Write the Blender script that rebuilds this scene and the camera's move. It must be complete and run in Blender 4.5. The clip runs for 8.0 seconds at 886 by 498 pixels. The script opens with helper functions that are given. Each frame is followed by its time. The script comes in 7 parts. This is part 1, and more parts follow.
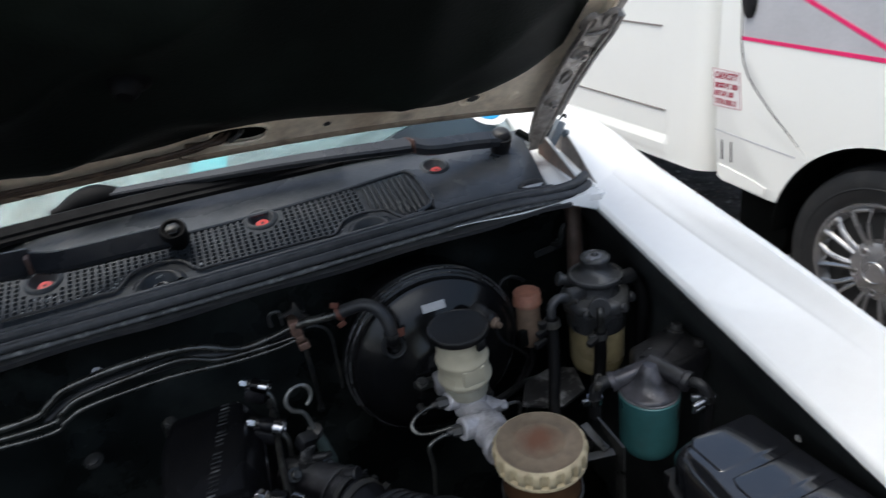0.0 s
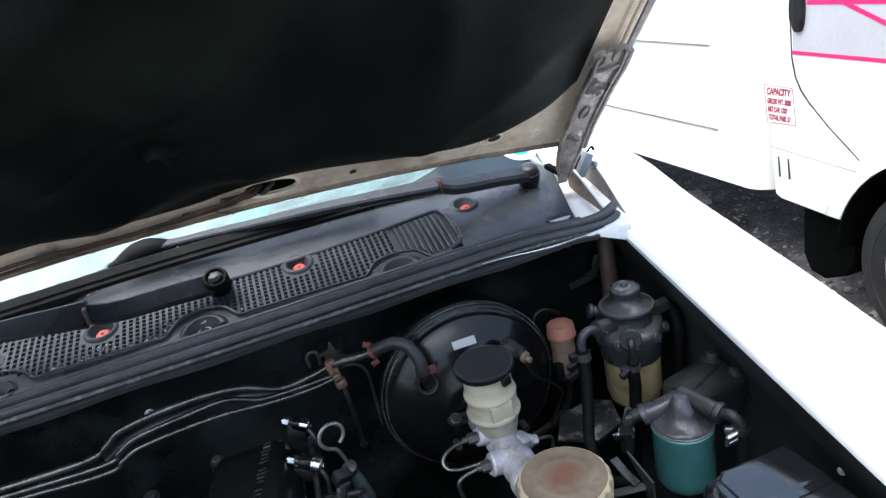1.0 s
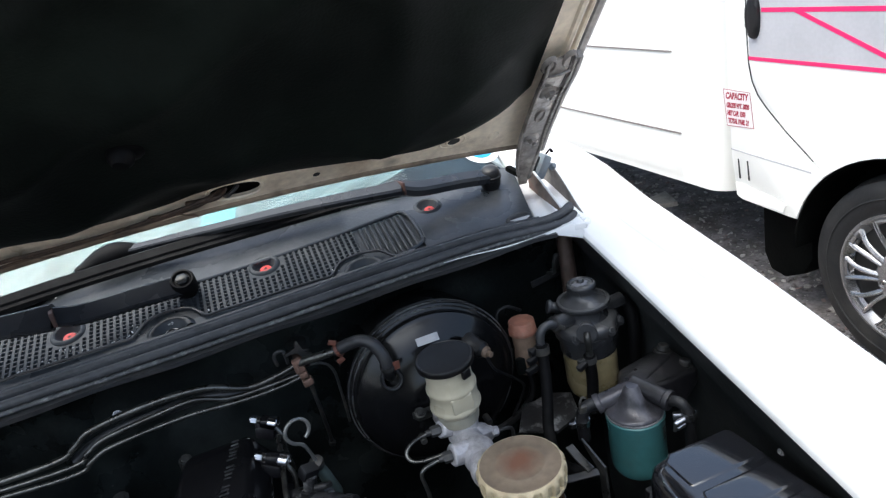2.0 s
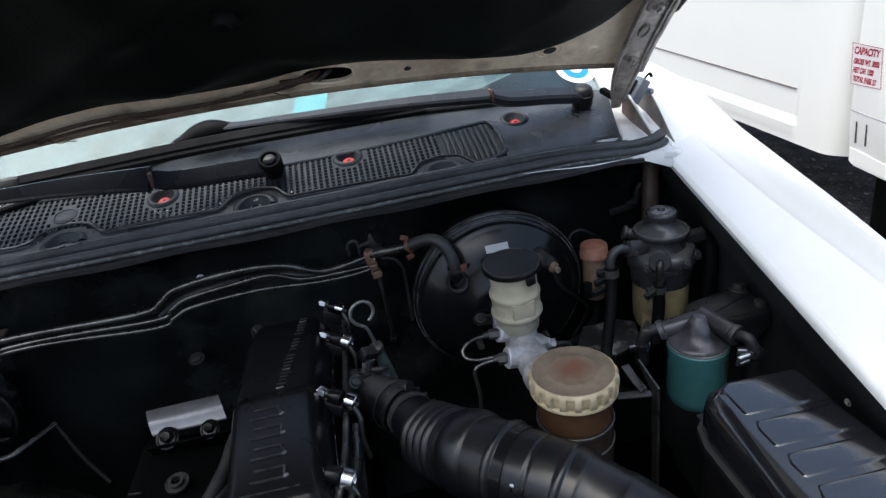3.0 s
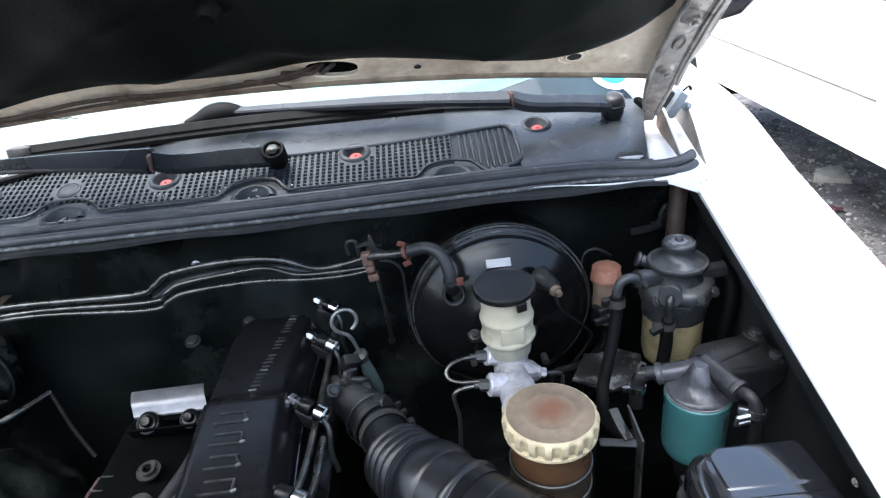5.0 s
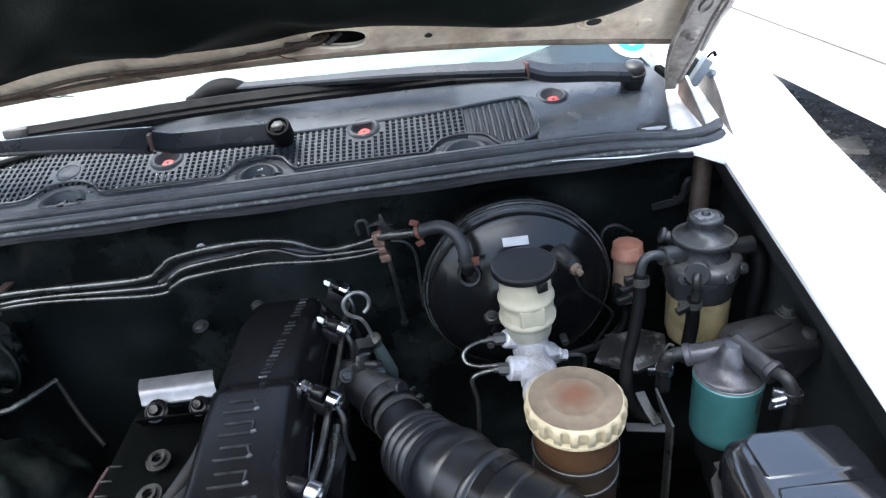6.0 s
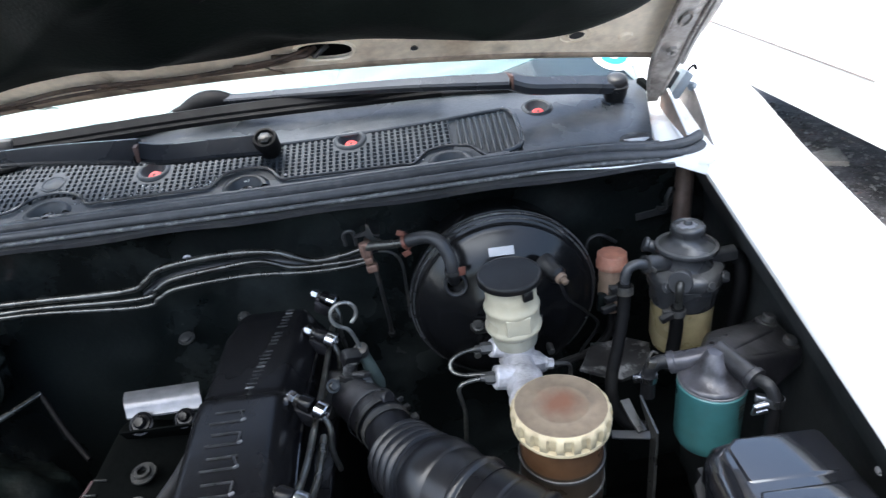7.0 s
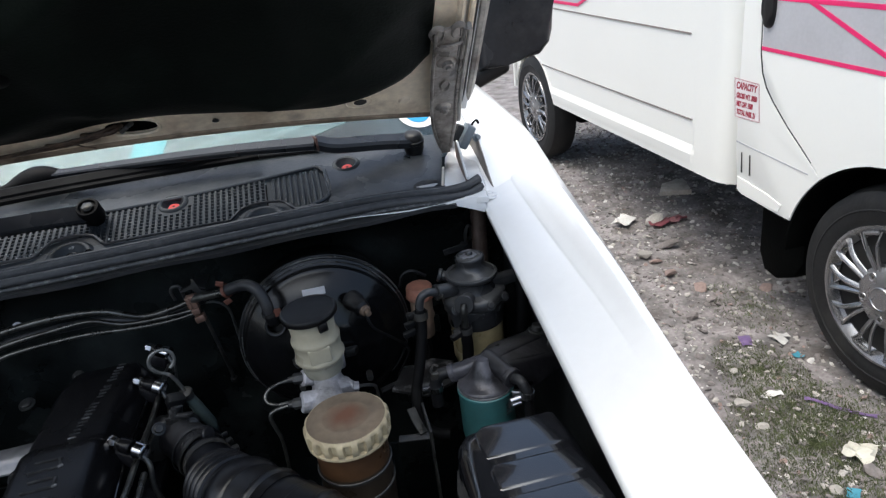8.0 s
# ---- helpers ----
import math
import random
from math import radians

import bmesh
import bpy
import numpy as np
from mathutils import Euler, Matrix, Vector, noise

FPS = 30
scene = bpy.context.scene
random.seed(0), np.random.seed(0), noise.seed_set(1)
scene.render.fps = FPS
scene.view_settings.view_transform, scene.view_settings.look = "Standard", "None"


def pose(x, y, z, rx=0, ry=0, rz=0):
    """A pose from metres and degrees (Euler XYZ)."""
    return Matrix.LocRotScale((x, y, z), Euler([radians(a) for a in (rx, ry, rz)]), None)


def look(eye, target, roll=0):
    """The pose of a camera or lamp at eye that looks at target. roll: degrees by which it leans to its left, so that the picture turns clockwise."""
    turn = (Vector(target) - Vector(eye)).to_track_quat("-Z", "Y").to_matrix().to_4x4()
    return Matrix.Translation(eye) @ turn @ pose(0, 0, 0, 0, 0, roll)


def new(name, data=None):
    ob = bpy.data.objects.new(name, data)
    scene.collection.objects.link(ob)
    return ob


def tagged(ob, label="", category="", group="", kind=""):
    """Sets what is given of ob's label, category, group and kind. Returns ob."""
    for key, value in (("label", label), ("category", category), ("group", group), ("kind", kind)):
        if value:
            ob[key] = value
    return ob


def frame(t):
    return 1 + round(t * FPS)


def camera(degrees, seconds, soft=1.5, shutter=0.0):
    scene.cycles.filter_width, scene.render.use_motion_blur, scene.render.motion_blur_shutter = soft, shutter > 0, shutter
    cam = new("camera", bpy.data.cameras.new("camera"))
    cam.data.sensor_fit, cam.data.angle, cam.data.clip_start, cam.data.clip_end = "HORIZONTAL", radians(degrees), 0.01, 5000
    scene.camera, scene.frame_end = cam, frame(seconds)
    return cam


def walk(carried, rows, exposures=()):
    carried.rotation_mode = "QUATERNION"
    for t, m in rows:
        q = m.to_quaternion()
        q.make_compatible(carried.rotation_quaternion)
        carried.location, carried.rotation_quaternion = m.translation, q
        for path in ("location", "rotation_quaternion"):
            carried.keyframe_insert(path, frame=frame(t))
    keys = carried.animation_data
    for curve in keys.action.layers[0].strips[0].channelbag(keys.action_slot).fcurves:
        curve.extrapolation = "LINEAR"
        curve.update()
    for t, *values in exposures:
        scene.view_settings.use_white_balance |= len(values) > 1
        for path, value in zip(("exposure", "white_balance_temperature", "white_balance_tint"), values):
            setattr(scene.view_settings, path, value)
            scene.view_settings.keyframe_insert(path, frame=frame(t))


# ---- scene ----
cam = camera(69.0, 8.0, soft=1.25, shutter=0.22)
PATH = [
    (0, (0.045, 0.078, 1.385), (0.622, 1.795, 0.539), -7.6),
    (0.2, (0.045, 0.072, 1.373), (0.404, 1.848, 0.528), -8.9),
    (0.3, (0.055, 0.071, 1.38), (0.346, 1.856, 0.527), -9.3),
    (0.5, (0.073, 0.065, 1.388), (0.355, 1.866, 0.564), -9.0),
    (0.8, (0.097, 0.058, 1.397), (0.454, 1.867, 0.622), -11.6),
    (1, (0.091, 0.044, 1.396), (0.505, 1.859, 0.665), -12.2),
    (1.2, (0.09, 0.031, 1.397), (0.507, 1.854, 0.689), -12.7),
    (2.3, (0.103, -0.003, 1.39), (0.629, 1.779, 0.65), -11.1),
    (2.5, (0.097, -0.011, 1.378), (0.627, 1.762, 0.618), -10.1),
    (2.7, (0.082, -0.003, 1.361), (0.523, 1.776, 0.561), -9.0),
    (2.8, (0.074, -0.006, 1.34), (0.441, 1.797, 0.556), -8.7),
    (3, (0.091, -0.013, 1.349), (0.305, 1.784, 0.496), -8.3),
    (3.2, (0.107, -0.015, 1.35), (0.279, 1.786, 0.499), -8.3),
    (3.3, (0.115, -0.014, 1.358), (0.231, 1.778, 0.479), -8.6),
    (3.5, (0.137, -0.007, 1.357), (0.196, 1.764, 0.43), -6.7),
    (3.7, (0.151, -0.002, 1.35), (0.127, 1.758, 0.401), -4.9),
    (4, (0.171, 0.008, 1.349), (0.127, 1.779, 0.42), -3.8),
    (4.2, (0.186, 0.016, 1.35), (0.133, 1.772, 0.395), -4.4),
    (4.5, (0.199, 0.029, 1.356), (0.196, 1.795, 0.417), -4.8),
    (4.7, (0.192, 0.033, 1.366), (0.234, 1.817, 0.464), -5.3),
    (5.8, (0.165, 0.066, 1.353), (0.163, 1.833, 0.417), -6.5),
    (6, (0.17, 0.072, 1.348), (0.175, 1.827, 0.39), -6.8),
    (6.2, (0.18, 0.065, 1.333), (0.192, 1.848, 0.428), -6.1),
    (6.5, (0.171, 0.065, 1.354), (0.157, 1.836, 0.425), -7.0),
    (6.8, (0.179, 0.063, 1.341), (0.154, 1.847, 0.437), -7.4),
    (7, (0.171, 0.065, 1.348), (0.219, 1.836, 0.42), -6.4),
    (7.2, (0.202, 0.051, 1.345), (0.355, 1.833, 0.449), -5.6),
    (7.3, (0.232, 0.043, 1.359), (0.403, 1.816, 0.45), -6.3),
    (7.4, (0.242, 0.039, 1.366), (0.504, 1.815, 0.484), -7.3),
    (7.5, (0.242, 0.025, 1.374), (0.543, 1.8, 0.503), -8.3),
    (7.7, (0.277, -0.0, 1.383), (0.614, 1.769, 0.513), -7.9),
    (8, (0.309, -0.071, 1.369), (0.638, 1.725, 0.554), -7.4),
]
EXPOSURES = [(t, e, k, 4) for t, e, k in ((0.0, 0.52, 6150), (0.5, 1.35, 5950), (1.0, 1.45, 5950), (2.5, 0.85, 6150), (2.8, 0.7, 6050), (3.0, 0.75, 6050), (3.5, 1.45, 5950), (4.5, 2.05, 5950), (6.5, 2.15, 5950), (7.0, 2.05, 5950), (7.5, 1.25, 6050), (8.0, 0.66, 6150))]
walk(cam, [(t, look(eye, target, roll)) for t, eye, target, roll in PATH], EXPOSURES)

# ==== light ====
world = bpy.data.worlds.new("sky")
scene.world = world
world.use_nodes = True
SUN_EL, SUN_ROT = radians(73), radians(250)
wn = world.node_tree
sky = wn.nodes.new("ShaderNodeTexSky")
sky.sky_type, sky.sun_disc, sky.sun_elevation, sky.sun_rotation = "NISHITA", False, SUN_EL, SUN_ROT
sky.air_density, sky.dust_density, sky.ozone_density = 1.0, 7.0, 1.0
wn.nodes["Background"].inputs["Strength"].default_value = 0.15
wn.links.new(sky.outputs["Color"], wn.nodes["Background"].inputs["Color"])
sun_data = bpy.data.lights.new("sun", "SUN")
sun_data.energy, sun_data.angle, sun_data.color = 1.4, radians(80), (1.0, 0.99, 0.98)
sun = new("sun", sun_data)
sun.rotation_euler = (radians(90) - SUN_EL, 0, radians(180) - SUN_ROT)


# ==== materials ====
def mat(name, colour, rough=0.5, metal=0.0, var=0.15, scale=6.0, fine=90.0, bump=0.1, dirt=None, dirt_amount=0.4, dirt_scale=14.0,
        coat=0.0, transmission=0.0, spec=0.5, ior=1.45, spread=0.12, piece=0.0, pale_tops=0.0):
    """A worn surface: base colour varied at two scales, fine relief, and patches of dirt of its own colour."""
    m = bpy.data.materials.new(name)
    m.use_nodes = True
    nt, N = m.node_tree, m.node_tree.nodes
    b = N["Principled BSDF"]
    b.inputs["Metallic"].default_value, b.inputs["IOR"].default_value = metal, ior
    b.inputs["Coat Weight"].default_value, b.inputs["Transmission Weight"].default_value = coat, transmission
    b.inputs["Specular IOR Level"].default_value = spec
    co = N.new("ShaderNodeTexCoord")
    big, small = N.new("ShaderNodeTexNoise"), N.new("ShaderNodeTexNoise")
    big.inputs["Scale"].default_value, small.inputs["Scale"].default_value = scale, fine
    big.inputs["Detail"].default_value, small.inputs["Detail"].default_value = 5, 3
    for n in (big, small):
        nt.links.new(co.outputs["Object"], n.inputs["Vector"])
    ramp = N.new("ShaderNodeMapRange")
    ramp.inputs["From Min"].default_value, ramp.inputs["From Max"].default_value = 0.3, 0.7
    ramp.inputs["To Min"].default_value, ramp.inputs["To Max"].default_value = 1 - var, 1 + var
    nt.links.new(big.outputs["Fac"], ramp.inputs["Value"])
    ramp2 = N.new("ShaderNodeMapRange")
    ramp2.inputs["From Min"].default_value, ramp2.inputs["From Max"].default_value = 0.3, 0.7
    ramp2.inputs["To Min"].default_value, ramp2.inputs["To Max"].default_value = 1 - var * 0.5, 1 + var * 0.5
    nt.links.new(small.outputs["Fac"], ramp2.inputs["Value"])
    mul = N.new("ShaderNodeMath")
    mul.operation = "MULTIPLY"
    nt.links.new(ramp.outputs[0], mul.inputs[0]), nt.links.new(ramp2.outputs[0], mul.inputs[1])
    last = mul
    if piece:
        info, r3, m3 = N.new("ShaderNodeObjectInfo"), N.new("ShaderNodeMapRange"), N.new("ShaderNodeMath")
        r3.inputs["To Min"].default_value, r3.inputs["To Max"].default_value = 1 - piece, 1 + piece
        m3.operation = "MULTIPLY"
        nt.links.new(info.outputs["Random"], r3.inputs["Value"])
        nt.links.new(mul.outputs[0], m3.inputs[0]), nt.links.new(r3.outputs[0], m3.inputs[1])
        last = m3
    tint = N.new("ShaderNodeVectorMath")
    tint.operation = "SCALE"
    tint.inputs[0].default_value = colour
    nt.links.new(last.outputs[0], tint.inputs["Scale"])
    out = tint.outputs[0]
    if dirt:
        dn = N.new("ShaderNodeTexNoise")
        dn.inputs["Scale"].default_value, dn.inputs["Detail"].default_value, dn.inputs["Roughness"].default_value = dirt_scale, 7, 0.65
        nt.links.new(co.outputs["Object"], dn.inputs["Vector"])
        dr = N.new("ShaderNodeMapRange")
        dr.inputs["From Min"].default_value, dr.inputs["From Max"].default_value = 0.5, 0.68
        dr.inputs["To Max"].default_value = dirt_amount
        nt.links.new(dn.outputs["Fac"], dr.inputs["Value"])
        mix = N.new("ShaderNodeMix")
        mix.data_type = "RGBA"
        mix.inputs["B"].default_value = (*dirt, 1)
        nt.links.new(dr.outputs[0], mix.inputs["Factor"]), nt.links.new(out, mix.inputs["A"])
        out = mix.outputs["Result"]
    if pale_tops:  # pale dust patches on what faces up, also lightening tops in the colour
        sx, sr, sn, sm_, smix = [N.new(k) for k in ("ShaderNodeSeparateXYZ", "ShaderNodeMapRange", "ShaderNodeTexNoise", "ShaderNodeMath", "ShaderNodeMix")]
        sr.inputs["From Min"].default_value, sr.inputs["From Max"].default_value, sr.inputs["To Max"].default_value = 0.55, 1.0, pale_tops
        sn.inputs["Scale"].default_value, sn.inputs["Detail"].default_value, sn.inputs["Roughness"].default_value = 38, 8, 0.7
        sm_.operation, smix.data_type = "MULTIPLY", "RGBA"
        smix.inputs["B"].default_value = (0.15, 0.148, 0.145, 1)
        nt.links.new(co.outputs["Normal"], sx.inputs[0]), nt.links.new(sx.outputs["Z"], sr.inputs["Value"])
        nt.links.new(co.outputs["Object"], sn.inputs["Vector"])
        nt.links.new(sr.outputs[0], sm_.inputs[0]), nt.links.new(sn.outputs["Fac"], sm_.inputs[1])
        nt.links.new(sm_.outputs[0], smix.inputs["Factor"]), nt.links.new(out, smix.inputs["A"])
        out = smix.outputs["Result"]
    nt.links.new(out, b.inputs["Base Color"])
    rr = N.new("ShaderNodeMapRange")
    rr.inputs["From Min"].default_value, rr.inputs["From Max"].default_value = 0.3, 0.7
    rr.inputs["To Min"].default_value, rr.inputs["To Max"].default_value = max(rough - spread, 0.02), min(rough + spread, 1)
    nt.links.new(big.outputs["Fac"], rr.inputs["Value"])
    nt.links.new(rr.outputs[0], b.inputs["Roughness"])
    if bump:
        bp = N.new("ShaderNodeBump")
        bp.inputs["Strength"].default_value, bp.inputs["Distance"].default_value = bump, 0.004
        nt.links.new(small.outputs["Fac"], bp.inputs["Height"])
        nt.links.new(bp.outputs[0], b.inputs["Normal"])
    return m


def add_stain(m, centre, radius, colour, amount):
    """A round soft-edged stain of its own colour on a material, about a place."""
    nt, N = m.node_tree, m.node_tree.nodes
    b = N["Principled BSDF"]
    was = b.inputs["Base Color"].links[0].from_socket
    co, d, n, s, r, mix = [N.new(k) for k in ("ShaderNodeTexCoord", "ShaderNodeVectorMath", "ShaderNodeTexNoise", "ShaderNodeMath", "ShaderNodeMapRange", "ShaderNodeMix")]
    d.operation, s.operation, mix.data_type = "DISTANCE", "MULTIPLY_ADD", "RGBA"
    d.inputs[1].default_value = centre
    n.inputs["Scale"].default_value, n.inputs["Detail"].default_value = 70, 4
    s.inputs[1].default_value = radius * 0.9
    r.inputs["From Min"].default_value, r.inputs["From Max"].default_value = radius * 0.75, radius * 1.75
    r.inputs["To Min"].default_value, r.inputs["To Max"].default_value = amount, 0.0
    mix.inputs["B"].default_value = (*colour, 1)
    nt.links.new(co.outputs["Object"], d.inputs[0]), nt.links.new(co.outputs["Object"], n.inputs["Vector"])
    nt.links.new(n.outputs["Fac"], s.inputs[0]), nt.links.new(d.outputs["Value"], s.inputs[2])
    nt.links.new(s.outputs[0], r.inputs["Value"]), nt.links.new(r.outputs[0], mix.inputs["Factor"])
    nt.links.new(was, mix.inputs["A"]), nt.links.new(mix.outputs["Result"], b.inputs["Base Color"])


def add_specks(m, colour, scale, size, share):
    """Scattered small specks of dried splashes on a material."""
    nt, N = m.node_tree, m.node_tree.nodes
    b = N["Principled BSDF"]
    was = b.inputs["Base Color"].links[0].from_socket
    co, v, near, some, both, mix = [N.new(k) for k in ("ShaderNodeTexCoord", "ShaderNodeTexVoronoi", "ShaderNodeMath", "ShaderNodeMath", "ShaderNodeMath", "ShaderNodeMix")]
    v.inputs["Scale"].default_value = scale
    near.operation, some.operation, both.operation, mix.data_type = "LESS_THAN", "LESS_THAN", "MULTIPLY", "RGBA"
    near.inputs[1].default_value, some.inputs[1].default_value = size, share
    mix.inputs["B"].default_value = (*colour, 1)
    nt.links.new(co.outputs["Object"], v.inputs["Vector"])
    nt.links.new(v.outputs["Distance"], near.inputs[0]), nt.links.new(v.outputs["Color"], some.inputs[0])
    nt.links.new(near.outputs[0], both.inputs[0]), nt.links.new(some.outputs[0], both.inputs[1])
    nt.links.new(both.outputs[0], mix.inputs["Factor"]), nt.links.new(was, mix.inputs["A"])
    nt.links.new(mix.outputs["Result"], b.inputs["Base Color"])


DUST = (0.16, 0.14, 0.11)
M_WHITE = mat("white_car_paint", (0.87, 0.87, 0.87), 0.25, var=0.015, bump=0.02, coat=0.6, dirt=(0.5, 0.48, 0.44), dirt_amount=0.06, dirt_scale=9, spread=0.03)
M_VAN = mat("white_van_paint", (0.835, 0.835, 0.80), 0.35, var=0.01, scale=2, bump=0.02, coat=0.4, spread=0.02)
M_BAY = mat("black_bay_paint", (0.0065, 0.0084, 0.0084), 0.32, var=0.4, bump=0.14, dirt=(0.054, 0.062, 0.060), dirt_amount=0.5, dirt_scale=5, fine=140, spec=0.45, spread=0.2)
M_BLACK = mat("black_plastic", (0.007, 0.007, 0.008), 0.36, var=0.2, bump=0.08, dirt=(0.035, 0.033, 0.030), dirt_amount=0.18, fine=160, spec=0.38, pale_tops=0.35)
M_LID = mat("satin_black_lid", (0.010, 0.0105, 0.013), 0.17, spec=1.0, coat=0.8, var=0.2, bump=0.015, dirt=(0.035, 0.033, 0.030), dirt_amount=0.15, fine=160, spread=0.06)
M_SEAL = mat("dusty_seal_rubber", (0.054, 0.056, 0.061), 0.42, var=0.3, bump=0.12, dirt=(0.24, 0.235, 0.23), dirt_amount=0.16, dirt_scale=70)
M_HOSE = mat("glossy_hose_rubber", (0.005, 0.0053, 0.0070), 0.33, var=0.2, bump=0.05, dirt=(0.045, 0.042, 0.04), dirt_amount=0.2, spread=0.08)
M_DOME = mat("patchy_filter_dome", (0.075, 0.073, 0.082), 0.34, metal=0.35, var=0.4, scale=25, bump=0.2, dirt=(0.008, 0.008, 0.009), dirt_amount=0.85, dirt_scale=26)
M_DUSTY = mat("dusty_grey_rubber", (0.022, 0.023, 0.026), 0.38, var=0.3, bump=0.1, dirt=(0.07, 0.065, 0.06), dirt_amount=0.4, pale_tops=0.5)
M_ZINC = mat("zinc_plated_sheet", (0.23, 0.228, 0.24), 0.42, metal=0.4, var=0.25, scale=30, bump=0.05, dirt=(0.12, 0.115, 0.11), dirt_amount=0.3, dirt_scale=30)
M_RUSTPIPE = mat("rusty_brown_pipe", (0.12, 0.085, 0.07), 0.5, metal=0.3, var=0.3, scale=25, bump=0.15, dirt=(0.05, 0.035, 0.03), dirt_amount=0.6, dirt_scale=20)
M_CLIPRED = mat("red_spring_clip", (0.13, 0.05, 0.035), 0.5, var=0.3, bump=0.1)
M_PLAST = mat("semi_gloss_black_moulding", (0.027, 0.028, 0.031), 0.25, var=0.3, bump=0.06, dirt=(0.06, 0.058, 0.055), dirt_amount=0.3, dirt_scale=25, spec=0.6, pale_tops=0.95)
M_RIM = mat("polished_black_rim", (0.006, 0.006, 0.007), 0.12, var=0.2, bump=0.03, spec=1.0)
M_SPECK = mat("dust_speckled_steel", (0.03, 0.03, 0.031), 0.5, metal=0.2, var=0.4, scale=40, bump=0.3, dirt=(0.16, 0.155, 0.15), dirt_amount=0.7, dirt_scale=45)
M_GRIME = mat("grimy_white_paint", (0.40, 0.38, 0.35), 0.4, var=0.3, scale=20, bump=0.1, dirt=(0.10, 0.075, 0.06), dirt_amount=0.8, dirt_scale=16)
M_WING = mat("dusty_inner_wing_paint", (0.028, 0.031, 0.032), 0.45, var=0.35, scale=5, bump=0.12, dirt=(0.075, 0.078, 0.075), dirt_amount=0.5, dirt_scale=6, spec=0.35)
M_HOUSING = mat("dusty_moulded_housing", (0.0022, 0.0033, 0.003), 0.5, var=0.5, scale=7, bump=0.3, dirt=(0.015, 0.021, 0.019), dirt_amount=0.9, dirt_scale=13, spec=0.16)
M_BOOST = mat("polished_black_enamel", (0.0065, 0.0067, 0.0075), 0.2, var=0.2, bump=0.03, dirt=(0.03, 0.027, 0.024), dirt_amount=0.2, dirt_scale=18, spec=0.5, spread=0.08)
# bright metal colour stands in for highlights on the black rims
M_BRIM = mat("rim_highlight_metal", (0.30, 0.30, 0.31), 0.25, metal=0.85, var=0.5, scale=14, bump=0.03, dirt=(0.01, 0.01, 0.011), dirt_amount=0.5, dirt_scale=9)
M_HEAD = mat("greyed_cast_head", (0.011, 0.0108, 0.013), 0.36, metal=0.1, var=0.4, scale=18, bump=0.2, dirt=(0.055, 0.053, 0.060), dirt_amount=0.6, dirt_scale=20, pale_tops=0.35)
M_VENTSPECK = mat("pale_vent_specks", (0.55, 0.55, 0.54), 0.5, var=0.4, scale=200, bump=0.1)
M_LIPRUB = mat("chalky_seal_lip", (0.075, 0.077, 0.080), 0.45, var=0.4, scale=30, bump=0.2, dirt=(0.36, 0.36, 0.35), dirt_amount=0.55, dirt_scale=120)
M_NUT = mat("oily_steel_fastener", (0.05, 0.05, 0.048), 0.35, metal=0.6, var=0.4, scale=60, bump=0.15, dirt=(0.02, 0.02, 0.019), dirt_amount=0.7, dirt_scale=50, pale_tops=0.4)
M_BLADE = mat("perished_blade_rubber", (0.004, 0.004, 0.0045), 0.6, var=0.3, bump=0.1, spec=0.12, dirt=(0.03, 0.03, 0.03), dirt_amount=0.3)
M_SPOT = mat("faded_red_cable", (0.028, 0.009, 0.011), 0.55, var=0.2, bump=0.1)
M_GLOSS = mat("gloss_black_enamel", (0.005, 0.005, 0.006), 0.24, var=0.2, bump=0.04, dirt=(0.016, 0.015, 0.014), dirt_amount=0.2, dirt_scale=18, spec=0.24, spread=0.08, pale_tops=0.03)
M_COWL = mat("weathered_cowl_plastic", (0.036, 0.041, 0.048), 0.34, var=0.3, scale=5, bump=0.08, dirt=(0.125, 0.127, 0.132), dirt_amount=0.4, dirt_scale=8, fine=220, spread=0.16)
# darker copy of the cowl plastic; in the clip recesses it paints their shade
M_GRILLE = mat("darkened_cowl_plastic", (0.027, 0.031, 0.036), 0.42, var=0.25, scale=8, bump=0.08, dirt=(0.085, 0.088, 0.09), dirt_amount=0.4, dirt_scale=14, spec=0.35)
M_ARM = mat("satin_black_wiper_paint", (0.014, 0.0155, 0.019), 0.26, var=0.25, bump=0.04, dirt=(0.06, 0.06, 0.06), dirt_amount=0.25)
M_RUBBER = mat("black_rubber", (0.008, 0.008, 0.009), 0.42, var=0.25, bump=0.12, dirt=(0.04, 0.037, 0.034), dirt_amount=0.22, spec=0.38, pale_tops=0.3)
# the paler green patches paint fold shading into the cloth's colour
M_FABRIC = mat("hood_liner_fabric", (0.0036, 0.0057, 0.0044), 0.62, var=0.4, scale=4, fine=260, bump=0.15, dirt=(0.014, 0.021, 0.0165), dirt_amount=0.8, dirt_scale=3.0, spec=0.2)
M_BEIGE = mat("dusty_beige_underside", (0.85, 0.75, 0.59), 0.34, var=0.2, scale=6, bump=0.1, dirt=(0.36, 0.24, 0.15), dirt_amount=0.7, dirt_scale=7)
M_EDGE = mat("rust_browned_edge", (0.30, 0.235, 0.175), 0.5, var=0.35, scale=12, bump=0.2, dirt=(0.06, 0.04, 0.03), dirt_amount=0.8, dirt_scale=14)
M_RUSTWEB = mat("rust_stained_flange", (0.15, 0.115, 0.095), 0.5, var=0.35, scale=30, bump=0.15, dirt=(0.30, 0.11, 0.06), dirt_amount=0.7, dirt_scale=22)
M_DRAIN = mat("grey_drain_paint", (0.17, 0.155, 0.145), 0.5, var=0.35, scale=26, bump=0.12, dirt=(0.07, 0.058, 0.05), dirt_amount=0.75, dirt_scale=24)
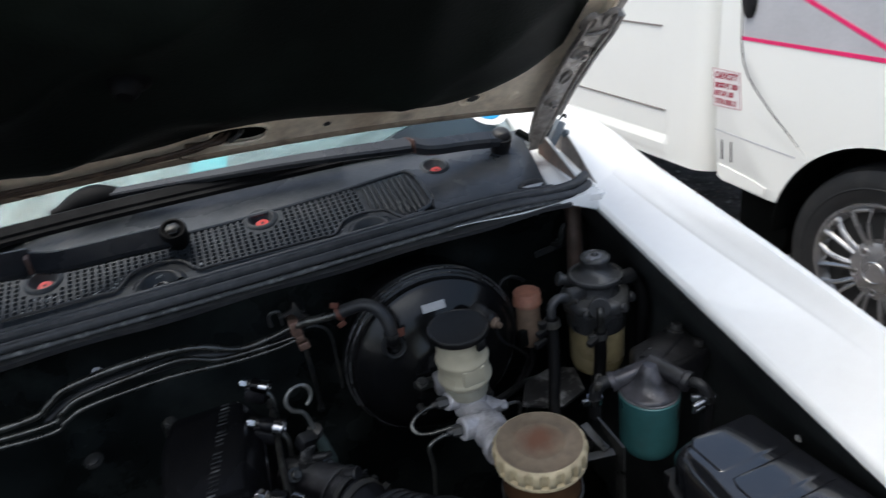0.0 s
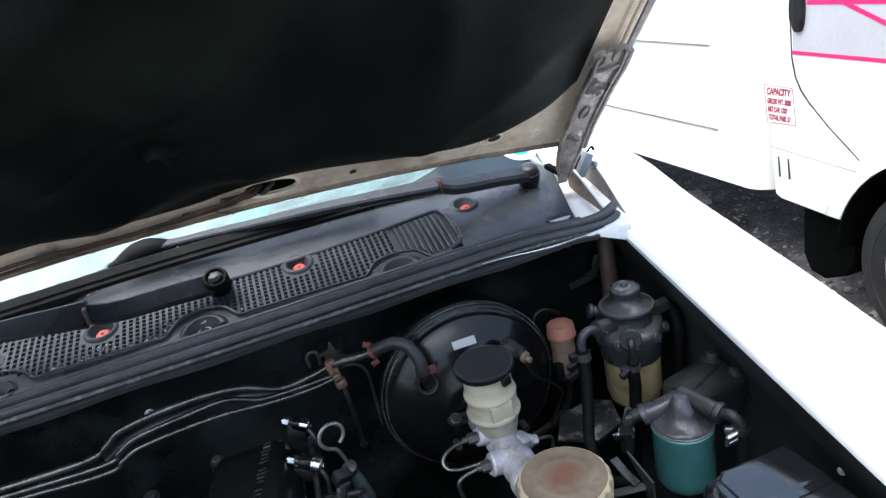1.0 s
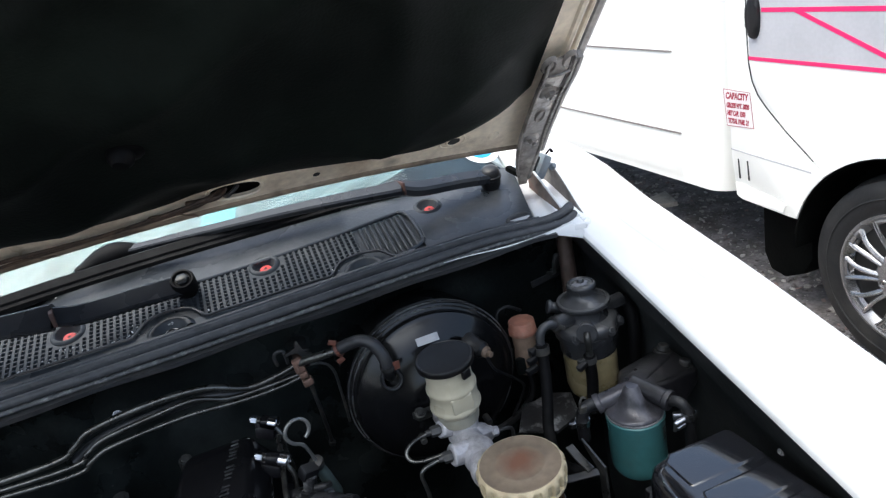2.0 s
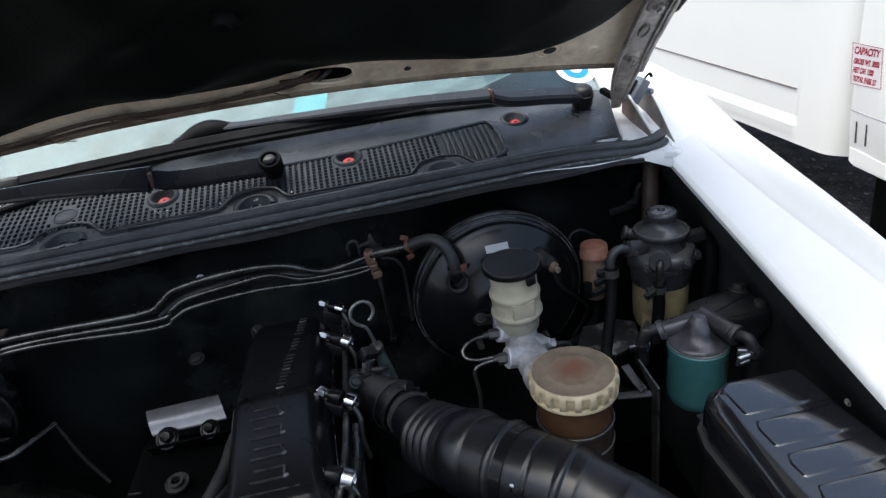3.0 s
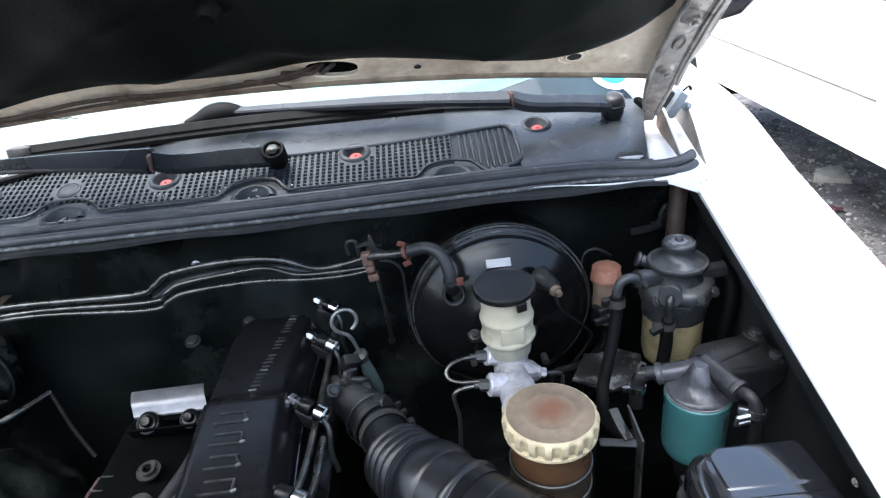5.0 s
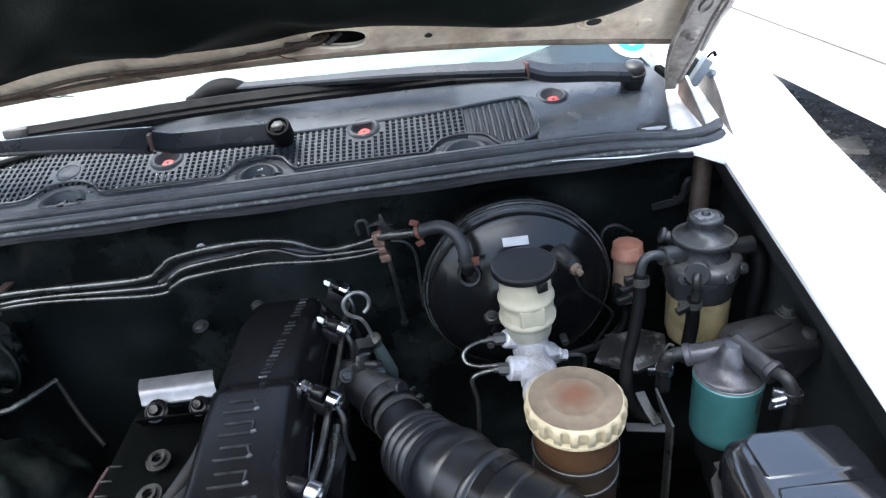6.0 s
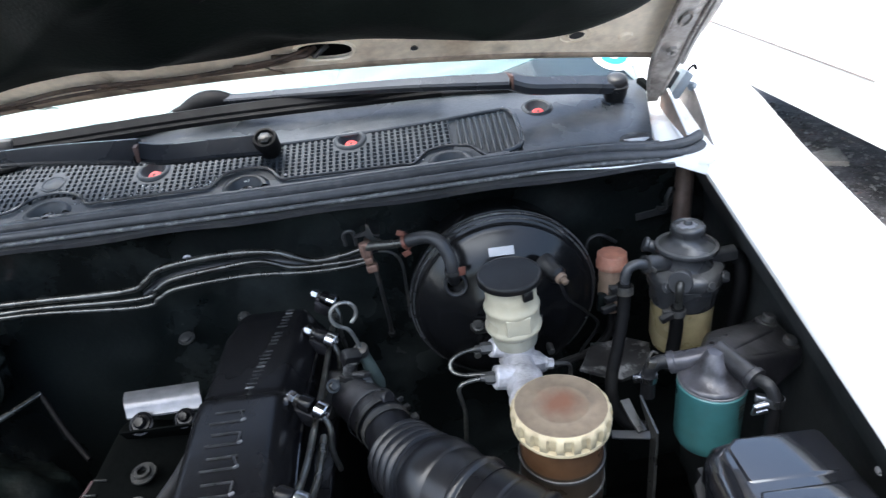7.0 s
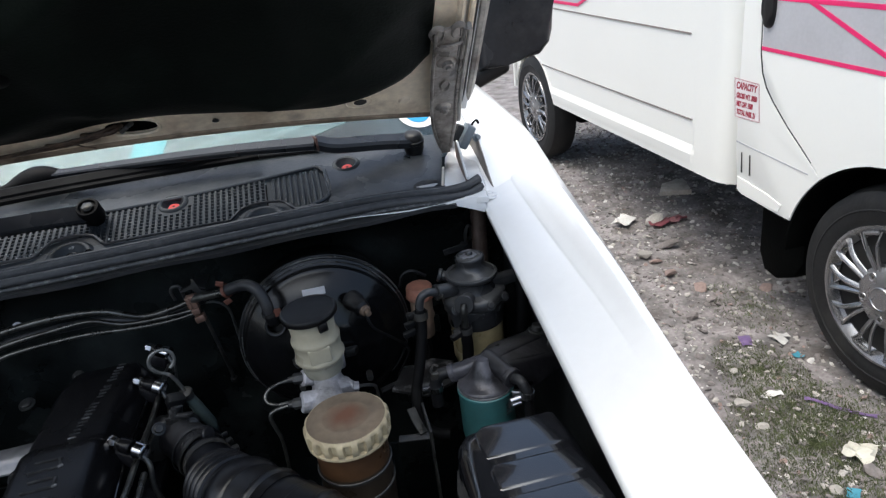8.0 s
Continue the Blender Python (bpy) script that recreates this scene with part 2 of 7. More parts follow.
M_FOOT = mat("blue_grey_hinge_paint", (0.17, 0.20, 0.225), 0.4, var=0.2, scale=40, bump=0.1, dirt=(0.12, 0.10, 0.09), dirt_amount=0.4, dirt_scale=50)
M_HINGE = mat("stained_hinge_steel", (0.30, 0.275, 0.25), 0.38, metal=0.35, var=0.5, scale=22, fine=60, bump=0.6, dirt=(0.070, 0.052, 0.043), dirt_amount=0.85, dirt_scale=24, spread=0.2)
M_LINE = mat("grimy_brown_line", (0.055, 0.036, 0.026), 0.55, var=0.4, scale=40, bump=0.15, dirt=(0.20, 0.13, 0.08), dirt_amount=0.6, dirt_scale=30)
M_WIRE = mat("dull_bright_wire", (0.26, 0.26, 0.25), 0.34, metal=0.6, var=0.2, scale=40, bump=0.05)
M_CHROME = mat("bright_steel", (0.54, 0.54, 0.56), 0.22, metal=1.0, var=0.12, bump=0.05, dirt=(0.15, 0.13, 0.11), dirt_amount=0.4, dirt_scale=40)
M_ALU = mat("cast_aluminium", (0.50, 0.49, 0.51), 0.55, metal=0.55, var=0.22, scale=30, fine=220, bump=0.35, dirt=(0.12, 0.11, 0.1), dirt_amount=0.5, dirt_scale=35)
M_PIPE = mat("dull_steel_pipe", (0.13, 0.13, 0.122), 0.30, metal=0.8, var=0.4, scale=25, bump=0.08, dirt=(0.05, 0.045, 0.04), dirt_amount=0.7, dirt_scale=22)
M_CLAMP = mat("tan_oxidised_clamp", (0.25, 0.155, 0.12), 0.42, metal=0.35, var=0.25, scale=40, bump=0.12, dirt=(0.15, 0.09, 0.06), dirt_amount=0.5, dirt_scale=60)
M_CREAM = mat("aged_cream_plastic", (0.43, 0.365, 0.24), 0.5, var=0.2, scale=22, bump=0.08, dirt=(0.30, 0.22, 0.14), dirt_amount=0.5, dirt_scale=28)
M_CAPTOP = mat("stained_cap_top", (0.168, 0.130, 0.092), 0.62, var=0.3, scale=20, bump=0.1, dirt=(0.20, 0.16, 0.115), dirt_amount=0.5, dirt_scale=24)
add_stain(M_CAPTOP, (0.283, 0.558, 0.8985), 0.022, (0.150, 0.068, 0.040), 0.95)
M_OIL = mat("oil_filled_reservoir", (0.085, 0.045, 0.023), 0.32, var=0.25, scale=16, bump=0.05, dirt=(0.07, 0.04, 0.025), dirt_amount=0.5, dirt_scale=14)
M_RES = mat("translucent_reservoir_plastic", (0.42, 0.388, 0.295), 0.38, var=0.1, scale=20, bump=0.04, dirt=(0.35, 0.30, 0.2), dirt_amount=0.4, dirt_scale=18)
M_OILLOW = mat("dark_brown_bottle", (0.035, 0.027, 0.020), 0.35, var=0.3, scale=16, bump=0.05)
M_FLUID = mat("fluid_showing_through", (0.275, 0.265, 0.212), 0.36, var=0.12, scale=16, bump=0.04)
M_PINK = mat("faded_copper_pink_cap", (0.36, 0.165, 0.115), 0.55, var=0.25, scale=40, bump=0.12, dirt=(0.42, 0.28, 0.21), dirt_amount=0.5, dirt_scale=50)
M_TANPLASTIC = mat("tan_reservoir_plastic", (0.21, 0.15, 0.11), 0.5, var=0.2, scale=25, bump=0.08, dirt=(0.10, 0.07, 0.05), dirt_amount=0.6, dirt_scale=20)
M_TEAL = mat("teal_filter_paint", (0.05, 0.155, 0.16), 0.36, var=0.15, scale=14, bump=0.04, dirt=(0.06, 0.10, 0.10), dirt_amount=0.5, dirt_scale=16)
M_BOWL = mat("yellowed_clear_bowl", (0.26, 0.22, 0.125), 0.3, var=0.18, scale=18, bump=0.04, dirt=(0.16, 0.12, 0.06), dirt_amount=0.5, dirt_scale=16)
M_RED = mat("red_clip_plastic", (0.50, 0.04, 0.035), 0.45, var=0.15, bump=0.05)
M_GREENGREY = mat("grey_green_plastic", (0.10, 0.13, 0.12), 0.45, var=0.15, bump=0.05)
M_TYRE = mat("tyre_rubber", (0.008, 0.0085, 0.0095), 0.65, var=0.25, bump=0.2, dirt=(0.045, 0.043, 0.04), dirt_amount=0.35, dirt_scale=8)
M_SILVER = mat("silver_wheel_paint", (0.33, 0.33, 0.34), 0.24, metal=0.85, var=0.1, bump=0.04, dirt=(0.20, 0.18, 0.15), dirt_amount=0.35, dirt_scale=10)
# near black: shade deep in the bay and behind holes is put into this colour
M_DARK = mat("deep_shade_black", (0.0017, 0.0021, 0.0020), 0.75, spec=0.05, var=0.4, bump=0.3, dirt=(0.0055, 0.006, 0.0055), dirt_amount=0.5, dirt_scale=9)
M_SHADE = mat("silvered_sunshade", (0.10, 0.142, 0.152), 0.35, var=0.25, scale=12, fine=40, bump=0.25)
M_SHADECYAN = mat("cyan_shade_print", (0.075, 0.31, 0.35), 0.4, var=0.15, bump=0.15)
M_KNEE = mat("rusted_pin", (0.065, 0.034, 0.028), 0.6, var=0.3, scale=50, bump=0.2)
M_MAGENTA = mat("magenta_decal", (0.72, 0.02, 0.14), 0.4, var=0.04, bump=0.0)
M_GREYDECAL = mat("grey_decal", (0.45, 0.45, 0.475), 0.4, var=0.06, bump=0.0)
M_GROOVE = mat("brownish_panel_groove", (0.20, 0.175, 0.165), 0.7, var=0.3, scale=30, bump=0.05)
M_STICKER = mat("white_sticker", (0.75, 0.72, 0.72), 0.5, var=0.04, bump=0.0)
M_PRINT = mat("crimson_print", (0.30, 0.015, 0.04), 0.5, var=0.2, fine=300, bump=0.0)
M_CAPBLACK = mat("matt_black_cap_face", (0.011, 0.0115, 0.013), 0.5, var=0.2, bump=0.06, dirt=(0.03, 0.03, 0.032), dirt_amount=0.3, dirt_scale=40)
M_LABEL = mat("pale_paper_label", (0.50, 0.50, 0.51), 0.5, var=0.1, bump=0.0)
M_BLUE = mat("blue_sticker_print", (0.03, 0.28, 0.55), 0.4, var=0.1, bump=0.0)
M_FAINT = mat("faint_cast_lettering", (0.035, 0.035, 0.037), 0.35, metal=0.3, var=0.6, scale=80, bump=0.1)
# pale metal for cast edges, highlights and wear put into one colour
M_PALE = mat("pale_raised_edge", (0.20, 0.20, 0.205), 0.42, metal=0.5, var=0.5, scale=60, bump=0.1)
# dark colour for gaps, slots and holes, their shade put into it
M_SEAM = mat("gap_shade_black", (0.03, 0.03, 0.03), 0.7, var=0.2, bump=0.0)
M_PIN = mat("dusty_dark_steel", (0.06, 0.06, 0.06), 0.45, metal=0.5, var=0.3, scale=30, bump=0.15, dirt=DUST, dirt_amount=0.5, dirt_scale=25)
M_DASH = mat("dark_cabin_trim", (0.026, 0.042, 0.058), 0.7, var=0.2, bump=0.1)
M_CHIPPED = mat("chipped_grey_plate", (0.02, 0.02, 0.021), 0.45, metal=0.2, var=0.4, scale=40, bump=0.3, dirt=(0.30, 0.30, 0.30), dirt_amount=0.85, dirt_scale=32)
for speckled, sc_, sz_, sh_ in ((M_PLAST, 55, 0.075, 0.3), (M_WING, 40, 0.06, 0.3), (M_BAY, 30, 0.035, 0.22), (M_SEAL, 70, 0.09, 0.3)):
    add_specks(speckled, (0.42, 0.42, 0.41), sc_, sz_, sh_)
M_GLASS = bpy.data.materials.new("windscreen_glass")
M_GLASS.use_nodes = True
_g = M_GLASS.node_tree.nodes["Principled BSDF"]
_g.inputs["Base Color"].default_value, _g.inputs["Roughness"].default_value = (0.78, 0.86, 0.86, 1), 0.02
_g.inputs["Transmission Weight"].default_value, _g.inputs["IOR"].default_value = 1.0, 1.30


# ==== mesh tools ====
def add(bm, *others):
    """Joins other bmeshes into bm."""
    for o in others:
        me = bpy.data.meshes.new("tmp")
        o.to_mesh(me)
        o.free()
        bm.from_mesh(me)
        bpy.data.meshes.remove(me)
    return bm


def lathe(profile, seg=32, m=None, wave=None):
    """Revolves (radius, height) pairs round z. wave: radius factor by angle and profile index."""
    bm, rings = bmesh.new(), []
    for k, (r, z) in enumerate(profile):
        if r <= 1e-6:
            rings.append([bm.verts.new((0, 0, z))])
            continue
        ring = []
        for i in range(seg):
            a = 2 * math.pi * i / seg
            f = wave(a, k) if wave else 1
            ring.append(bm.verts.new((r * f * math.cos(a), r * f * math.sin(a), z)))
        rings.append(ring)
    for p, q in zip(rings, rings[1:]):
        for i in range(seg):
            j = (i + 1) % seg
            if len(p) == 1 and len(q) == 1:
                continue
            if len(p) == 1:
                bm.faces.new((p[0], q[i], q[j]))
            elif len(q) == 1:
                bm.faces.new((p[i], p[j], q[0]))
            else:
                bm.faces.new((p[i], p[j], q[j], q[i]))
    if m is not None:
        bmesh.ops.transform(bm, matrix=m, verts=bm.verts)
    return bm


def spline(pts, step=6):
    """A smooth line through the points."""
    p = [Vector(q) for q in pts]
    if len(p) < 3 or step < 2:
        return p
    out, ext = [], [p[0] * 2 - p[1]] + p + [p[-1] * 2 - p[-2]]
    for i in range(1, len(ext) - 2):
        a, b, c, d = ext[i - 1:i + 3]
        for k in range(step):
            t = k / step
            out.append(0.5 * ((2 * b) + (c - a) * t + (2 * a - 5 * b + 4 * c - d) * t * t + (3 * b - a - 3 * c + d) * t ** 3))
    return out + [p[-1]]


def tube(pts, r, seg=10, step=6, ring_wave=None, flat=1.0):
    """A pipe along a smooth line; r may be a number or a function of the share of the way."""
    line = spline(pts, step)
    bm, rings = bmesh.new(), []
    length = [0.0]
    for a, b in zip(line, line[1:]):
        length.append(length[-1] + (b - a).length)
    side = None
    for i, c in enumerate(line):
        way = (line[min(i + 1, len(line) - 1)] - line[max(i - 1, 0)]).normalized()
        if side is None:
            side = way.orthogonal().normalized()
        side = (side - way * side.dot(way)).normalized()
        up = way.cross(side)
        s = length[i] / length[-1]
        rad = r(s) if callable(r) else r
        rings.append([bm.verts.new(c + rad * (math.cos(2 * math.pi * k / seg) * side + flat * math.sin(2 * math.pi * k / seg) * up)) for k in range(seg)])
    for p, q in zip(rings, rings[1:]):
        for i in range(seg):
            j = (i + 1) % seg
            bm.faces.new((p[i], p[j], q[j], q[i]))
    bm.faces.new(rings[0][::-1]), bm.faces.new(rings[-1])
    return bm


def box(size, m=None, bevel=0.0, seg=2, taper=None):
    """A block of that size about its middle, with rounded edges; taper: factor for the top's x and y."""
    bm = bmesh.new()
    bmesh.ops.create_cube(bm, size=1)
    for v in bm.verts:
        if taper and v.co.z > 0:
            v.co.x, v.co.y = v.co.x * taper[0], v.co.y * taper[1]
        v.co = Vector((v.co.x * size[0], v.co.y * size[1], v.co.z * size[2]))
    if bevel:
        bmesh.ops.bevel(bm, geom=bm.edges[:], offset=bevel, segments=seg, profile=0.5, affect="EDGES")
    if m is not None:
        bmesh.ops.transform(bm, matrix=m, verts=bm.verts)
    return bm


def plate(outline, lo, hi, m=None, bevel=0.0, seg=2):
    """An outline in x and y, given anticlockwise, extruded from lo to hi in z."""
    bm = bmesh.new()
    a = [bm.verts.new((x, y, lo)) for x, y in outline]
    b = [bm.verts.new((x, y, hi)) for x, y in outline]
    n = len(a)
    bm.faces.new(a[::-1])
    top = bm.faces.new(b)
    for i in range(n):
        bm.faces.new((a[i], a[(i + 1) % n], b[(i + 1) % n], b[i]))
    if bevel:
        bmesh.ops.bevel(bm, geom=top.edges[:], offset=bevel, segments=seg, profile=0.5, affect="EDGES")
    if m is not None:
        bmesh.ops.transform(bm, matrix=m, verts=bm.verts)
    return bm


def sheet(fn, nu, nv, thick=0.0, off=(0, 0, -1)):
    """A surface fn(u, v) over the unit square, with a second layer thick along off."""
    bm = bmesh.new()
    top = [[bm.verts.new(fn(i / nu, j / nv)) for j in range(nv + 1)] for i in range(nu + 1)]
    for i in range(nu):
        for j in range(nv):
            bm.faces.new((top[i][j], top[i + 1][j], top[i + 1][j + 1], top[i][j + 1]))
    if thick:
        d = Vector(off).normalized() * thick
        low = [[bm.verts.new(v.co + d) for v in row] for row in top]
        for i in range(nu):
            for j in range(nv):
                bm.faces.new((low[i][j], low[i][j + 1], low[i + 1][j + 1], low[i + 1][j]))
        for i in range(nu):
            bm.faces.new((top[i][0], low[i][0], low[i + 1][0], top[i + 1][0]))
            bm.faces.new((top[i + 1][nv], low[i + 1][nv], low[i][nv], top[i][nv]))
        for j in range(nv):
            bm.faces.new((top[0][j + 1], low[0][j + 1], low[0][j], top[0][j]))
            bm.faces.new((top[nu][j], low[nu][j], low[nu][j + 1], top[nu][j + 1]))
    return bm


def loft(rings, closed=False):
    """Skins a row of point rings; the first and last are capped."""
    bm = bmesh.new()
    vs = [[bm.verts.new(p) for p in ring] for ring in rings]
    n = len(vs[0])
    for p, q in zip(vs, vs[1:]):
        for i in range(n if closed else n - 1):
            bm.faces.new((p[i], p[(i + 1) % n], q[(i + 1) % n], q[i]))
    bm.faces.new(vs[0][::-1]), bm.faces.new(vs[-1])
    return bm


def thing(name, at, label, category, group="", kind=""):
    ob = new(name)
    ob.empty_display_size = 0.05
    ob.matrix_basis = Matrix.Translation(at)
    return tagged(ob, label, category, group, kind)


def part(name, bm, material, parent=None, label="", sharp=38):
    """Links a bmesh as one mesh object, under a thing or under a part."""
    bmesh.ops.recalc_face_normals(bm, faces=bm.faces)
    for e in bm.edges:
        if len(e.link_faces) == 2 and e.calc_face_angle(0) > radians(sharp):
            e.smooth = False
    for f in bm.faces:
        f.smooth = True
    me = bpy.data.meshes.new(name)
    bm.to_mesh(me)
    bm.free()
    me.materials.append(material)
    ob = new(name, me)
    if parent is not None:
        ob.parent = parent
        ob.matrix_parent_inverse = parent.matrix_basis.inverted()
    if label:
        tagged(ob, label)
    return ob


def solo(name, bm, material, label, category, group="", kind=""):
    return tagged(part(name, bm, material), label, category, group, kind)


def along(p, q):
    """The pose at p whose z points to q."""
    p, q = Vector(p), Vector(q)
    return Matrix.Translation(p) @ (q - p).to_track_quat("Z", "Y").to_matrix().to_4x4()


def rod(p, q, r, seg=16, bevel=0.15):
    n = (Vector(q) - Vector(p)).length
    b = min(bevel * r, n * 0.3)
    return lathe([(0, 0), (r - b, 0), (r, b), (r, n - b), (r - b, n), (0, n)], seg, along(p, q))


def hexnut(p, q, r):
    n = (Vector(q) - Vector(p)).length
    return lathe([(0, 0), (r, 0), (r, n * 0.85), (r * 0.85, n), (0, n)], 6, along(p, q))


def clamp(p, way, r, width=0.008, seg=28):
    """A band round a hose at p, with its axis along way and a screw block on it."""
    p, way = Vector(p), Vector(way).normalized()
    m = along(p - way * width / 2, p + way * width / 2)
    bm = lathe([(r, 0), (r + 0.0012, 0), (r + 0.0012, width), (r, width), (r, 0)], seg, m)
    return add(bm, box((0.012, 0.007, width * 1.05), m @ pose(r + 0.004, 0, width / 2), 0.0015))


def beam(pts, w, h, step=6, tilt=0.0):
    """A bar of flat section along a smooth line, with chamfered edges; w and h may follow the share of the way; tilt leans its top."""
    line = spline(pts, step)
    bm, rings = bmesh.new(), []
    for i, c in enumerate(line):
        way = (line[min(i + 1, len(line) - 1)] - line[max(i - 1, 0)]).normalized()
        side = way.cross(Vector((0, math.sin(tilt), math.cos(tilt)))).normalized()
        up = side.cross(way)
        s = i / (len(line) - 1)
        a, b = (w(s) if callable(w) else w) / 2, (h(s) if callable(h) else h) / 2
        k = min(a, b) * 0.45
        rings.append([bm.verts.new(c + side * p + up * q) for p, q in ((-a + k, -b), (a - k, -b), (a, -b + k), (a, b - k), (a - k, b), (-a + k, b), (-a, b - k), (-a, -b + k))])
    for p, q in zip(rings, rings[1:]):
        for i in range(8):
            bm.faces.new((p[i], p[(i + 1) % 8], q[(i + 1) % 8], q[i]))
    bm.faces.new(rings[0][::-1]), bm.faces.new(rings[-1])
    return bm


def screw_head(p, normal, r, h=0.004):
    p, normal = Vector(p), Vector(normal).normalized()
    bm = lathe([(0, 0), (r * 1.5, 0), (r * 1.5, h * 0.3), (r, h * 0.35), (r, h), (r * 0.8, h * 1.15), (0, h * 1.1)], 12, along(p, p + normal))
    return bm


# ==== the car's body round its engine bay ====
CX = -0.05  # the car's middle line


def cowl_mid(x):
    return 0.95 + 0.29 * (x - CX) ** 2


def cowl_z(x, y):
    """Height of the cowl panel's top."""
    t = (y - 0.86) / max(cowl_mid(x) + 0.05 - 0.86, 0.05)
    return 1.032 + 0.055 * max(0, min(1.6, t)) ** 0.85 - 0.02 * max(0, abs(x - CX) - 0.45)


def rail_z(y):
    return 1.008 + 0.215 * (min(y, 1.0) - 0.84) + 0.10 * max(0, y - 1.0)


def rail_x(y):
    return 0.552 + 0.05 * (min(y, 1.1) - 0.84)


car = thing("car", (CX, 0.9, 0.0), "white car with its hood propped open over a black engine bay", "car")


def ease(q):
    q = max(0.0, min(1.0, q))
    return q * q * (3 - 2 * q)


FENDER_SEC = [(0.000, -0.006), (0.000, 0.000), (0.003, 0.0035), (0.006, 0.0045), (0.030, 0.0115), (0.0490, 0.0178), (0.0515, 0.0184), (0.0535, 0.0204), (0.0555, 0.0220), (0.060, 0.0240), (0.070, 0.0297),
              (0.081, 0.0362), (0.094, 0.0405), (0.108, 0.038), (0.125, 0.018), (0.138, -0.02), (0.147, -0.10), (0.150, -0.25), (0.150, -0.42)]


def fender_wide(y):
    return 0.91 + 0.32 * (min(y, 1.1) - 0.39) - 0.09 * ease((0.64 - y) / 0.32)


def fender(s):
    """One front wing, s = 1 on the hinge side that is seen, -1 mirrored."""
    def fn(u, v):
        y = -0.02 + 1.40 * u
        k = v * (len(FENDER_SEC) - 1)
        i = min(int(k), len(FENDER_SEC) - 2)
        a, b = FENDER_SEC[i], FENDER_SEC[i + 1]
        dx, dz = a[0] + (b[0] - a[0]) * (k - i), a[1] + (b[1] - a[1]) * (k - i)
        if 0.006 < dx < 0.094:  # the crease swings outwards and runs out towards the front
            dx += 0.019 * ease((0.92 - y) / 0.45) * math.sin(math.pi * (dx - 0.006) / 0.088)
            dz += (0.0045 + 0.036 * ((dx - 0.006) / 0.088) ** 0.92 - dz) * (1 - ease((y - 0.36) / 0.36))
        x = rail_x(y) + dx * fender_wide(y)
        z = rail_z(y) + dz * (max(0.75, 0.8 + 1.9 * (0.86 - y)) if dz > 0 else 1.0)
        return Vector((x if s > 0 else 2 * CX - x, y, z))
    return sheet(fn, 36, len(FENDER_SEC) - 1, 0.0015, (-s, 0, -0.6))


def fender_top(x, y):
    """Height of the wing's top behind its crease's outward swing."""
    dx = (x - rail_x(y)) / fender_wide(y)
    for (a, za), (b, zb) in zip(FENDER_SEC[1:], FENDER_SEC[2:]):
        if a <= dx <= b:
            return rail_z(y) + 0.75 * (za + (zb - za) * (dx - a) / (b - a))
    return rail_z(y)


part("fender", fender(1), M_WHITE, car, "glossy white front fender with a stepped inner flange", 34)
part("fender", fender(-1), M_WHITE, car, "", 60)


def apron(s):
    def fn(u, v):
        y = -0.02 + 0.99 * u
        z = rail_z(y) - 0.012 - 0.70 * v
        x = rail_x(y) + 0.002 + 0.055 * ease(v / 0.16) - 0.02 * math.sin(v * 3.0) * (0.4 + 0.6 * abs(math.sin(u * 9)))
        return Vector((x if s > 0 else 2 * CX - x, y, z))
    return sheet(fn, 40, 16, 0.002, (s, 0, 0))


part("inner_wing", apron(1), M_WING, car, "dusty black inner wing panel")
part("inner_wing", apron(-1), M_BAY, car)


def firewall_fn(u, v):
    x = -0.70 + 1.34 * u
    z = 1.022 - 0.70 * v
    y = 0.955 - 0.06 * max(0, 1 - v * 9) ** 2 + 0.006 * math.sin(x * 23) * math.sin(z * 19)
    return Vector((x, y, z))


part("firewall", sheet(firewall_fn, 60, 34, 0.003, (0, 1, 0)), M_BAY, car, "black-painted firewall with pressed ribs")
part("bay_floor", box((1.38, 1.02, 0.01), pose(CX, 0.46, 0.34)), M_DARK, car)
# unseen panel closing the bay, raised to block low light from the front
part("bay_front_screen", box((1.36, 0.02, 0.56), pose(CX, -0.035, 0.62), 0.005), M_BAY, car)


def lip_fn(u, v):
    """The steel lip under the seal, painted white where it shows past the rubber."""
    x = -0.66 + 1.165 * u
    y = 0.842 + 0.05 * v
    return Vector((x, y - 0.02 * max(0, x - 0.47) / 0.09, 1.020 + 0.006 * v + 0.012 * x + 0.0015 * math.sin(x * 30) * (1 - v)))


part("cowl_lip", sheet(lip_fn, 60, 4, 0.006), M_DUSTY, car)
part("cowl_lip_edge", tube([(0.325, 0.847, 1.0335), (0.358, 0.846, 1.0325), (0.409, 0.846, 1.0282), (0.453, 0.846, 1.0262), (0.500, 0.846, 1.0265)], lambda s: 0.0004 + 0.0016 * s, 8, 4), M_WHITE, car, "bare white painted lip edge")
part("cowl_lip_end", plate([(0.488, 1.0285), (0.498, 1.0245), (0.515, 1.0185), (0.549, 1.003), (0.555, 1.008), (0.550, 1.026), (0.534, 1.033)], -0.003, 0.003, pose(0, 0.843, 0, 90), 0.001), M_WHITE, car, "bare white painted lip end")

# plastic cowl cover: front band, rear band, plain end by the hinge, floor under the vent
def band(x0, x1, f0, f1, nu=60, nv=5, dz=0.0):
    def fn(u, v):
        x = x0 + (x1 - x0) * u
        y = f0(x) + (f1(x) - f0(x)) * v
        return Vector((x, y, cowl_z(x, y) + dz))
    return sheet(fn, nu, nv, 0.003)


def vent_front(x):
    return 0.896 + 0.012 * (x - CX) ** 2


def vent_rear(x):
    return cowl_mid(x) + 0.014


def glass_foot(x):
    return 1.055 - 0.22 * max(0, -0.15 - x) + 0.15 * max(0, x - 0.35)


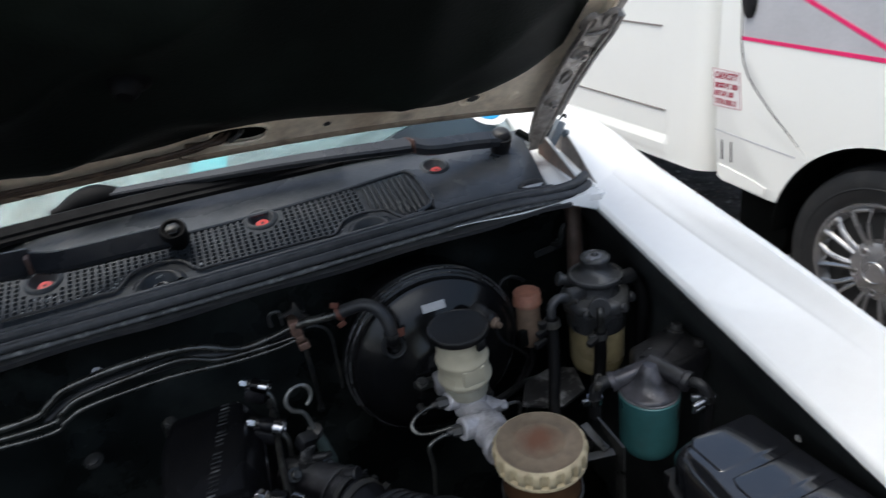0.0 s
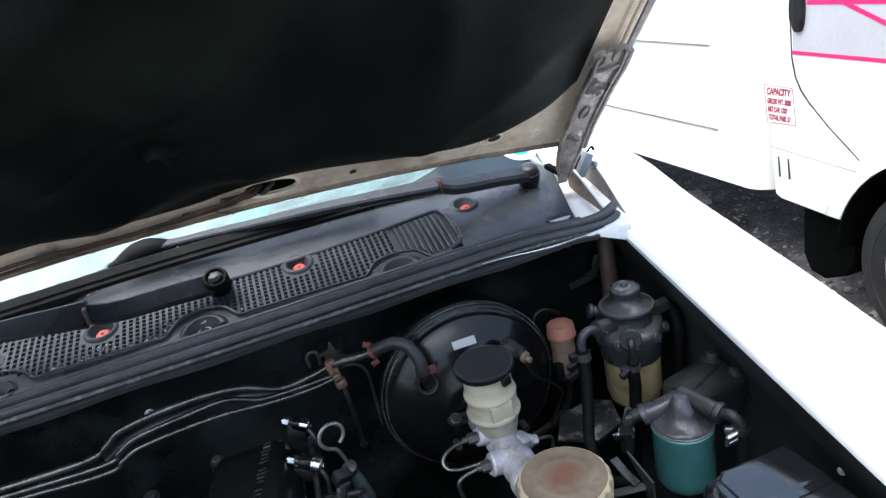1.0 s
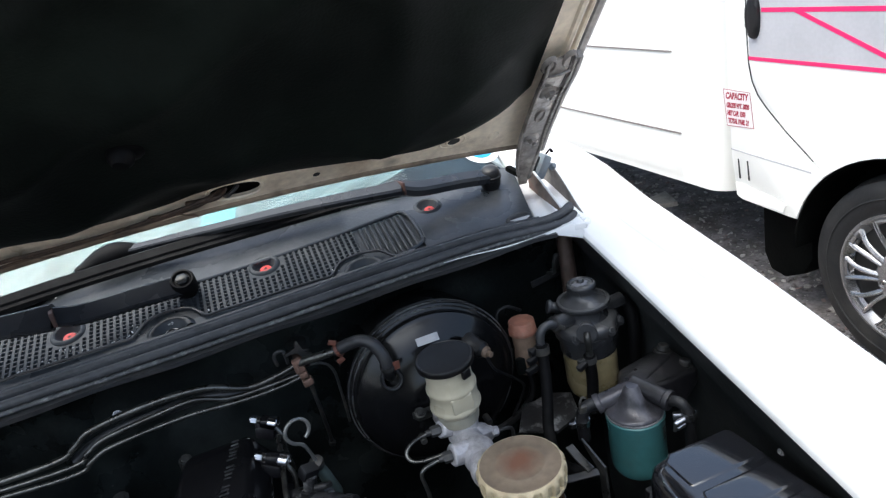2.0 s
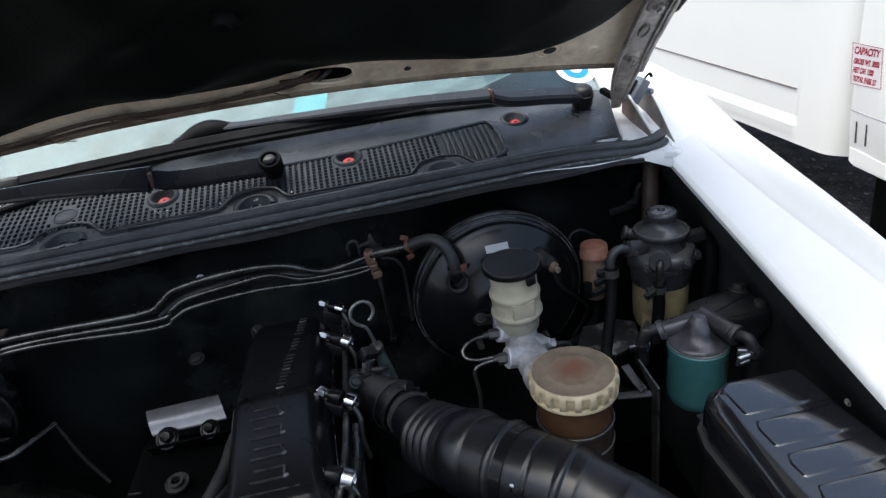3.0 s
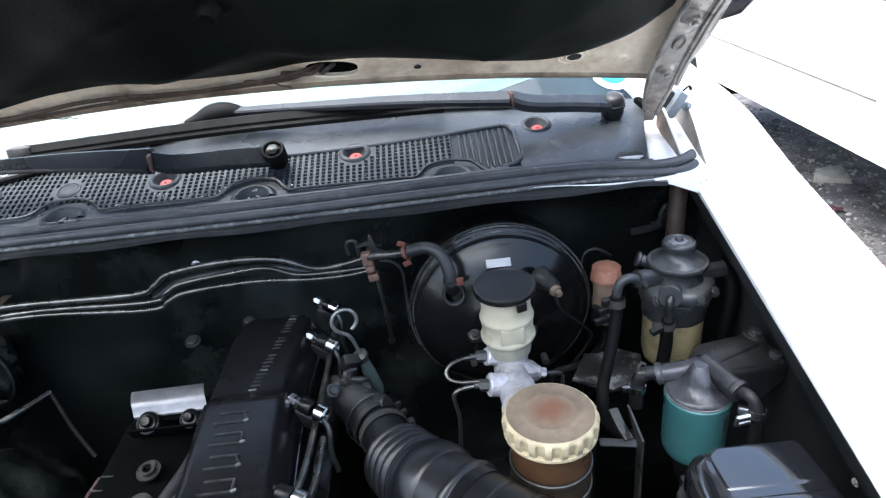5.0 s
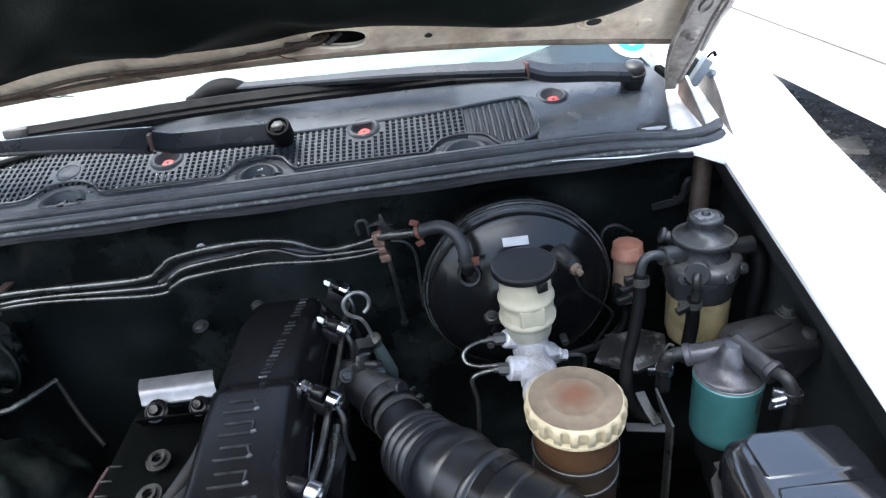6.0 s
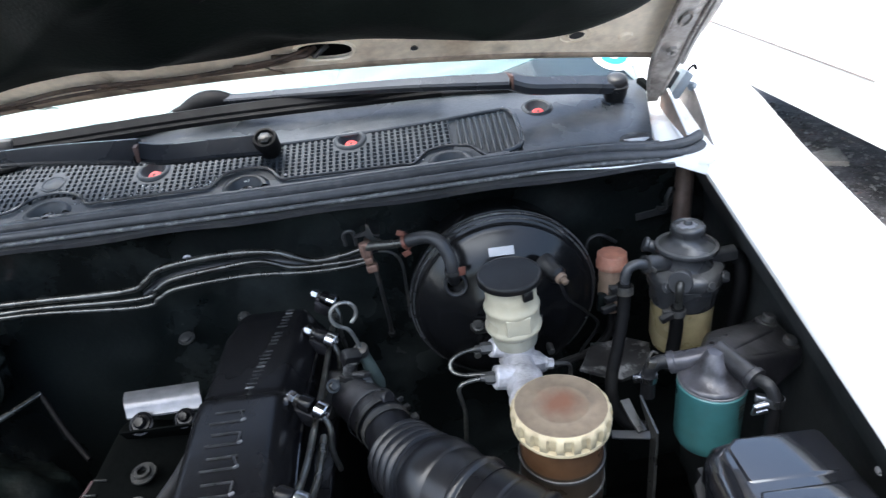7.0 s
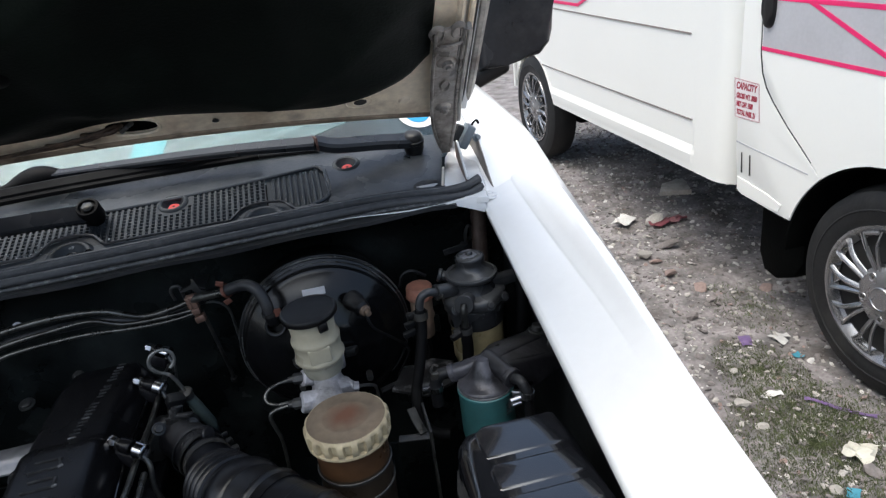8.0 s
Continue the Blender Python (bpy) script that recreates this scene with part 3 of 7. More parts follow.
VENT_END = 0.318
cowl = thing("cowl_cover", (CX, 0.93, 1.03), "weathered black plastic cowl cover with a square-holed vent below the windscreen", "cowl panel")
RECESSES, CUPS, PLUG = ((-0.325, 0.884), (-0.06, 0.886), (0.218, 0.889)), ((0.358, cowl_mid(0.358)), (0.081, 0.959), (-0.194, 0.943), (-0.460, 0.950)), (-0.335, 0.945)


def recess_dist(x, y):
    """1 on the outline of the nearest clip recess, less inside it."""
    return min(math.hypot((x - a) / 0.033, (y - b) / (0.025 if y > b else 0.012)) for a, b in RECESSES)


def cut_openings(bm):
    """Opens a moulding where the clip recesses and clip cups sink into it."""
    gone = [f for f in bm.faces if recess_dist(f.calc_center_median().x, f.calc_center_median().y) < 0.93 or any(math.hypot(f.calc_center_median().x - a, f.calc_center_median().y - b) < 0.0185 for a, b in CUPS)]
    bmesh.ops.delete(bm, geom=gone, context="FACES")
    return bm


cover = band(-0.70, VENT_END, lambda x: 0.868, vent_front, 300, 8)
add(cover, band(-0.70, VENT_END, vent_rear, glass_foot, 300, 24), sheet(lambda u, v: (lambda y: Vector((VENT_END + (0.494 + 0.28 * (y - 0.886) - VENT_END) * u, y, cowl_z(VENT_END + 0.18 * u, y))))(0.868 + (glass_foot(0.42) - 0.868) * v), 60, 60, 0.003))
part("cover_panel", cut_openings(cover), M_COWL, cowl, "", 50)
# near-black sheet puts the depth's shade behind the vent holes
part("vent_well", band(-0.70, VENT_END, lambda x: vent_front(x) - 0.004, lambda x: vent_rear(x) + 0.004, 50, 4, -0.020), M_DARK, cowl, "dark sheet for the shade under the vent")


def vent_lattice():
    """A moulded sheet with rows of square holes, solid round the clips and plug, and a ribbed end towards the hinge."""
    bm = bmesh.new()
    rows, pitch, x0, x1 = 10, 0.0087, -0.69, 0.232
    cols = int((x1 - x0) / pitch)

    def at(i, j, dz=0.0):
        x = x0 + pitch * i
        y = vent_front(x) + (vent_rear(x) - vent_front(x)) * j / rows
        return Vector((x, y, cowl_z(x, y) + 0.0003 + dz))

    def face(*pts):
        bm.faces.new([bm.verts.new(p) for p in pts])
    for i in range(cols):
        for j in range(rows):
            c = at(i + 0.5, j + 0.5)
            near = min(math.hypot(c.x - a, c.y - b) for a, b in CUPS)
            corner = [at(i, j), at(i + 1, j), at(i + 1, j + 1), at(i, j + 1)]
            if recess_dist(c.x, c.y) < 1.38 or near < 0.0265 or math.hypot(c.x - PLUG[0], c.y - PLUG[1]) < 0.0215:
                for p, q in [(p, q) for p in range(4) for q in range(4)]:
                    m_ = at(i + (p + 0.5) / 4, j + (q + 0.5) / 4)
                    if recess_dist(m_.x, m_.y) > 0.93 and min(math.hypot(m_.x - a, m_.y - b) for a, b in CUPS) > 0.0180:
                        face(*[at(i + (p + e) / 4, j + (q + f) / 4) for e, f in ((0, 0), (1, 0), (1, 1), (0, 1))])
                continue
            hole = [at(i + p, j + q) for p, q in ((0.20, 0.11), (0.80, 0.11), (0.80, 0.89), (0.20, 0.89))]
            deep = [p - Vector((0, 0, 0.007)) for p in hole]
            for k in range(4):
                n = (k + 1) % 4
                face(corner[k], corner[n], hole[n], hole[k])
                face(hole[k], hole[n], deep[n], deep[k])
    return bm


part("vent_grille", vent_lattice(), M_GRILLE, cowl, "", 30)
rib_floor = band(0.225, VENT_END + 0.002, vent_front, vent_rear, 24, 8, -0.0045)
part("ribbed_end", cut_openings(rib_floor), M_GRILLE, cowl, "ribbed solid end of the vent")
for k in range(9):
    x = 0.236 + 0.0090 * k
    lo, hi = vent_front(x) + 0.006 + 0.026 * max(0, 1 - ((x - 0.218) / 0.048) ** 2) ** 0.5, vent_rear(x) - 0.002 - 0.004 * (k == 8)
    part("vent_rib", tube([(x, lo + (hi - lo) * q, cowl_z(x, lo + (hi - lo) * q) - 0.0010) for q in (0, 0.35, 0.7, 1)], lambda q: 0.0028 * min(1, 0.35 + 6 * q, 0.35 + 6 * (1 - q)), 8, 3), M_GRILLE, cowl)
# rim round the vent
rim_pts = [(x, vent_rear(x) + 0.002, cowl_z(x, vent_rear(x)) + 0.001) for x in [-0.69 + 0.0985 * i for i in range(11)]]
rim_pts += [(0.308, vent_rear(0.308) - 0.002, cowl_z(0.308, vent_rear(0.308)) + 0.001), (VENT_END, vent_rear(0.31) - 0.012, cowl_z(0.32, vent_rear(0.31) - 0.012) + 0.001), (VENT_END + 0.003, vent_rear(0.31) - 0.028, cowl_z(0.32, vent_rear(0.31) - 0.028) + 0.001), (VENT_END + 0.001, 0.915, cowl_z(0.32, 0.915) + 0.001), (0.29, 0.897, cowl_z(0.29, 0.897) + 0.001)]
part("vent_rim", tube(rim_pts, 0.0035, 8, 5), M_COWL, cowl)
for x, y in RECESSES:
    z = cowl_z(x, y)

    def bowl(u, v, x=x, y=y):
        a = 2 * math.pi * u
        px, py = x + 0.034 * v * math.cos(a), y + (0.026 if u < 0.5 else 0.013) * v * math.sin(a)
        high = 0.0035 if u < 0.5 else 0.0012
        return Vector((px, py, cowl_z(px, py) - 0.012 + (0.012 + high) * ease((v - 0.30) / 0.42) - (high + 0.0005) * ease((v - 0.80) / 0.2)))
    # same plastic as the cover, the bowl's shade put into its colour
    ob = part("clip_recess", sheet(bowl, 40, 16), M_GRILLE, cowl, "sunken bowl of the cowl moulding", 70)
    clip_m = pose(x, y + 0.001, z - 0.0065, 14)
    part("clip_washer", lathe([(0.0085, 0.002), (0.0095, 0.0042), (0.0118, 0.0046), (0.0132, 0.003), (0.0138, -0.002)], 28, clip_m @ Matrix.Scale(0.85, 4)), M_RIM, ob, "shiny black clip collar")
    part("clip", lathe([(0, 0.0062), (0.0035, 0.0060), (0.0048, 0.0070), (0.0062, 0.0066), (0.0068, 0.0)], 20, clip_m), M_RIM, ob, "shiny black push clip")
for x, y in CUPS:
    z = cowl_z(x, y)
    cup = lathe([(0.0, -0.0100), (0.0105, -0.0100), (0.0140, -0.0060), (0.0165, 0.0012), (0.0185, 0.0024), (0.0212, 0.0018), (0.0238, -0.001), (0.0245, -0.005)], 36, pose(x, y, z + 0.0012, 17))
    ob = part("clip_cup", cup, M_GRILLE, cowl)
    cm_ = pose(x + 0.001, y - 0.003, z - 0.0098, 22)
    part("red_clip", lathe([(0.0016, 0.004), (0.0024, 0.0072), (0.0076, 0.0066), (0.0094, 0.0045), (0.0096, 0.0)], 20, cm_), M_RED, ob, "faded red plastic clip")
    part("clip_hole", lathe([(0.0, 0.0062), (0.0022, 0.0066)], 12, cm_), M_SEAM, ob)
edge_pts = []
for i in range(61):
    x = -0.68 + 0.0163 * i
    d = min(abs(x - c) for c, _ in RECESSES)
    y = vent_front(x) - 0.005 + 0.028 * max(0, 1 - (d / 0.046) ** 2) ** 0.5
    edge_pts.append((x, y, cowl_z(x, y) + 0.0035))
part("vent_front_bead", tube(edge_pts, 0.0022, 8, 3), M_PLAST, cowl, "glossy moulded bead")
pz = cowl_z(*PLUG)
part("vent_plug", lathe([(0, 0.0012), (0.0125, 0.0012), (0.0138, 0.0004), (0.0150, 0.0014), (0.0165, 0.0014), (0.0175, 0.0)], 32, pose(*PLUG, pz + 0.0004, 18)), M_GRILLE, cowl, "round moulded plug")
tab = part("hinge_side_tab", lathe([(0.0, 0.006), (0.018, 0.005), (0.026, 0.002), (0.028, -0.004)], 28, pose(0.474, 0.899, cowl_z(0.474, 0.899) + 0.001, 14, 0, 8) @ Matrix.Diagonal((0.85, 0.5, 1, 1))), M_CHIPPED, cowl, "scuffed pale patch of the cover")
part("tab_scuff", tube([(0.456, 0.893, cowl_z(0.456, 0.893) + 0.0035), (0.474, 0.889, cowl_z(0.474, 0.889) + 0.004), (0.490, 0.894, cowl_z(0.49, 0.894) + 0.0035)], lambda s: 0.0012 + 0.003 * math.sin(math.pi * s), 8, 4), M_LABEL, tab, "scuffed pale edge")
# pale chips draw both debris and light glints in the lower holes
grit = bmesh.new()
rng = random.Random(5)
for i in range(130):
    x = rng.gauss(-0.17, 0.075) if i % 4 else rng.uniform(-0.5, 0.2)
    y = vent_front(x) + 0.002 + 0.022 * rng.random() ** 1.6
    add(grit, box((rng.uniform(0.0008, 0.002), rng.uniform(0.0015, 0.005), 0.001), pose(x, y, cowl_z(x, y) - 0.002 + 0.002 * rng.random(), rng.uniform(-30, 30), rng.uniform(-30, 30), rng.uniform(-40, 40))))
solo("vent_specks", grit, M_VENTSPECK, "pale chips for debris and glints in the vent holes", "grit", "", "stuff")
seal = thing("hood_seal", (CX, 0.87, 1.03), "black ribbed rubber hood seal along the cowl edge", "rubber seal")
part("middle_rib", tube([(-0.68, 0.866, 1.030), (-0.3, 0.868, 1.036), (0.0, 0.868, 1.040), (0.25, 0.872, 1.044), (0.40, 0.875, 1.043), (0.49, 0.871, 1.038), (0.53, 0.871, 1.040), (0.555, 0.879, 1.046)], 0.0075, 10, 8, flat=1.2), M_SEAL, seal)
part("front_rib", tube([(-0.68, 0.852, 1.026), (-0.3, 0.854, 1.031), (0.0, 0.855, 1.034), (0.25, 0.858, 1.038), (0.40, 0.862, 1.038), (0.49, 0.859, 1.032), (0.53, 0.860, 1.031), (0.557, 0.871, 1.035)], 0.0065, 10, 8), M_SEAL, seal)
part("lip_rib", tube([(-0.68, 0.846, 1.019), (-0.3, 0.848, 1.023), (0.0, 0.848, 1.026), (0.25, 0.851, 1.030), (0.40, 0.855, 1.031), (0.49, 0.853, 1.027)], 0.0032, 8, 8), M_LIPRUB, seal, "chalky worn lip")
part("rear_rib", tube([(-0.68, 0.880, 1.033), (-0.3, 0.882, 1.039), (0.0, 0.882, 1.043), (0.25, 0.886, 1.047), (0.40, 0.888, 1.046), (0.50, 0.882, 1.040)], 0.004, 8, 8), M_SEAL, seal)


def glass_fn(u, v):
    x = -0.66 + 1.22 * u
    y = glass_foot(x) - 0.012 + 0.62 * v
    return Vector((CX + (x - CX) * (1 - 0.12 * v), y, cowl_z(x, glass_foot(x)) - 0.004 + 0.40 * v))


screen = thing("windscreen", (CX, 1.02, 1.08), "clear windscreen with a round blue and white sticker", "windscreen")
ws = part("pane", sheet(glass_fn, 30, 8, 0.005, (0, 0.55, -0.8)), M_GLASS, screen)
ws.visible_shadow = False
GN = Vector((0, -0.54, 0.84))


def on_glass(u, v, lift):
    return glass_fn(u, v) + GN * lift


for r, m_, lift in ((0.037, M_STICKER, 0.0012), (0.024, M_BLUE, 0.0022), (0.012, M_STICKER, 0.0030)):
    part("round_sticker", sheet(lambda a, b, r=r, lift=lift: on_glass(0.964 + r / 1.22 * b * math.cos(2 * math.pi * a), 0.084 + r / 0.74 * b * math.sin(2 * math.pi * a), lift), 24, 2), m_, screen)
part("glass_edge_seal", tube([on_glass(0.88 * i / 16, 0.015, 0.003) for i in range(17)], 0.005, 8, 2), M_RUBBER, screen)
shade = thing("sunshade", (-0.18, 1.06, 1.06), "silvered folding sunshade with cyan print behind the windscreen", "sunshade")
part("panel", sheet(lambda u, v: on_glass(0.02 + (0.68 + 0.19 * min(1, v * 5)) * u, 0.02 + 0.55 * v, -0.016 - 0.004 * math.sin(u * 60)), 90, 10, 0.002, (0, 0.5, -0.8)), M_SHADE, shade)
part("cyan_print", sheet(lambda u, v: on_glass(0.560 + 0.045 * u - 0.020 * (1 - v), 0.05 + 0.12 * v, -0.0115), 12, 4, 0.001, (0, 0.5, -0.8)), M_SHADECYAN, shade, "cyan printed patch")
part("dashboard", sheet(lambda u, v: glass_fn(-0.03 + 1.06 * u, 0.0 + 0.62 * v) + Vector((0, 0.03, -0.05 - 0.16 * v)), 16, 4, 0.02), M_DASH, car)
# plain shell that closes the cabin behind the windscreen
part("cabin_roof", sheet(lambda u, v: Vector((CX + (u - 0.5) * 1.08, 1.62 + 1.3 * v, 1.48 + 0.08 * math.sin(math.pi * (0.25 + 0.6 * v)) - 0.05 * (2 * u - 1) ** 2)), 12, 8, 0.02), M_WHITE, car)
for s in (1, -1):
    part("pillar", tube([(CX + s * 0.62, 1.06, 1.06), (CX + s * 0.595, 1.35, 1.27), (CX + s * 0.545, 1.66, 1.47)], 0.028, 10, 5), M_WHITE, car)
    part("door_side", box((0.05, 1.75, 0.72), pose(CX + s * 0.70, 2.02, 0.70), 0.02), M_WHITE, car)
part("rear_panel", box((1.4, 0.05, 0.72), pose(CX, 2.9, 0.70), 0.02), M_WHITE, car)
part("cabin_floor", box((1.3, 2.0, 0.03), pose(CX, 1.9, 0.36)), M_DARK, car)
for y in (0.25, 2.45):
    for s in (1, -1):
        part("tyre", lathe([(0.18, -0.09), (0.29, -0.095), (0.315, -0.07), (0.32, 0.0), (0.315, 0.07), (0.29, 0.095), (0.18, 0.09), (0.18, -0.09)], 32, pose(CX + s * 0.60, y, 0.32, 0, 90)), M_TYRE, car)
part("scuttle_corner", plate([(0.497, 0.884), (0.562, 0.862), (0.590, 1.03), (0.56, 1.08), (0.535, 1.03)], 1.026, 1.042, pose(0, 0.95, 1.04, 4) @ pose(0, -0.95, -1.04), 0.004), M_WHITE, car, "white corner panel below the hood hinge")
add_stain(M_WHITE, (0.526, 0.978, 1.046), 0.020, (0.24, 0.185, 0.155), 0.8)
add_stain(M_WHITE, (0.562, 0.962, 1.044), 0.018, (0.42, 0.42, 0.43), 0.6)
part("scuttle_flange", plate([(0.520, 0.845), (0.556, 0.835), (0.575, 0.92), (0.585, 1.02), (0.55, 1.03), (0.530, 0.93)], 1.020, 1.030, None, 0.003), M_WHITE, car)

mirror = thing("door_mirror", (0.82, 1.45, 1.05), "black plastic door mirror on the white car", "car mirror")
part("housing", plate([(0.728, 1.40), (0.722, 1.151), (0.727, 1.119), (0.745, 1.117), (0.795, 1.124), (0.880, 1.136), (0.905, 1.160), (0.914, 1.190), (0.917, 1.26), (0.915, 1.37), (0.895, 1.40)], -0.10, 0.0, pose(0, 1.42, 0, 90), 0.022, 4), M_ARM, mirror)
part("stalk", box((0.14, 0.06, 0.05), pose(0.74, 1.47, 1.105, 0, -20, 0), 0.018, 3), M_BLACK, mirror)

# ==== wipers ====
def wiper(pivot, knee, tip, blade, label):
    th = thing("wiper", pivot, label, "windscreen wiper", "windscreen wipers")
    p, k, t = Vector(pivot), Vector(knee), Vector(tip)
    pm_ = pose(*p, 36 if not blade else 18)
    if blade:
        part("pivot_cap", lathe([(0, 0.0135), (0.008, 0.0130), (0.0135, 0.0105), (0.0160, 0.006), (0.0165, 0.001), (0.0182, 0.0), (0.0185, -0.005), (0.0172, -0.006), (0.0175, -0.016), (0.015, -0.026)], 32, pm_), M_BLACK, th, "domed black rubber cap")
    else:
        part("pivot_cap", lathe([(0, 0.009), (0.0110, 0.009), (0.0130, 0.013), (0.0155, 0.013), (0.0170, 0.010), (0.0170, -0.012), (0.012, -0.024)], 24, pm_), M_BLADE, th)
        part("pivot_nut", hexnut(pm_ @ Vector((0, 0, 0.008)), pm_ @ Vector((0, 0, 0.0140)), 0.0090), M_NUT, th, "grey steel nut")
    lean = -0.4 if blade else -0.85
    a = p + (k - p) * 0.06
    part("arm_root", beam([p + (k - p) * 0.03 + pm_.to_3x3() @ Vector((0, 0, -0.004)), p + (k - p) * 0.35 + Vector((0, 0.002, -0.004)), p + (k - p) * 0.8 + Vector((0, 0, -0.006)), k], lambda s: 0.030 - 0.004 * s, 0.018 if blade else 0.013, 6, lean), M_ARM, th, "", 25)
    part("knee_pin", box((0.0035 if blade else 0.0050, 0.028, 0.0205), pose(*k, 0, 0, math.degrees(math.atan2((k - p).y, (k - p).x))), 0.001), M_KNEE, th, "rusty hinge pin")
    part("arm", beam([k, k + (t - k) * 0.4 + Vector((0, 0, 0.004)), t], lambda s: (0.027 if blade else 0.036) - (0.013 if blade else 0.020) * s, lambda s: 0.014 - 0.005 * s, 6, lean), M_ARM, th, "", 25)
    if blade:
        b0, b1 = Vector(blade[0]), Vector(blade[1])
        part("blade_carrier", beam([b0, b0 * 0.5 + b1 * 0.5 + Vector((0, 0, 0.006)), b1], 0.016, 0.010, 10, -0.9), M_BLADE, th, "", 25)
        part("blade_rubber", tube([b0 + Vector((0.01, -0.004, -0.010)), b0 * 0.5 + b1 * 0.5 + Vector((0, -0.004, -0.005)), b1 + Vector((0, -0.004, -0.010))], 0.0065, 6, 10), M_BLADE, th)
        part("blade_end", box((0.036, 0.017, 0.016), pose(*b0, 0, 0, math.degrees(math.atan2((b1 - b0).y, (b1 - b0).x))), 0.003), M_PIN, th)
        part("blade_hub", tube([t + Vector((0.045, -0.003, -0.004)), t + Vector((0.0, -0.002, 0.002)), t + Vector((-0.055, -0.006, -0.010))], lambda s: 0.006 + 0.010 * math.sin(math.pi * min(1, s * 1.1)), 10, 6, flat=0.8), M_BLADE, th)
    return th


wiper((0.479, 1.003, 1.096), (0.315, 0.968, 1.126), (-0.128, 1.057, 1.128), ((-0.428, 1.022, 1.107), (0.22, 1.025, 1.118)), "black wiper arm and blade parked low across the windscreen")
wiper((-0.030, 0.936, 1.089), (-0.190, 0.904, 1.107), (-0.52, 0.955, 1.108), None, "black wiper arm parked over the vent")

# ==== open hood ====
HA = 40.7
hood = thing("hood", (CX, 0.97, 1.14), "open car hood with a sagging black liner and bare beige edge", "car hood")
HM = pose(0.005, 0.947, 1.145, -HA) @ Matrix.Scale(0.965, 4)  # u to the right, v down towards the hinge edge, w up out of the skin


def hood_pt(x, y, w=0.0):
    """The place over plan position x, y on the hood's underside, w above it."""
    return HM @ Vector((x, (y - 0.98) / math.cos(radians(HA)), w))


def hood_rear(x):
    return 0.930 + 0.17 * (x - CX) ** 2


def hood_fn(w, inset):
    def fn(u, v):
        x = CX + (u - 0.5) * 2 * (0.635 - inset - 0.04 * (1 - v))
        y1 = hood_rear(x) - inset * 0.6
        y = y1 + (0.25 - y1) * (1 - v)
        crown = 0.018 * (1 - (2 * u - 1) ** 2)
        return hood_pt(x, y, w + crown - 0.018)
    return fn


part("outer_skin", sheet(hood_fn(0.030, 0.0), 30, 24, 0.002, (0, 0.65, 0.76)), M_WHITE, hood)


def hood_plate(outline, w0, w1, bevel=0.0):
    """A plate on the hood's underside from plan positions."""
    return plate([(x, (y - 0.98) / math.cos(radians(HA))) for x, y in outline], w0, w1, HM, bevel)


def ring_holes(outline, holes, w0, w1):
    """The inner panel: an outline with holes, filled and thickened."""
    bm = bmesh.new()
    loops = [outline] + holes
    edges = []
    for lp in loops:
        vs = [bm.verts.new((x, (y - 0.98) / math.cos(radians(HA)), w0)) for x, y in lp]
        edges += [bm.edges.new((vs[i], vs[(i + 1) % len(vs)])) for i in range(len(vs))]
    bmesh.ops.triangle_fill(bm, use_beauty=True, use_dissolve=False, edges=edges)
    geo = bmesh.ops.extrude_face_region(bm, geom=bm.faces[:])
    for v in [g for g in geo["geom"] if isinstance(g, bmesh.types.BMVert)]:
        v.co.z = w1
    bmesh.ops.transform(bm, matrix=HM, verts=bm.verts)
    return bm


def oval(cx, cy, rx, ry, tilt=0.0, n=24, power=1.0):
    c, s = math.cos(tilt), math.sin(tilt)
    out = []
    for i in range(n):
        a = 2 * math.pi * i / n
        p, q = rx * math.copysign(abs(math.cos(a)) ** power, math.cos(a)), ry * math.copysign(abs(math.sin(a)) ** power, math.sin(a))
        out.append((cx + c * p - s * q, cy + s * p + c * q))
    return out


rear = [(x, hood_rear(x) - 0.004) for x in [CX + 0.60 * (i / 20 * 2 - 1) for i in range(21)]]
front = [(CX + 0.575, 0.28), (CX - 0.575, 0.28)]
big_hole, small_hole, round_hole = oval(0.076, 0.901, 0.036, 0.0165, 0.10, 28, 0.75), oval(0.187, 0.914, 0.0045, 0.0045, 0, 10), oval(0.400, 0.925, 0.012, 0.008, 0.05, 18)
holes = [big_hole, small_hole, round_hole]
part("inner_panel", ring_holes(rear + front, holes, 0.002, 0.008), M_BEIGE, hood, "dusty beige painted inner panel with oval holes", 30)
# dark discs laid on the panel as the shade inside its small holes
part("swage_hole_disc", lathe([(0, 0.0), (0.0125, 0.0)], 18, HM @ pose(0.400, (0.925 - 0.98) / math.cos(radians(HA)), 0.0011) @ Matrix.Diagonal((1, 0.85, 1, 1))), M_SEAM, hood)
part("drain_hole_disc", lathe([(0, 0.0), (0.0052, 0.0)], 14, HM @ pose(0.187, (0.914 - 0.98) / math.cos(radians(HA)), 0.0012)), M_SEAM, hood)
# added dark sheet behind the panel, so its holes look shaded
part("hole_backing", hood_plate(rear + front, 0.0095, 0.0115), M_DARK, hood)
part("rear_edge_fold", tube([hood_pt(x, y + 0.002, 0.006) for x, y in rear], 0.0075, 10, 3), M_EDGE, hood, "rust-browned folded edge")
for hole, t in ((big_hole, 0.0028), (round_hole, 0.0022)):
    part("hole_rim", tube([hood_pt(x, y, 0.002) for x, y in hole + hole[:1]], t, 6, 1), M_BEIGE, hood)
part("round_hole_swage", tube([hood_pt(x, y, 0.002) for x, y in oval(0.398, 0.925, 0.021, 0.013, 0.05, 20) + [(0.419, 0.926)]], 0.0015, 6, 1), M_BEIGE, hood)
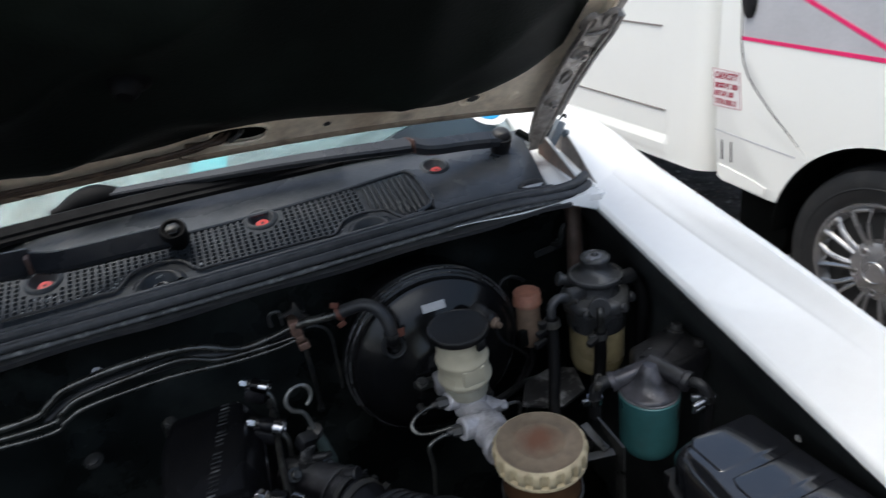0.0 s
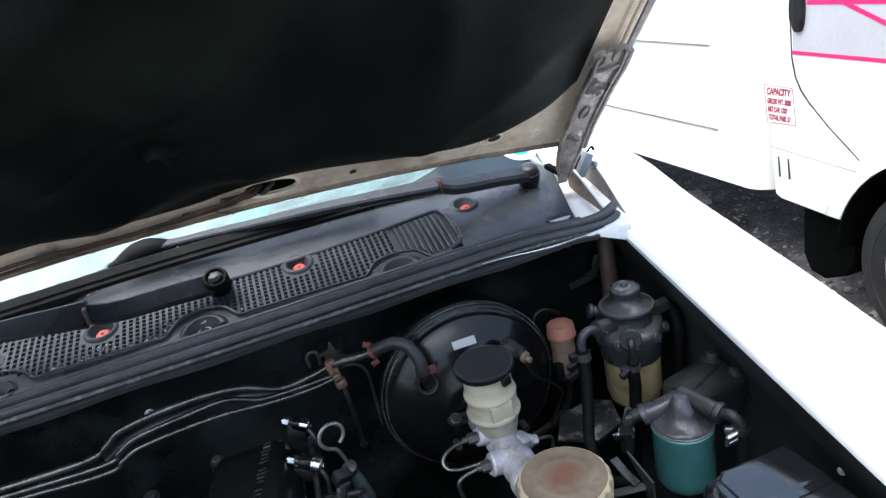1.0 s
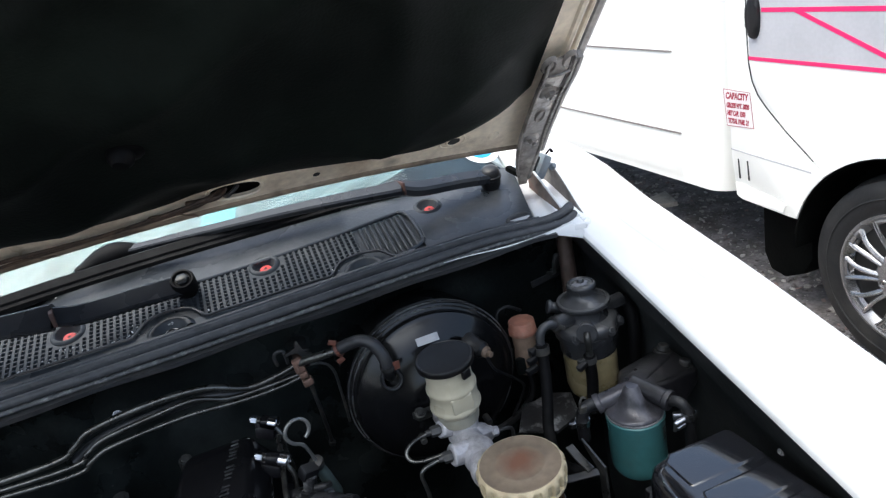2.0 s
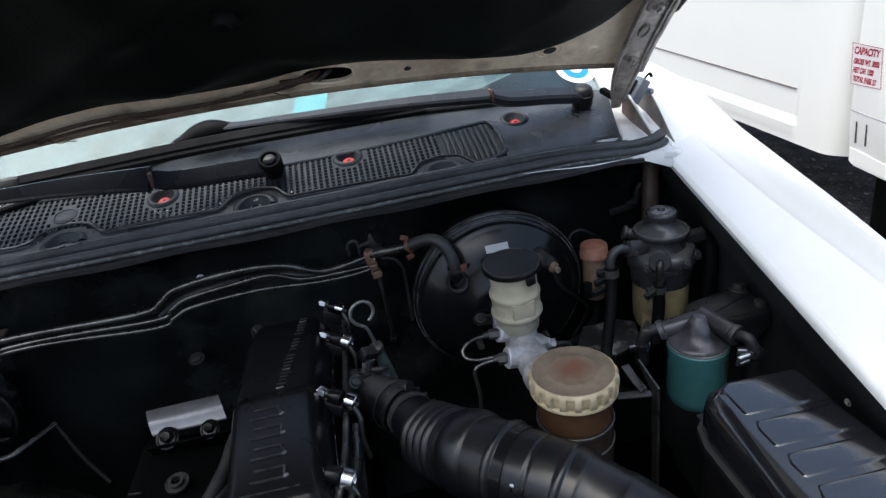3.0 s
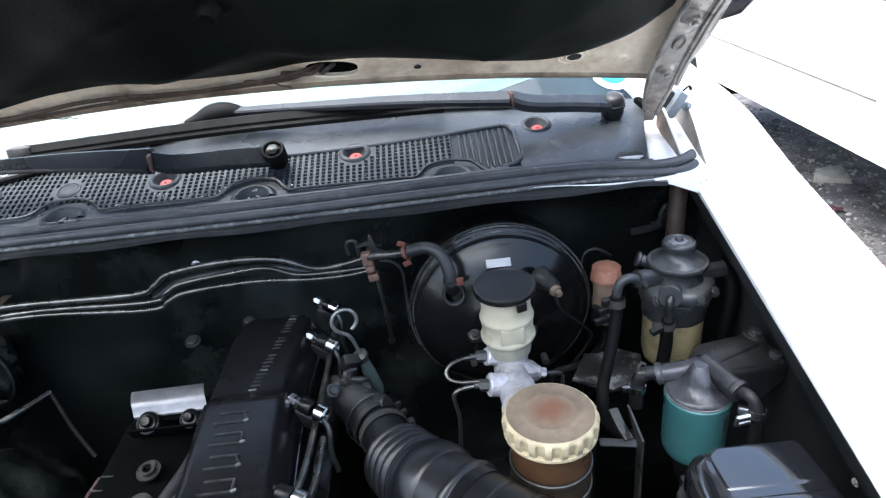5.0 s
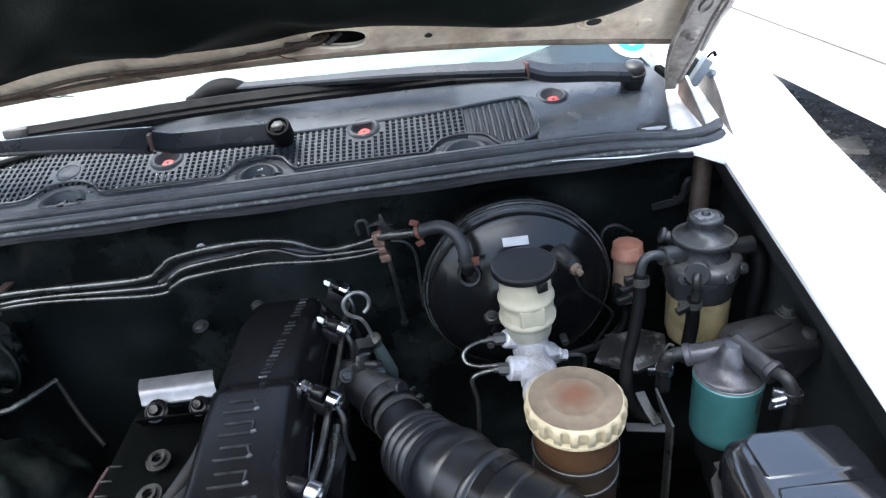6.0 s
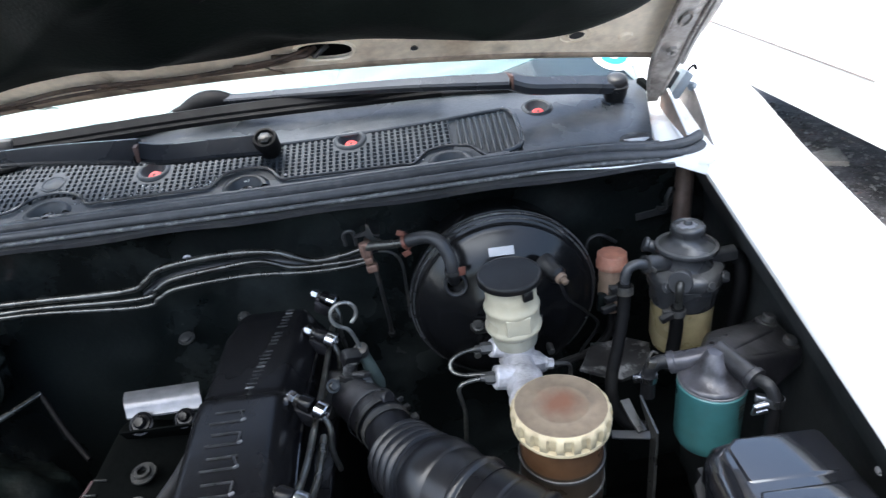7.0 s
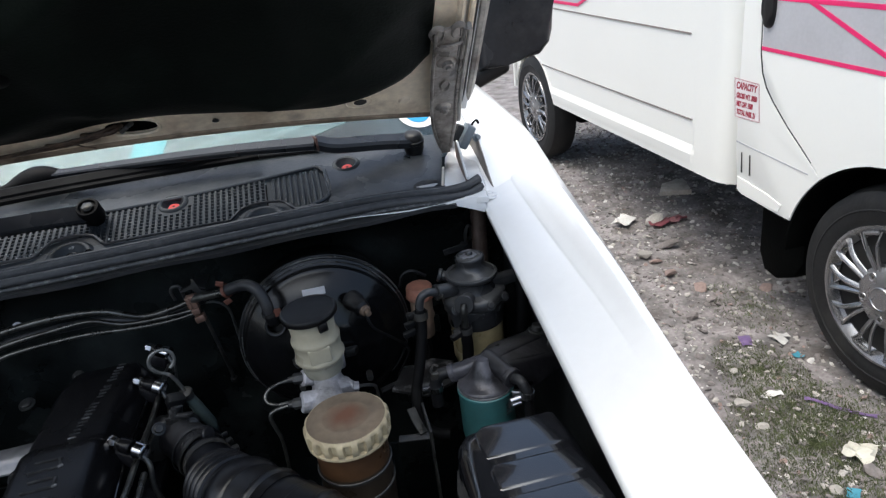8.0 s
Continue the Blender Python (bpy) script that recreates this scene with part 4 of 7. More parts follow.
part("rubber_bung", lathe([(0, 0.003), (0.008, 0.003), (0.010, 0.0)], 16, HM @ pose(0.470, (0.938 - 0.98) / math.cos(radians(HA)), 0.002, 180)), M_BEIGE, hood)
for s in (1, -1):
    for nm, off, w, r, m_ in (("side_fold", 0.0, 0.016, 0.008, M_GRIME), ("hem_gap", 0.0125, 0.010, 0.0030, M_SEAM), ("side_hem", 0.019, 0.007, 0.0045, M_BEIGE), ("side_rail", 0.037, 0.003, 0.006, M_BEIGE)):
        part(nm, tube([hood_pt(CX + s * (0.635 - off - 0.04 * k), hood_rear(CX + s * 0.6) - 0.012 - off * 0.4 - 0.62 * k, w) for k in (0, 0.05, 0.3, 0.7, 1.0)], lambda q, r=r: r * min(1, 0.45 + q * 12), 8, 5), m_, hood, "grimy pale folded side edge" if nm == "side_fold" else "")

# padded liner: outline follows the panel's swages, the cloth sags in folds
liner_edge = [(-0.60, 0.925), (-0.50, 0.930), (-0.378, 0.914), (-0.29, 0.893), (-0.211, 0.884), (-0.14, 0.889), (-0.076, 0.890), (-0.01, 0.888), (0.03, 0.880), (0.066, 0.879),
              (0.10, 0.880), (0.136, 0.883), (0.206, 0.896), (0.28, 0.911), (0.354, 0.920), (0.40, 0.914), (0.426, 0.906), (0.470, 0.884), (0.490, 0.865), (0.500, 0.83)]


def liner_rear(x):
    return sum(liner_knot(x + 0.009 * k) for k in range(-2, 3)) / 5


def liner_knot(x):
    for (a, ya), (b, yb) in zip(liner_edge, liner_edge[1:]):
        if a <= x <= b:
            return ya + (yb - ya) * (x - a) / (b - a)
    return liner_edge[-1][1] if x > 0 else liner_edge[0][1]


def liner_fn(u, v):
    x = -0.60 + 1.10 * u
    y1 = liner_rear(x)
    y = y1 + (0.31 - y1) * v
    if u > 0.97:
        x -= 0.012 * v
    edge = min(1, 9 * u, 9 * (1 - u), 14 * v, 9 * (1 - v))
    fan = math.atan2(0.98 - y, x + 0.66)
    far = math.hypot(0.98 - y, x + 0.66)
    crease = math.sin(fan * 17 + 2.5 * noise.noise(Vector((x * 3, y * 3, 9.0))))
    fold = 0.026 * min(1, far * 1.6) * (1 - abs(crease) ** 0.7) * (0.4 + noise.noise(Vector((fan * 3, 1.0, 3.0)))) + 0.005 * math.sin(9 * x + 14 * y + 3 * math.sin(5 * y)) + 0.005 * math.sin(31 * x - 9 * y + 4 * noise.noise(Vector((x * 5, y * 5, 7.0)))) + 0.016 * noise.noise(Vector((x * 4, y * 5, 2.0))) + 0.006 * noise.noise(Vector((x * 13, y * 11, 5.0)))
    return hood_pt(x, y, -0.003 - edge * max(0.003, 0.016 + fold))


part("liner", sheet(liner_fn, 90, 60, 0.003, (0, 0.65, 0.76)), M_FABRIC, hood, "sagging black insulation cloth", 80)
part("liner_fastener", lathe([(0, 0.020), (0.008, 0.020), (0.013, 0.014), (0.014, 0.006), (0.022, 0.002), (0.026, -0.006)], 24, HM @ pose(-0.016, (0.760 - 0.98) / math.cos(radians(HA)), -0.020, 180, 12)), M_BLADE, hood, "dark rubber liner fastener")
for dy, dw, r in ((-0.008, -0.005, 0.0027), (-0.001, -0.004, 0.0021)):
    part("washer_line", tube([hood_pt(-0.50, 0.936 + dy, dw), hood_pt(-0.36, 0.932 + dy, dw - 0.002), hood_pt(-0.24, 0.916 + dy * 1.6, dw - 0.004), hood_pt(-0.10, 0.910 + dy * 0.4, dw - 0.003), hood_pt(0.0, 0.904 + dy, dw - 0.004), hood_pt(0.035, 0.897 + dy, dw - 0.004), hood_pt(0.058, 0.896, 0.004)], r, 8, 6), M_LINE, hood, "thin dirty brown washer line")
part("line_sleeve", tube([hood_pt(0.012, 0.896, -0.004), hood_pt(0.032, 0.892, -0.008), hood_pt(0.052, 0.893, -0.007), hood_pt(0.064, 0.898, 0.006)], lambda q: 0.0042 - 0.001 * q, 10, 5), M_LINE, hood, "browned cloth sleeve entering the panel hole")
part("line_loop", tube([hood_pt(0.060, 0.908, 0.004), hood_pt(0.064, 0.897, -0.006), hood_pt(0.073, 0.889, -0.007), hood_pt(0.080, 0.893, 0.002)], 0.0030, 8, 5), M_PIN, hood)
for x, y in ((-0.335, 0.931), (-0.028, 0.908), (-0.21, 0.914)):
    part("loose_end", tube([hood_pt(x + 0.02, y - 0.002, -0.004), hood_pt(x + 0.035, y + 0.004, -0.008), hood_pt(x + 0.044, y + 0.010 + 0.02 * x, -0.007), hood_pt(x + 0.047 - 0.03 * x, y + 0.014 + 0.03 * x, -0.009)], 0.0010, 6, 4), M_LINE, hood)
    part("line_clip", tube([hood_pt(x - 0.011, y + 0.004, 0.001), hood_pt(x - 0.009, y - 0.007, -0.006), hood_pt(x + 0.004, y - 0.009, -0.008), hood_pt(x + 0.012, y - 0.001, -0.006), hood_pt(x + 0.013, y + 0.005, 0.001)], 0.0024, 6, 4), M_LINE, hood)
for x, y, r, a in ((-0.20, 0.918, 0.018, 0.8), (-0.15, 0.926, 0.016, 0.8), (-0.08, 0.926, 0.014, 0.75), (-0.33, 0.935, 0.022, 0.75), (-0.44, 0.945, 0.02, 0.7), (0.02, 0.915, 0.014, 0.7), (0.13, 0.931, 0.010, 0.5), (0.30, 0.935, 0.012, 0.45)):
    add_stain(M_BEIGE, hood_pt(x, y, 0.002), r, (0.11, 0.075, 0.05), a)


# hinge: a pressed steel arm with turned-down edges, running up under the hood's side
HINGE = [Vector(p) for p in ((0.5315, 0.994, 1.066), (0.5235, 0.955, 1.110), (0.516, 0.900, 1.164), (0.5115, 0.852, 1.206), (0.508, 0.807, 1.243), (0.506, 0.772, 1.270), (0.505, 0.752, 1.290))]
HN = Vector((0, 0.65, 0.76))


def hinge_width(q):
    return 0.015 + 0.026 * ease(q / 0.30) ** 0.8


def hinge_line(side, drop, lo=0.0, hi=1.0):
    """Points along the arm, side from -1 to 1 across its width, drop metres below its face."""
    line = spline(HINGE, 6)
    n = len(line) - 1
    return [line[i] + Vector((side * hinge_width(i / n) / 2, 0, 0)) - HN * drop for i in range(n + 1) if lo <= i / n <= hi]


hinge = part("hinge_arm", beam(HINGE, hinge_width, 0.0035, 8), M_HINGE, hood, "stained grey steel hinge arm", 25)
for side, r in ((1, 0.0034), (-1, 0.0026)):
    part("arm_edge", tube(hinge_line(side * 0.93, 0.0030, 0.03), r, 8, 1), M_HINGE, hinge)
part("arm_flange", beam(hinge_line(1.22, 0.001, 0.25), 0.006, 0.013, 1), M_GRIME, hinge, "grimy turned-down flange")
part("arm_groove", tube(hinge_line(0.66, 0.0012, 0.45), 0.0014, 6, 1), M_SEAM, hinge)
for c, r in ((HINGE[2], 0.0075), (HINGE[4], 0.0085)):
    boss = part("bolt_boss", lathe([(0.0, 0.004), (r * 1.35, 0.0035), (r * 1.75, 0.001), (r * 1.9, -0.002)], 18, along(c - HN * 0.001, c - HN)), M_HINGE, hinge)
    part("bolt", add(hexnut(c - HN * 0.004, c - HN * 0.0105, r), rod(c - HN * 0.0105, c - HN * 0.014, r * 0.45, 10)), M_HINGE, boss, "stained hexagon bolt")
part("arm_dimple", lathe([(0.0, -0.002), (0.005, -0.001), (0.009, 0.0035), (0.0105, 0.001)], 16, along(HINGE[3] - HN * 0.001, HINGE[3] - HN) @ Matrix.Diagonal((0.75, 1.5, 1, 1))), M_HINGE, hinge)
part("arm_crease", tube([HINGE[5] + Vector((-0.020, 0.004, 0.001)) - HN * 0.002, HINGE[5] - HN * 0.0045, HINGE[5] + Vector((0.022, -0.004, 0.003)) - HN * 0.002], 0.0022, 8, 4), M_HINGE, hinge)
for q, k in ((-0.017, 5.4), (0.010, 5.5)):
    c = HINGE[5] + (HINGE[6] - HINGE[5]) * (k - 5) + Vector((q, -0.006, 0.006))
    part("pad_dent", lathe([(0.0, -0.001), (0.006, 0.0), (0.0080, 0.0035), (0.0095, 0.002), (0.011, -0.002)], 14, along(c - HN * 0.001, c - HN) @ Matrix.Diagonal((1.0, 1.5, 1, 1))), M_HINGE, hinge)
foot = part("hinge_foot", box((0.017, 0.022, 0.042), pose(0.567, 0.986, 1.089, 8, 30, 8), 0.0035), M_FOOT, hood, "blue-grey steel hinge block")
# solid dark box fills the gap here as its shade
part("foot_shade_block", box((0.020, 0.012, 0.030), pose(0.556, 0.990, 1.095, 8, 30, 8), 0.003), M_SEAM, foot, "dark block for the shaded gap beside the hinge block")
part("pivot_bolt", screw_head((0.585, 0.985, 1.083), (0.3, -1, 0.4), 0.0048, 0.008), M_FOOT, foot)
part("pivot_pin", rod((0.535, 0.992, 1.088), (0.560, 0.990, 1.092), 0.006), M_PIN, foot)
part("prop_tab", tube([(0.578, 0.992, 1.100), (0.584, 0.990, 1.109), (0.590, 0.990, 1.112), (0.593, 0.991, 1.106)], 0.0028, 8, 5, flat=0.6), M_BLADE, foot)
# solid dark block drawn in place of the notch's shade
part("notch_shade_block", box((0.012, 0.044, 0.010), pose(0.532, 1.020, 1.082, 12, 0, 12), 0.003), M_DARK, cowl, "dark block for the shaded notch at the end of the cover")
web = part("scuttle_web", plate([(0.872, 1.044), (1.02, 1.044), (1.02, 1.088), (0.985, 1.082), (0.872, 1.051)], -0.0015, 0.0015, pose(0.5455, 0.95, 0, 0, 0, -8) @ pose(0, -0.95, 0, 90, 0, 90), 0.0005), M_RUSTWEB, car, "rust-stained upright flange")
part("web_edge", tube([(0.5353, 0.872, 1.052), (0.5506, 0.985, 1.083), (0.5554, 1.02, 1.089)], 0.0022, 8, 3), M_WHITE, web)


def shoulder(u, v):
    """Raised wing edge beside the hinge, falling to the outer wing."""
    y = 0.862 + 0.20 * u
    x0 = 0.5790 + 0.075 * (y - 0.872)
    x = x0 + (rail_x(y) + 0.100 - x0) * v
    return Vector((x, y, fender_top(x, y) - 0.0015 + 0.038 * ease((y - 0.866) / 0.125) * (1 - v) ** 1.3))


part("wing_shoulder", sheet(shoulder, 24, 8, 0.002), M_WHITE, car, "white wing edge beside the hinge", 70)
part("drain_wall", sheet(lambda u, v: shoulder(u, 0.0) + Vector((-0.0012 - 0.004 * v, 0, -0.001 - max(0.002, shoulder(u, 0.0).z - 1.020) * v)), 24, 4, 0.0012, (1, 0, 0)), M_DRAIN, car, "grey upright wall of the drain channel")

# ==== brake booster, master cylinder, reservoirs ====
BC = Vector((0.272, 0.87, 0.842))
booster = thing("brake_booster", (0.272, 0.95, 0.71), "round gloss black brake booster bolted to the firewall", "brake booster")
R = 0.1355
bm_ = lathe([(0.10, -0.08), (0.122, -0.07), (R - 0.004, -0.02), (R, -0.008), (R, 0.004), (R - 0.006, 0.006), (R - 0.006, 0.010), (R - 0.002, 0.012), (R - 0.002, 0.018), (R - 0.010, 0.022),
             (0.1245, 0.027), (0.1235, 0.0300), (0.1215, 0.0310), (0.118, 0.034), (0.100, 0.050), (0.080, 0.060), (0.062, 0.063), (0.055, 0.070), (0.040, 0.074), (0, 0.074)], 64, Matrix.Translation(BC) @ pose(0, 0, 0, 90))
part("shell", bm_, M_BOOST, booster)
# thin bright rings paint the rim highlights onto the shell
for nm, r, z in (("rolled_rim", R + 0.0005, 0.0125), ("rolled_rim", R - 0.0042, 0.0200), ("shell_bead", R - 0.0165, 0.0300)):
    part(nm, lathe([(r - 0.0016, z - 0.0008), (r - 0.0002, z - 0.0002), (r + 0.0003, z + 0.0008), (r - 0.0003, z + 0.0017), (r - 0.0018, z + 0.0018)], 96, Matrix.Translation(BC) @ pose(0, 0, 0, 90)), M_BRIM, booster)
part("label", box((0.034, 0.0012, 0.012), pose(0.268, 0.815, 0.941, -38, 0, 0), 0.0003), M_LABEL, booster, "small pale paper label")
part("vacuum_port", tube([(0.200, 0.798, 0.929), (0.200, 0.799, 0.921), (0.2010, 0.804, 0.912), (0.2030, 0.820, 0.904)], 0.0080, 14, 6), M_RUBBER, booster)
part("vacuum_grommet", lathe([(0.0112, -0.004), (0.0112, 0.002), (0.0124, 0.0048), (0.0142, 0.0052), (0.0156, 0.003), (0.0162, -0.012)], 28, along((0.203, 0.808, 0.902), (0.203, 0.790, 0.908))), M_DUSTY, booster, "greyed rubber grommet")
part("stud", rod((0.325, 0.80, 0.79), (0.325, 0.782, 0.79), 0.005), M_PIN, booster)
part("stud", rod((0.222, 0.80, 0.80), (0.222, 0.782, 0.80), 0.005), M_PIN, booster)
part("switch", lathe([(0, 0.022), (0.009, 0.022), (0.0125, 0.018), (0.0128, 0.004), (0.0150, 0.001), (0.0150, -0.012)], 20, along((0.325, 0.787, 0.923), (0.337, 0.764, 0.917))), M_RUBBER, booster, "rubber-booted fluid switch")
part("switch_pin", add(rod((0.333, 0.771, 0.919), (0.3375, 0.763, 0.917), 0.0082), rod((0.337, 0.764, 0.917), (0.3405, 0.757, 0.915), 0.0045)), M_TANPLASTIC, booster, "tan plug")
part("switch_wire", tube([(0.336, 0.770, 0.908), (0.345, 0.765, 0.885), (0.372, 0.775, 0.855), (0.392, 0.790, 0.82), (0.37, 0.80, 0.77)], 0.0022, 6, 6), M_RUBBER, booster)

vac = thing("vacuum_hose", (0.10, 0.85, 0.90), "black rubber vacuum hose with tan spring clamps", "hose")
part("steel_end", tube([(0.086, 0.868, 0.944), (0.100, 0.860, 0.950), (0.120, 0.848, 0.955), (0.146, 0.833, 0.963)], 0.0062, 12, 6), M_PIPE, vac, "dull steel pipe end")
part("hose", tube([(0.140, 0.836, 0.961), (0.158, 0.829, 0.968), (0.174, 0.821, 0.972), (0.188, 0.812, 0.967), (0.196, 0.804, 0.954), (0.1995, 0.799, 0.940), (0.200, 0.798, 0.927)], 0.0088, 16, 8), M_DUSTY, vac, "ribbed black rubber hose")
c1 = Vector((0.142, 0.835, 0.962))
spring = part("clamp", lathe([(0.0095, 0), (0.0108, 0), (0.0108, 0.005), (0.0095, 0.005)], 20, along(c1, c1 + Vector((0.018, -0.007, 0.007)))), M_CLIPRED, vac, "rust-red spring clamp")
for q, e in ((0.0155, 22), (-0.0150, -24)):
    part("clamp_ear", box((0.011, 0.0025, 0.008), Matrix.Translation(c1 + Vector((-0.004 if q > 0 else 0.001, -0.004, q))) @ pose(0, 0, 0, 0, e, 0), 0.0008), M_CLIPRED, spring)
spring = part("clamp", lathe([(0.0095, -0.003), (0.0108, -0.003), (0.0108, 0.003), (0.0095, 0.003)], 20, along((0.200, 0.798, 0.930), (0.200, 0.797, 0.942))), M_PIN, vac, "dark spring clamp")
part("clamp_ear", box((0.010, 0.0025, 0.0125), pose(0.2120, 0.793, 0.931, 0, 4, 10), 0.0008), M_CLIPRED, spring, "rust-red clamp ear")

res = thing("brake_fluid_reservoir", (0.267, 0.70, 0.855), "milky plastic brake fluid reservoir with a black screw cap", "fluid reservoir")
rm = pose(0.264, 0.708, 0.872, 2, -2, 0) @ pose(0, 0, -0.867)
part("bottle", lathe([(0, 0.866), (0.022, 0.866), (0.0262, 0.8685), (0.0275, 0.8745), (0.0278, 0.8845), (0.0300, 0.8880), (0.0332, 0.8915), (0.0342, 0.8940), (0.0342, 0.8965), (0.0330, 0.8985), (0.0320, 0.9005), (0.0317, 0.9130), (0.0320, 0.9190), (0.0334, 0.9215), (0.0336, 0.9240), (0.0326, 0.9265), (0.0308, 0.9300), (0.0302, 0.9380), (0.0310, 0.9590), (0, 0.9590)], 48, rm), M_RES, res)
part("fluid_band", lathe([(0.0230, 0.8668), (0.0266, 0.8690), (0.0280, 0.8748), (0.0283, 0.8850)], 48, rm), M_FLUID, res, "grey-green fluid showing through")
part("cap", lathe([(0.031, 0.9580), (0.0366, 0.9582), (0.0376, 0.9592), (0.0380, 0.9630), (0.0377, 0.9655), (0.0366, 0.9672), (0.0350, 0.9676), (0.0340, 0.9664), (0, 0.9664)], 96, rm, lambda a, k: 1 - (0.014 if 2 <= k <= 4 and math.cos(14 * a) > 0.97 else 0)), M_BLACK, res, "black ribbed screw cap")
part("cap_top", lathe([(0.0, 0.9676), (0.030, 0.9673), (0.0345, 0.9667), (0.0350, 0.9650)], 48, rm), M_CAPBLACK, res, "matt black cap face")
part("cap_tab", box((0.013, 0.006, 0.013), rm @ pose(0.015, -0.0315, 0.9525, 0, 0, 20), 0.002), M_BLACK, res)
part("level_window", box((0.030, 0.006, 0.024), rm @ pose(0.002, -0.0295, 0.9100, 0, 0, 2), 0.0025, 3), M_RES, res)

mc = thing("master_cylinder", (0.265, 0.72, 0.80), "cast aluminium brake master cylinder with two steel pipes", "master cylinder")
body = rod((0.268, 0.795, 0.838), (0.262, 0.606, 0.862), 0.0185, 28)
add(body, lathe([(0.0240, 0.0), (0.0235, 0.006), (0.0205, 0.010), (0.0195, 0.024), (0.0215, 0.030), (0, 0.031)], 28, pose(0.266, 0.702, 0.848)), box((0.05, 0.018, 0.034), pose(0.268, 0.782, 0.840), 0.005),
    lathe([(0.0, 0.0), (0.0215, 0.0), (0.0230, 0.003), (0.0230, 0.012), (0.0205, 0.015), (0.0200, 0.030), (0.0222, 0.034), (0.0222, 0.052), (0.0190, 0.056), (0.0, 0.056)], 28, along((0.262, 0.600, 0.862), (0.264, 0.656, 0.857))),
    rod((0.266, 0.712, 0.858), (0.232, 0.701, 0.8715), 0.0115, 18), rod((0.262, 0.652, 0.862), (0.229, 0.648, 0.869), 0.0142, 20), rod((0.268, 0.690, 0.852), (0.299, 0.686, 0.849), 0.0085, 14), box((0.030, 0.028, 0.018), pose(0.284, 0.688, 0.852, 10, 20, 30), 0.006),
    hexnut((0.297, 0.686, 0.849), (0.306, 0.685, 0.848), 0.0068))
part("casting", body, M_ALU, mc, "rough bare aluminium casting")
for a, b in (((0.234, 0.702, 0.8712), (0.220, 0.702, 0.8722)), ((0.231, 0.648, 0.8688), (0.219, 0.650, 0.8682))):
    part("pipe_nut", add(hexnut(a, b, 0.0075), rod(a, Vector(a) + (Vector(b) - Vector(a)) * 1.5, 0.0042, 10)), M_PIN, mc, "dull steel pipe nut")
part("brake_pipe", tube([(0.222, 0.702, 0.872), (0.204, 0.700, 0.872), (0.189, 0.695, 0.870), (0.181, 0.690, 0.863), (0.184, 0.682, 0.857), (0.196, 0.676, 0.855), (0.215, 0.670, 0.858), (0.240, 0.664, 0.862)], 0.0026, 10, 6), M_PIPE, mc)
part("brake_pipe", tube([(0.222, 0.650, 0.868), (0.205, 0.650, 0.867), (0.192, 0.648, 0.865), (0.187, 0.648, 0.857), (0.189, 0.651, 0.839), (0.192, 0.66, 0.81), (0.190, 0.668, 0.76), (0.186, 0.67, 0.70)], 0.0026, 10, 6), M_PIPE, mc)
part("return_pipe", tube([(0.304, 0.685, 0.848), (0.318, 0.686, 0.846), (0.328, 0.692, 0.836), (0.330, 0.70, 0.81)], 0.0024, 8, 5), M_PIN, mc)
part("flange_wing", add(plate([(0.222, 0.780), (0.310, 0.780), (0.316, 0.792), (0.216, 0.792)], 0.838, 0.850, None, 0.003), screw_head((0.226, 0.782, 0.850), (0, -0.6, 0.8), 0.0055, 0.006)), M_NUT, mc, "greasy mounting flange")

ps = thing("power_steering_reservoir", (0.283, 0.56, 0.70), "oil-filled reservoir with a big scalloped cream cap", "fluid reservoir")
pm = pose(0.284, 0.556, 0.001) @ Matrix.Diagonal((0.97, 0.97, 1, 1))


def scallop(a, k):
    pocket = ease((math.cos(19 * a) + 0.30) / 0.35)
    return 1 - (0.085 * pocket if 4 <= k <= 7 else 0.040 * pocket if k == 8 else 0.018 * pocket if k == 9 else 0)


part("cap", lathe([(0.040, 0.874), (0.0490, 0.874), (0.0512, 0.8755), (0.0512, 0.8785), (0.0505, 0.8795), (0.0515, 0.8805), (0.0525, 0.888), (0.0524, 0.8925), (0.0520, 0.8945), (0.0508, 0.8968), (0.0486, 0.8988), (0.0455, 0.8992)], 190, pm, scallop), M_CREAM, ps, "aged cream screw cap with moulded pockets")
part("cap_disc", lathe([(0.0480, 0.8982), (0.0472, 0.8996), (0.0440, 0.8990), (0.030, 0.8992), (0.0285, 0.8997), (0.0270, 0.8992), (0.0, 0.8994)], 72, pm), M_CAPTOP, ps, "stained flat top")
part("neck", lathe([(0.0445, 0.879), (0.044, 0.845), (0.0435, 0.838)], 48, pm), M_OIL, ps, "brown oil-stained neck")
part("bottle", lathe([(0.0435, 0.840), (0.0445, 0.834), (0.045, 0.80), (0.043, 0.74), (0.036, 0.70), (0, 0.69)], 48, pm), M_OILLOW, ps)
for z in (0.835, 0.806):
    part("band", lathe([(0.0450, z - 0.0022), (0.0464, z - 0.0015), (0.0464, z + 0.0015), (0.0450, z + 0.0022)], 48, pm), M_PIN, ps, "dull steel retaining band")
part("bracket", box((0.012, 0.004, 0.09), pose(0.333, 0.575, 0.785), 0.0015), M_BAY, ps)

cl = thing("clutch_fluid_reservoir", (0.432, 0.872, 0.80), "small tan reservoir with a faded pink screw cap", "fluid reservoir")
cm = pose(0.431, 0.856, 0.005) @ Matrix.Diagonal((0.9, 0.9, 1, 1))
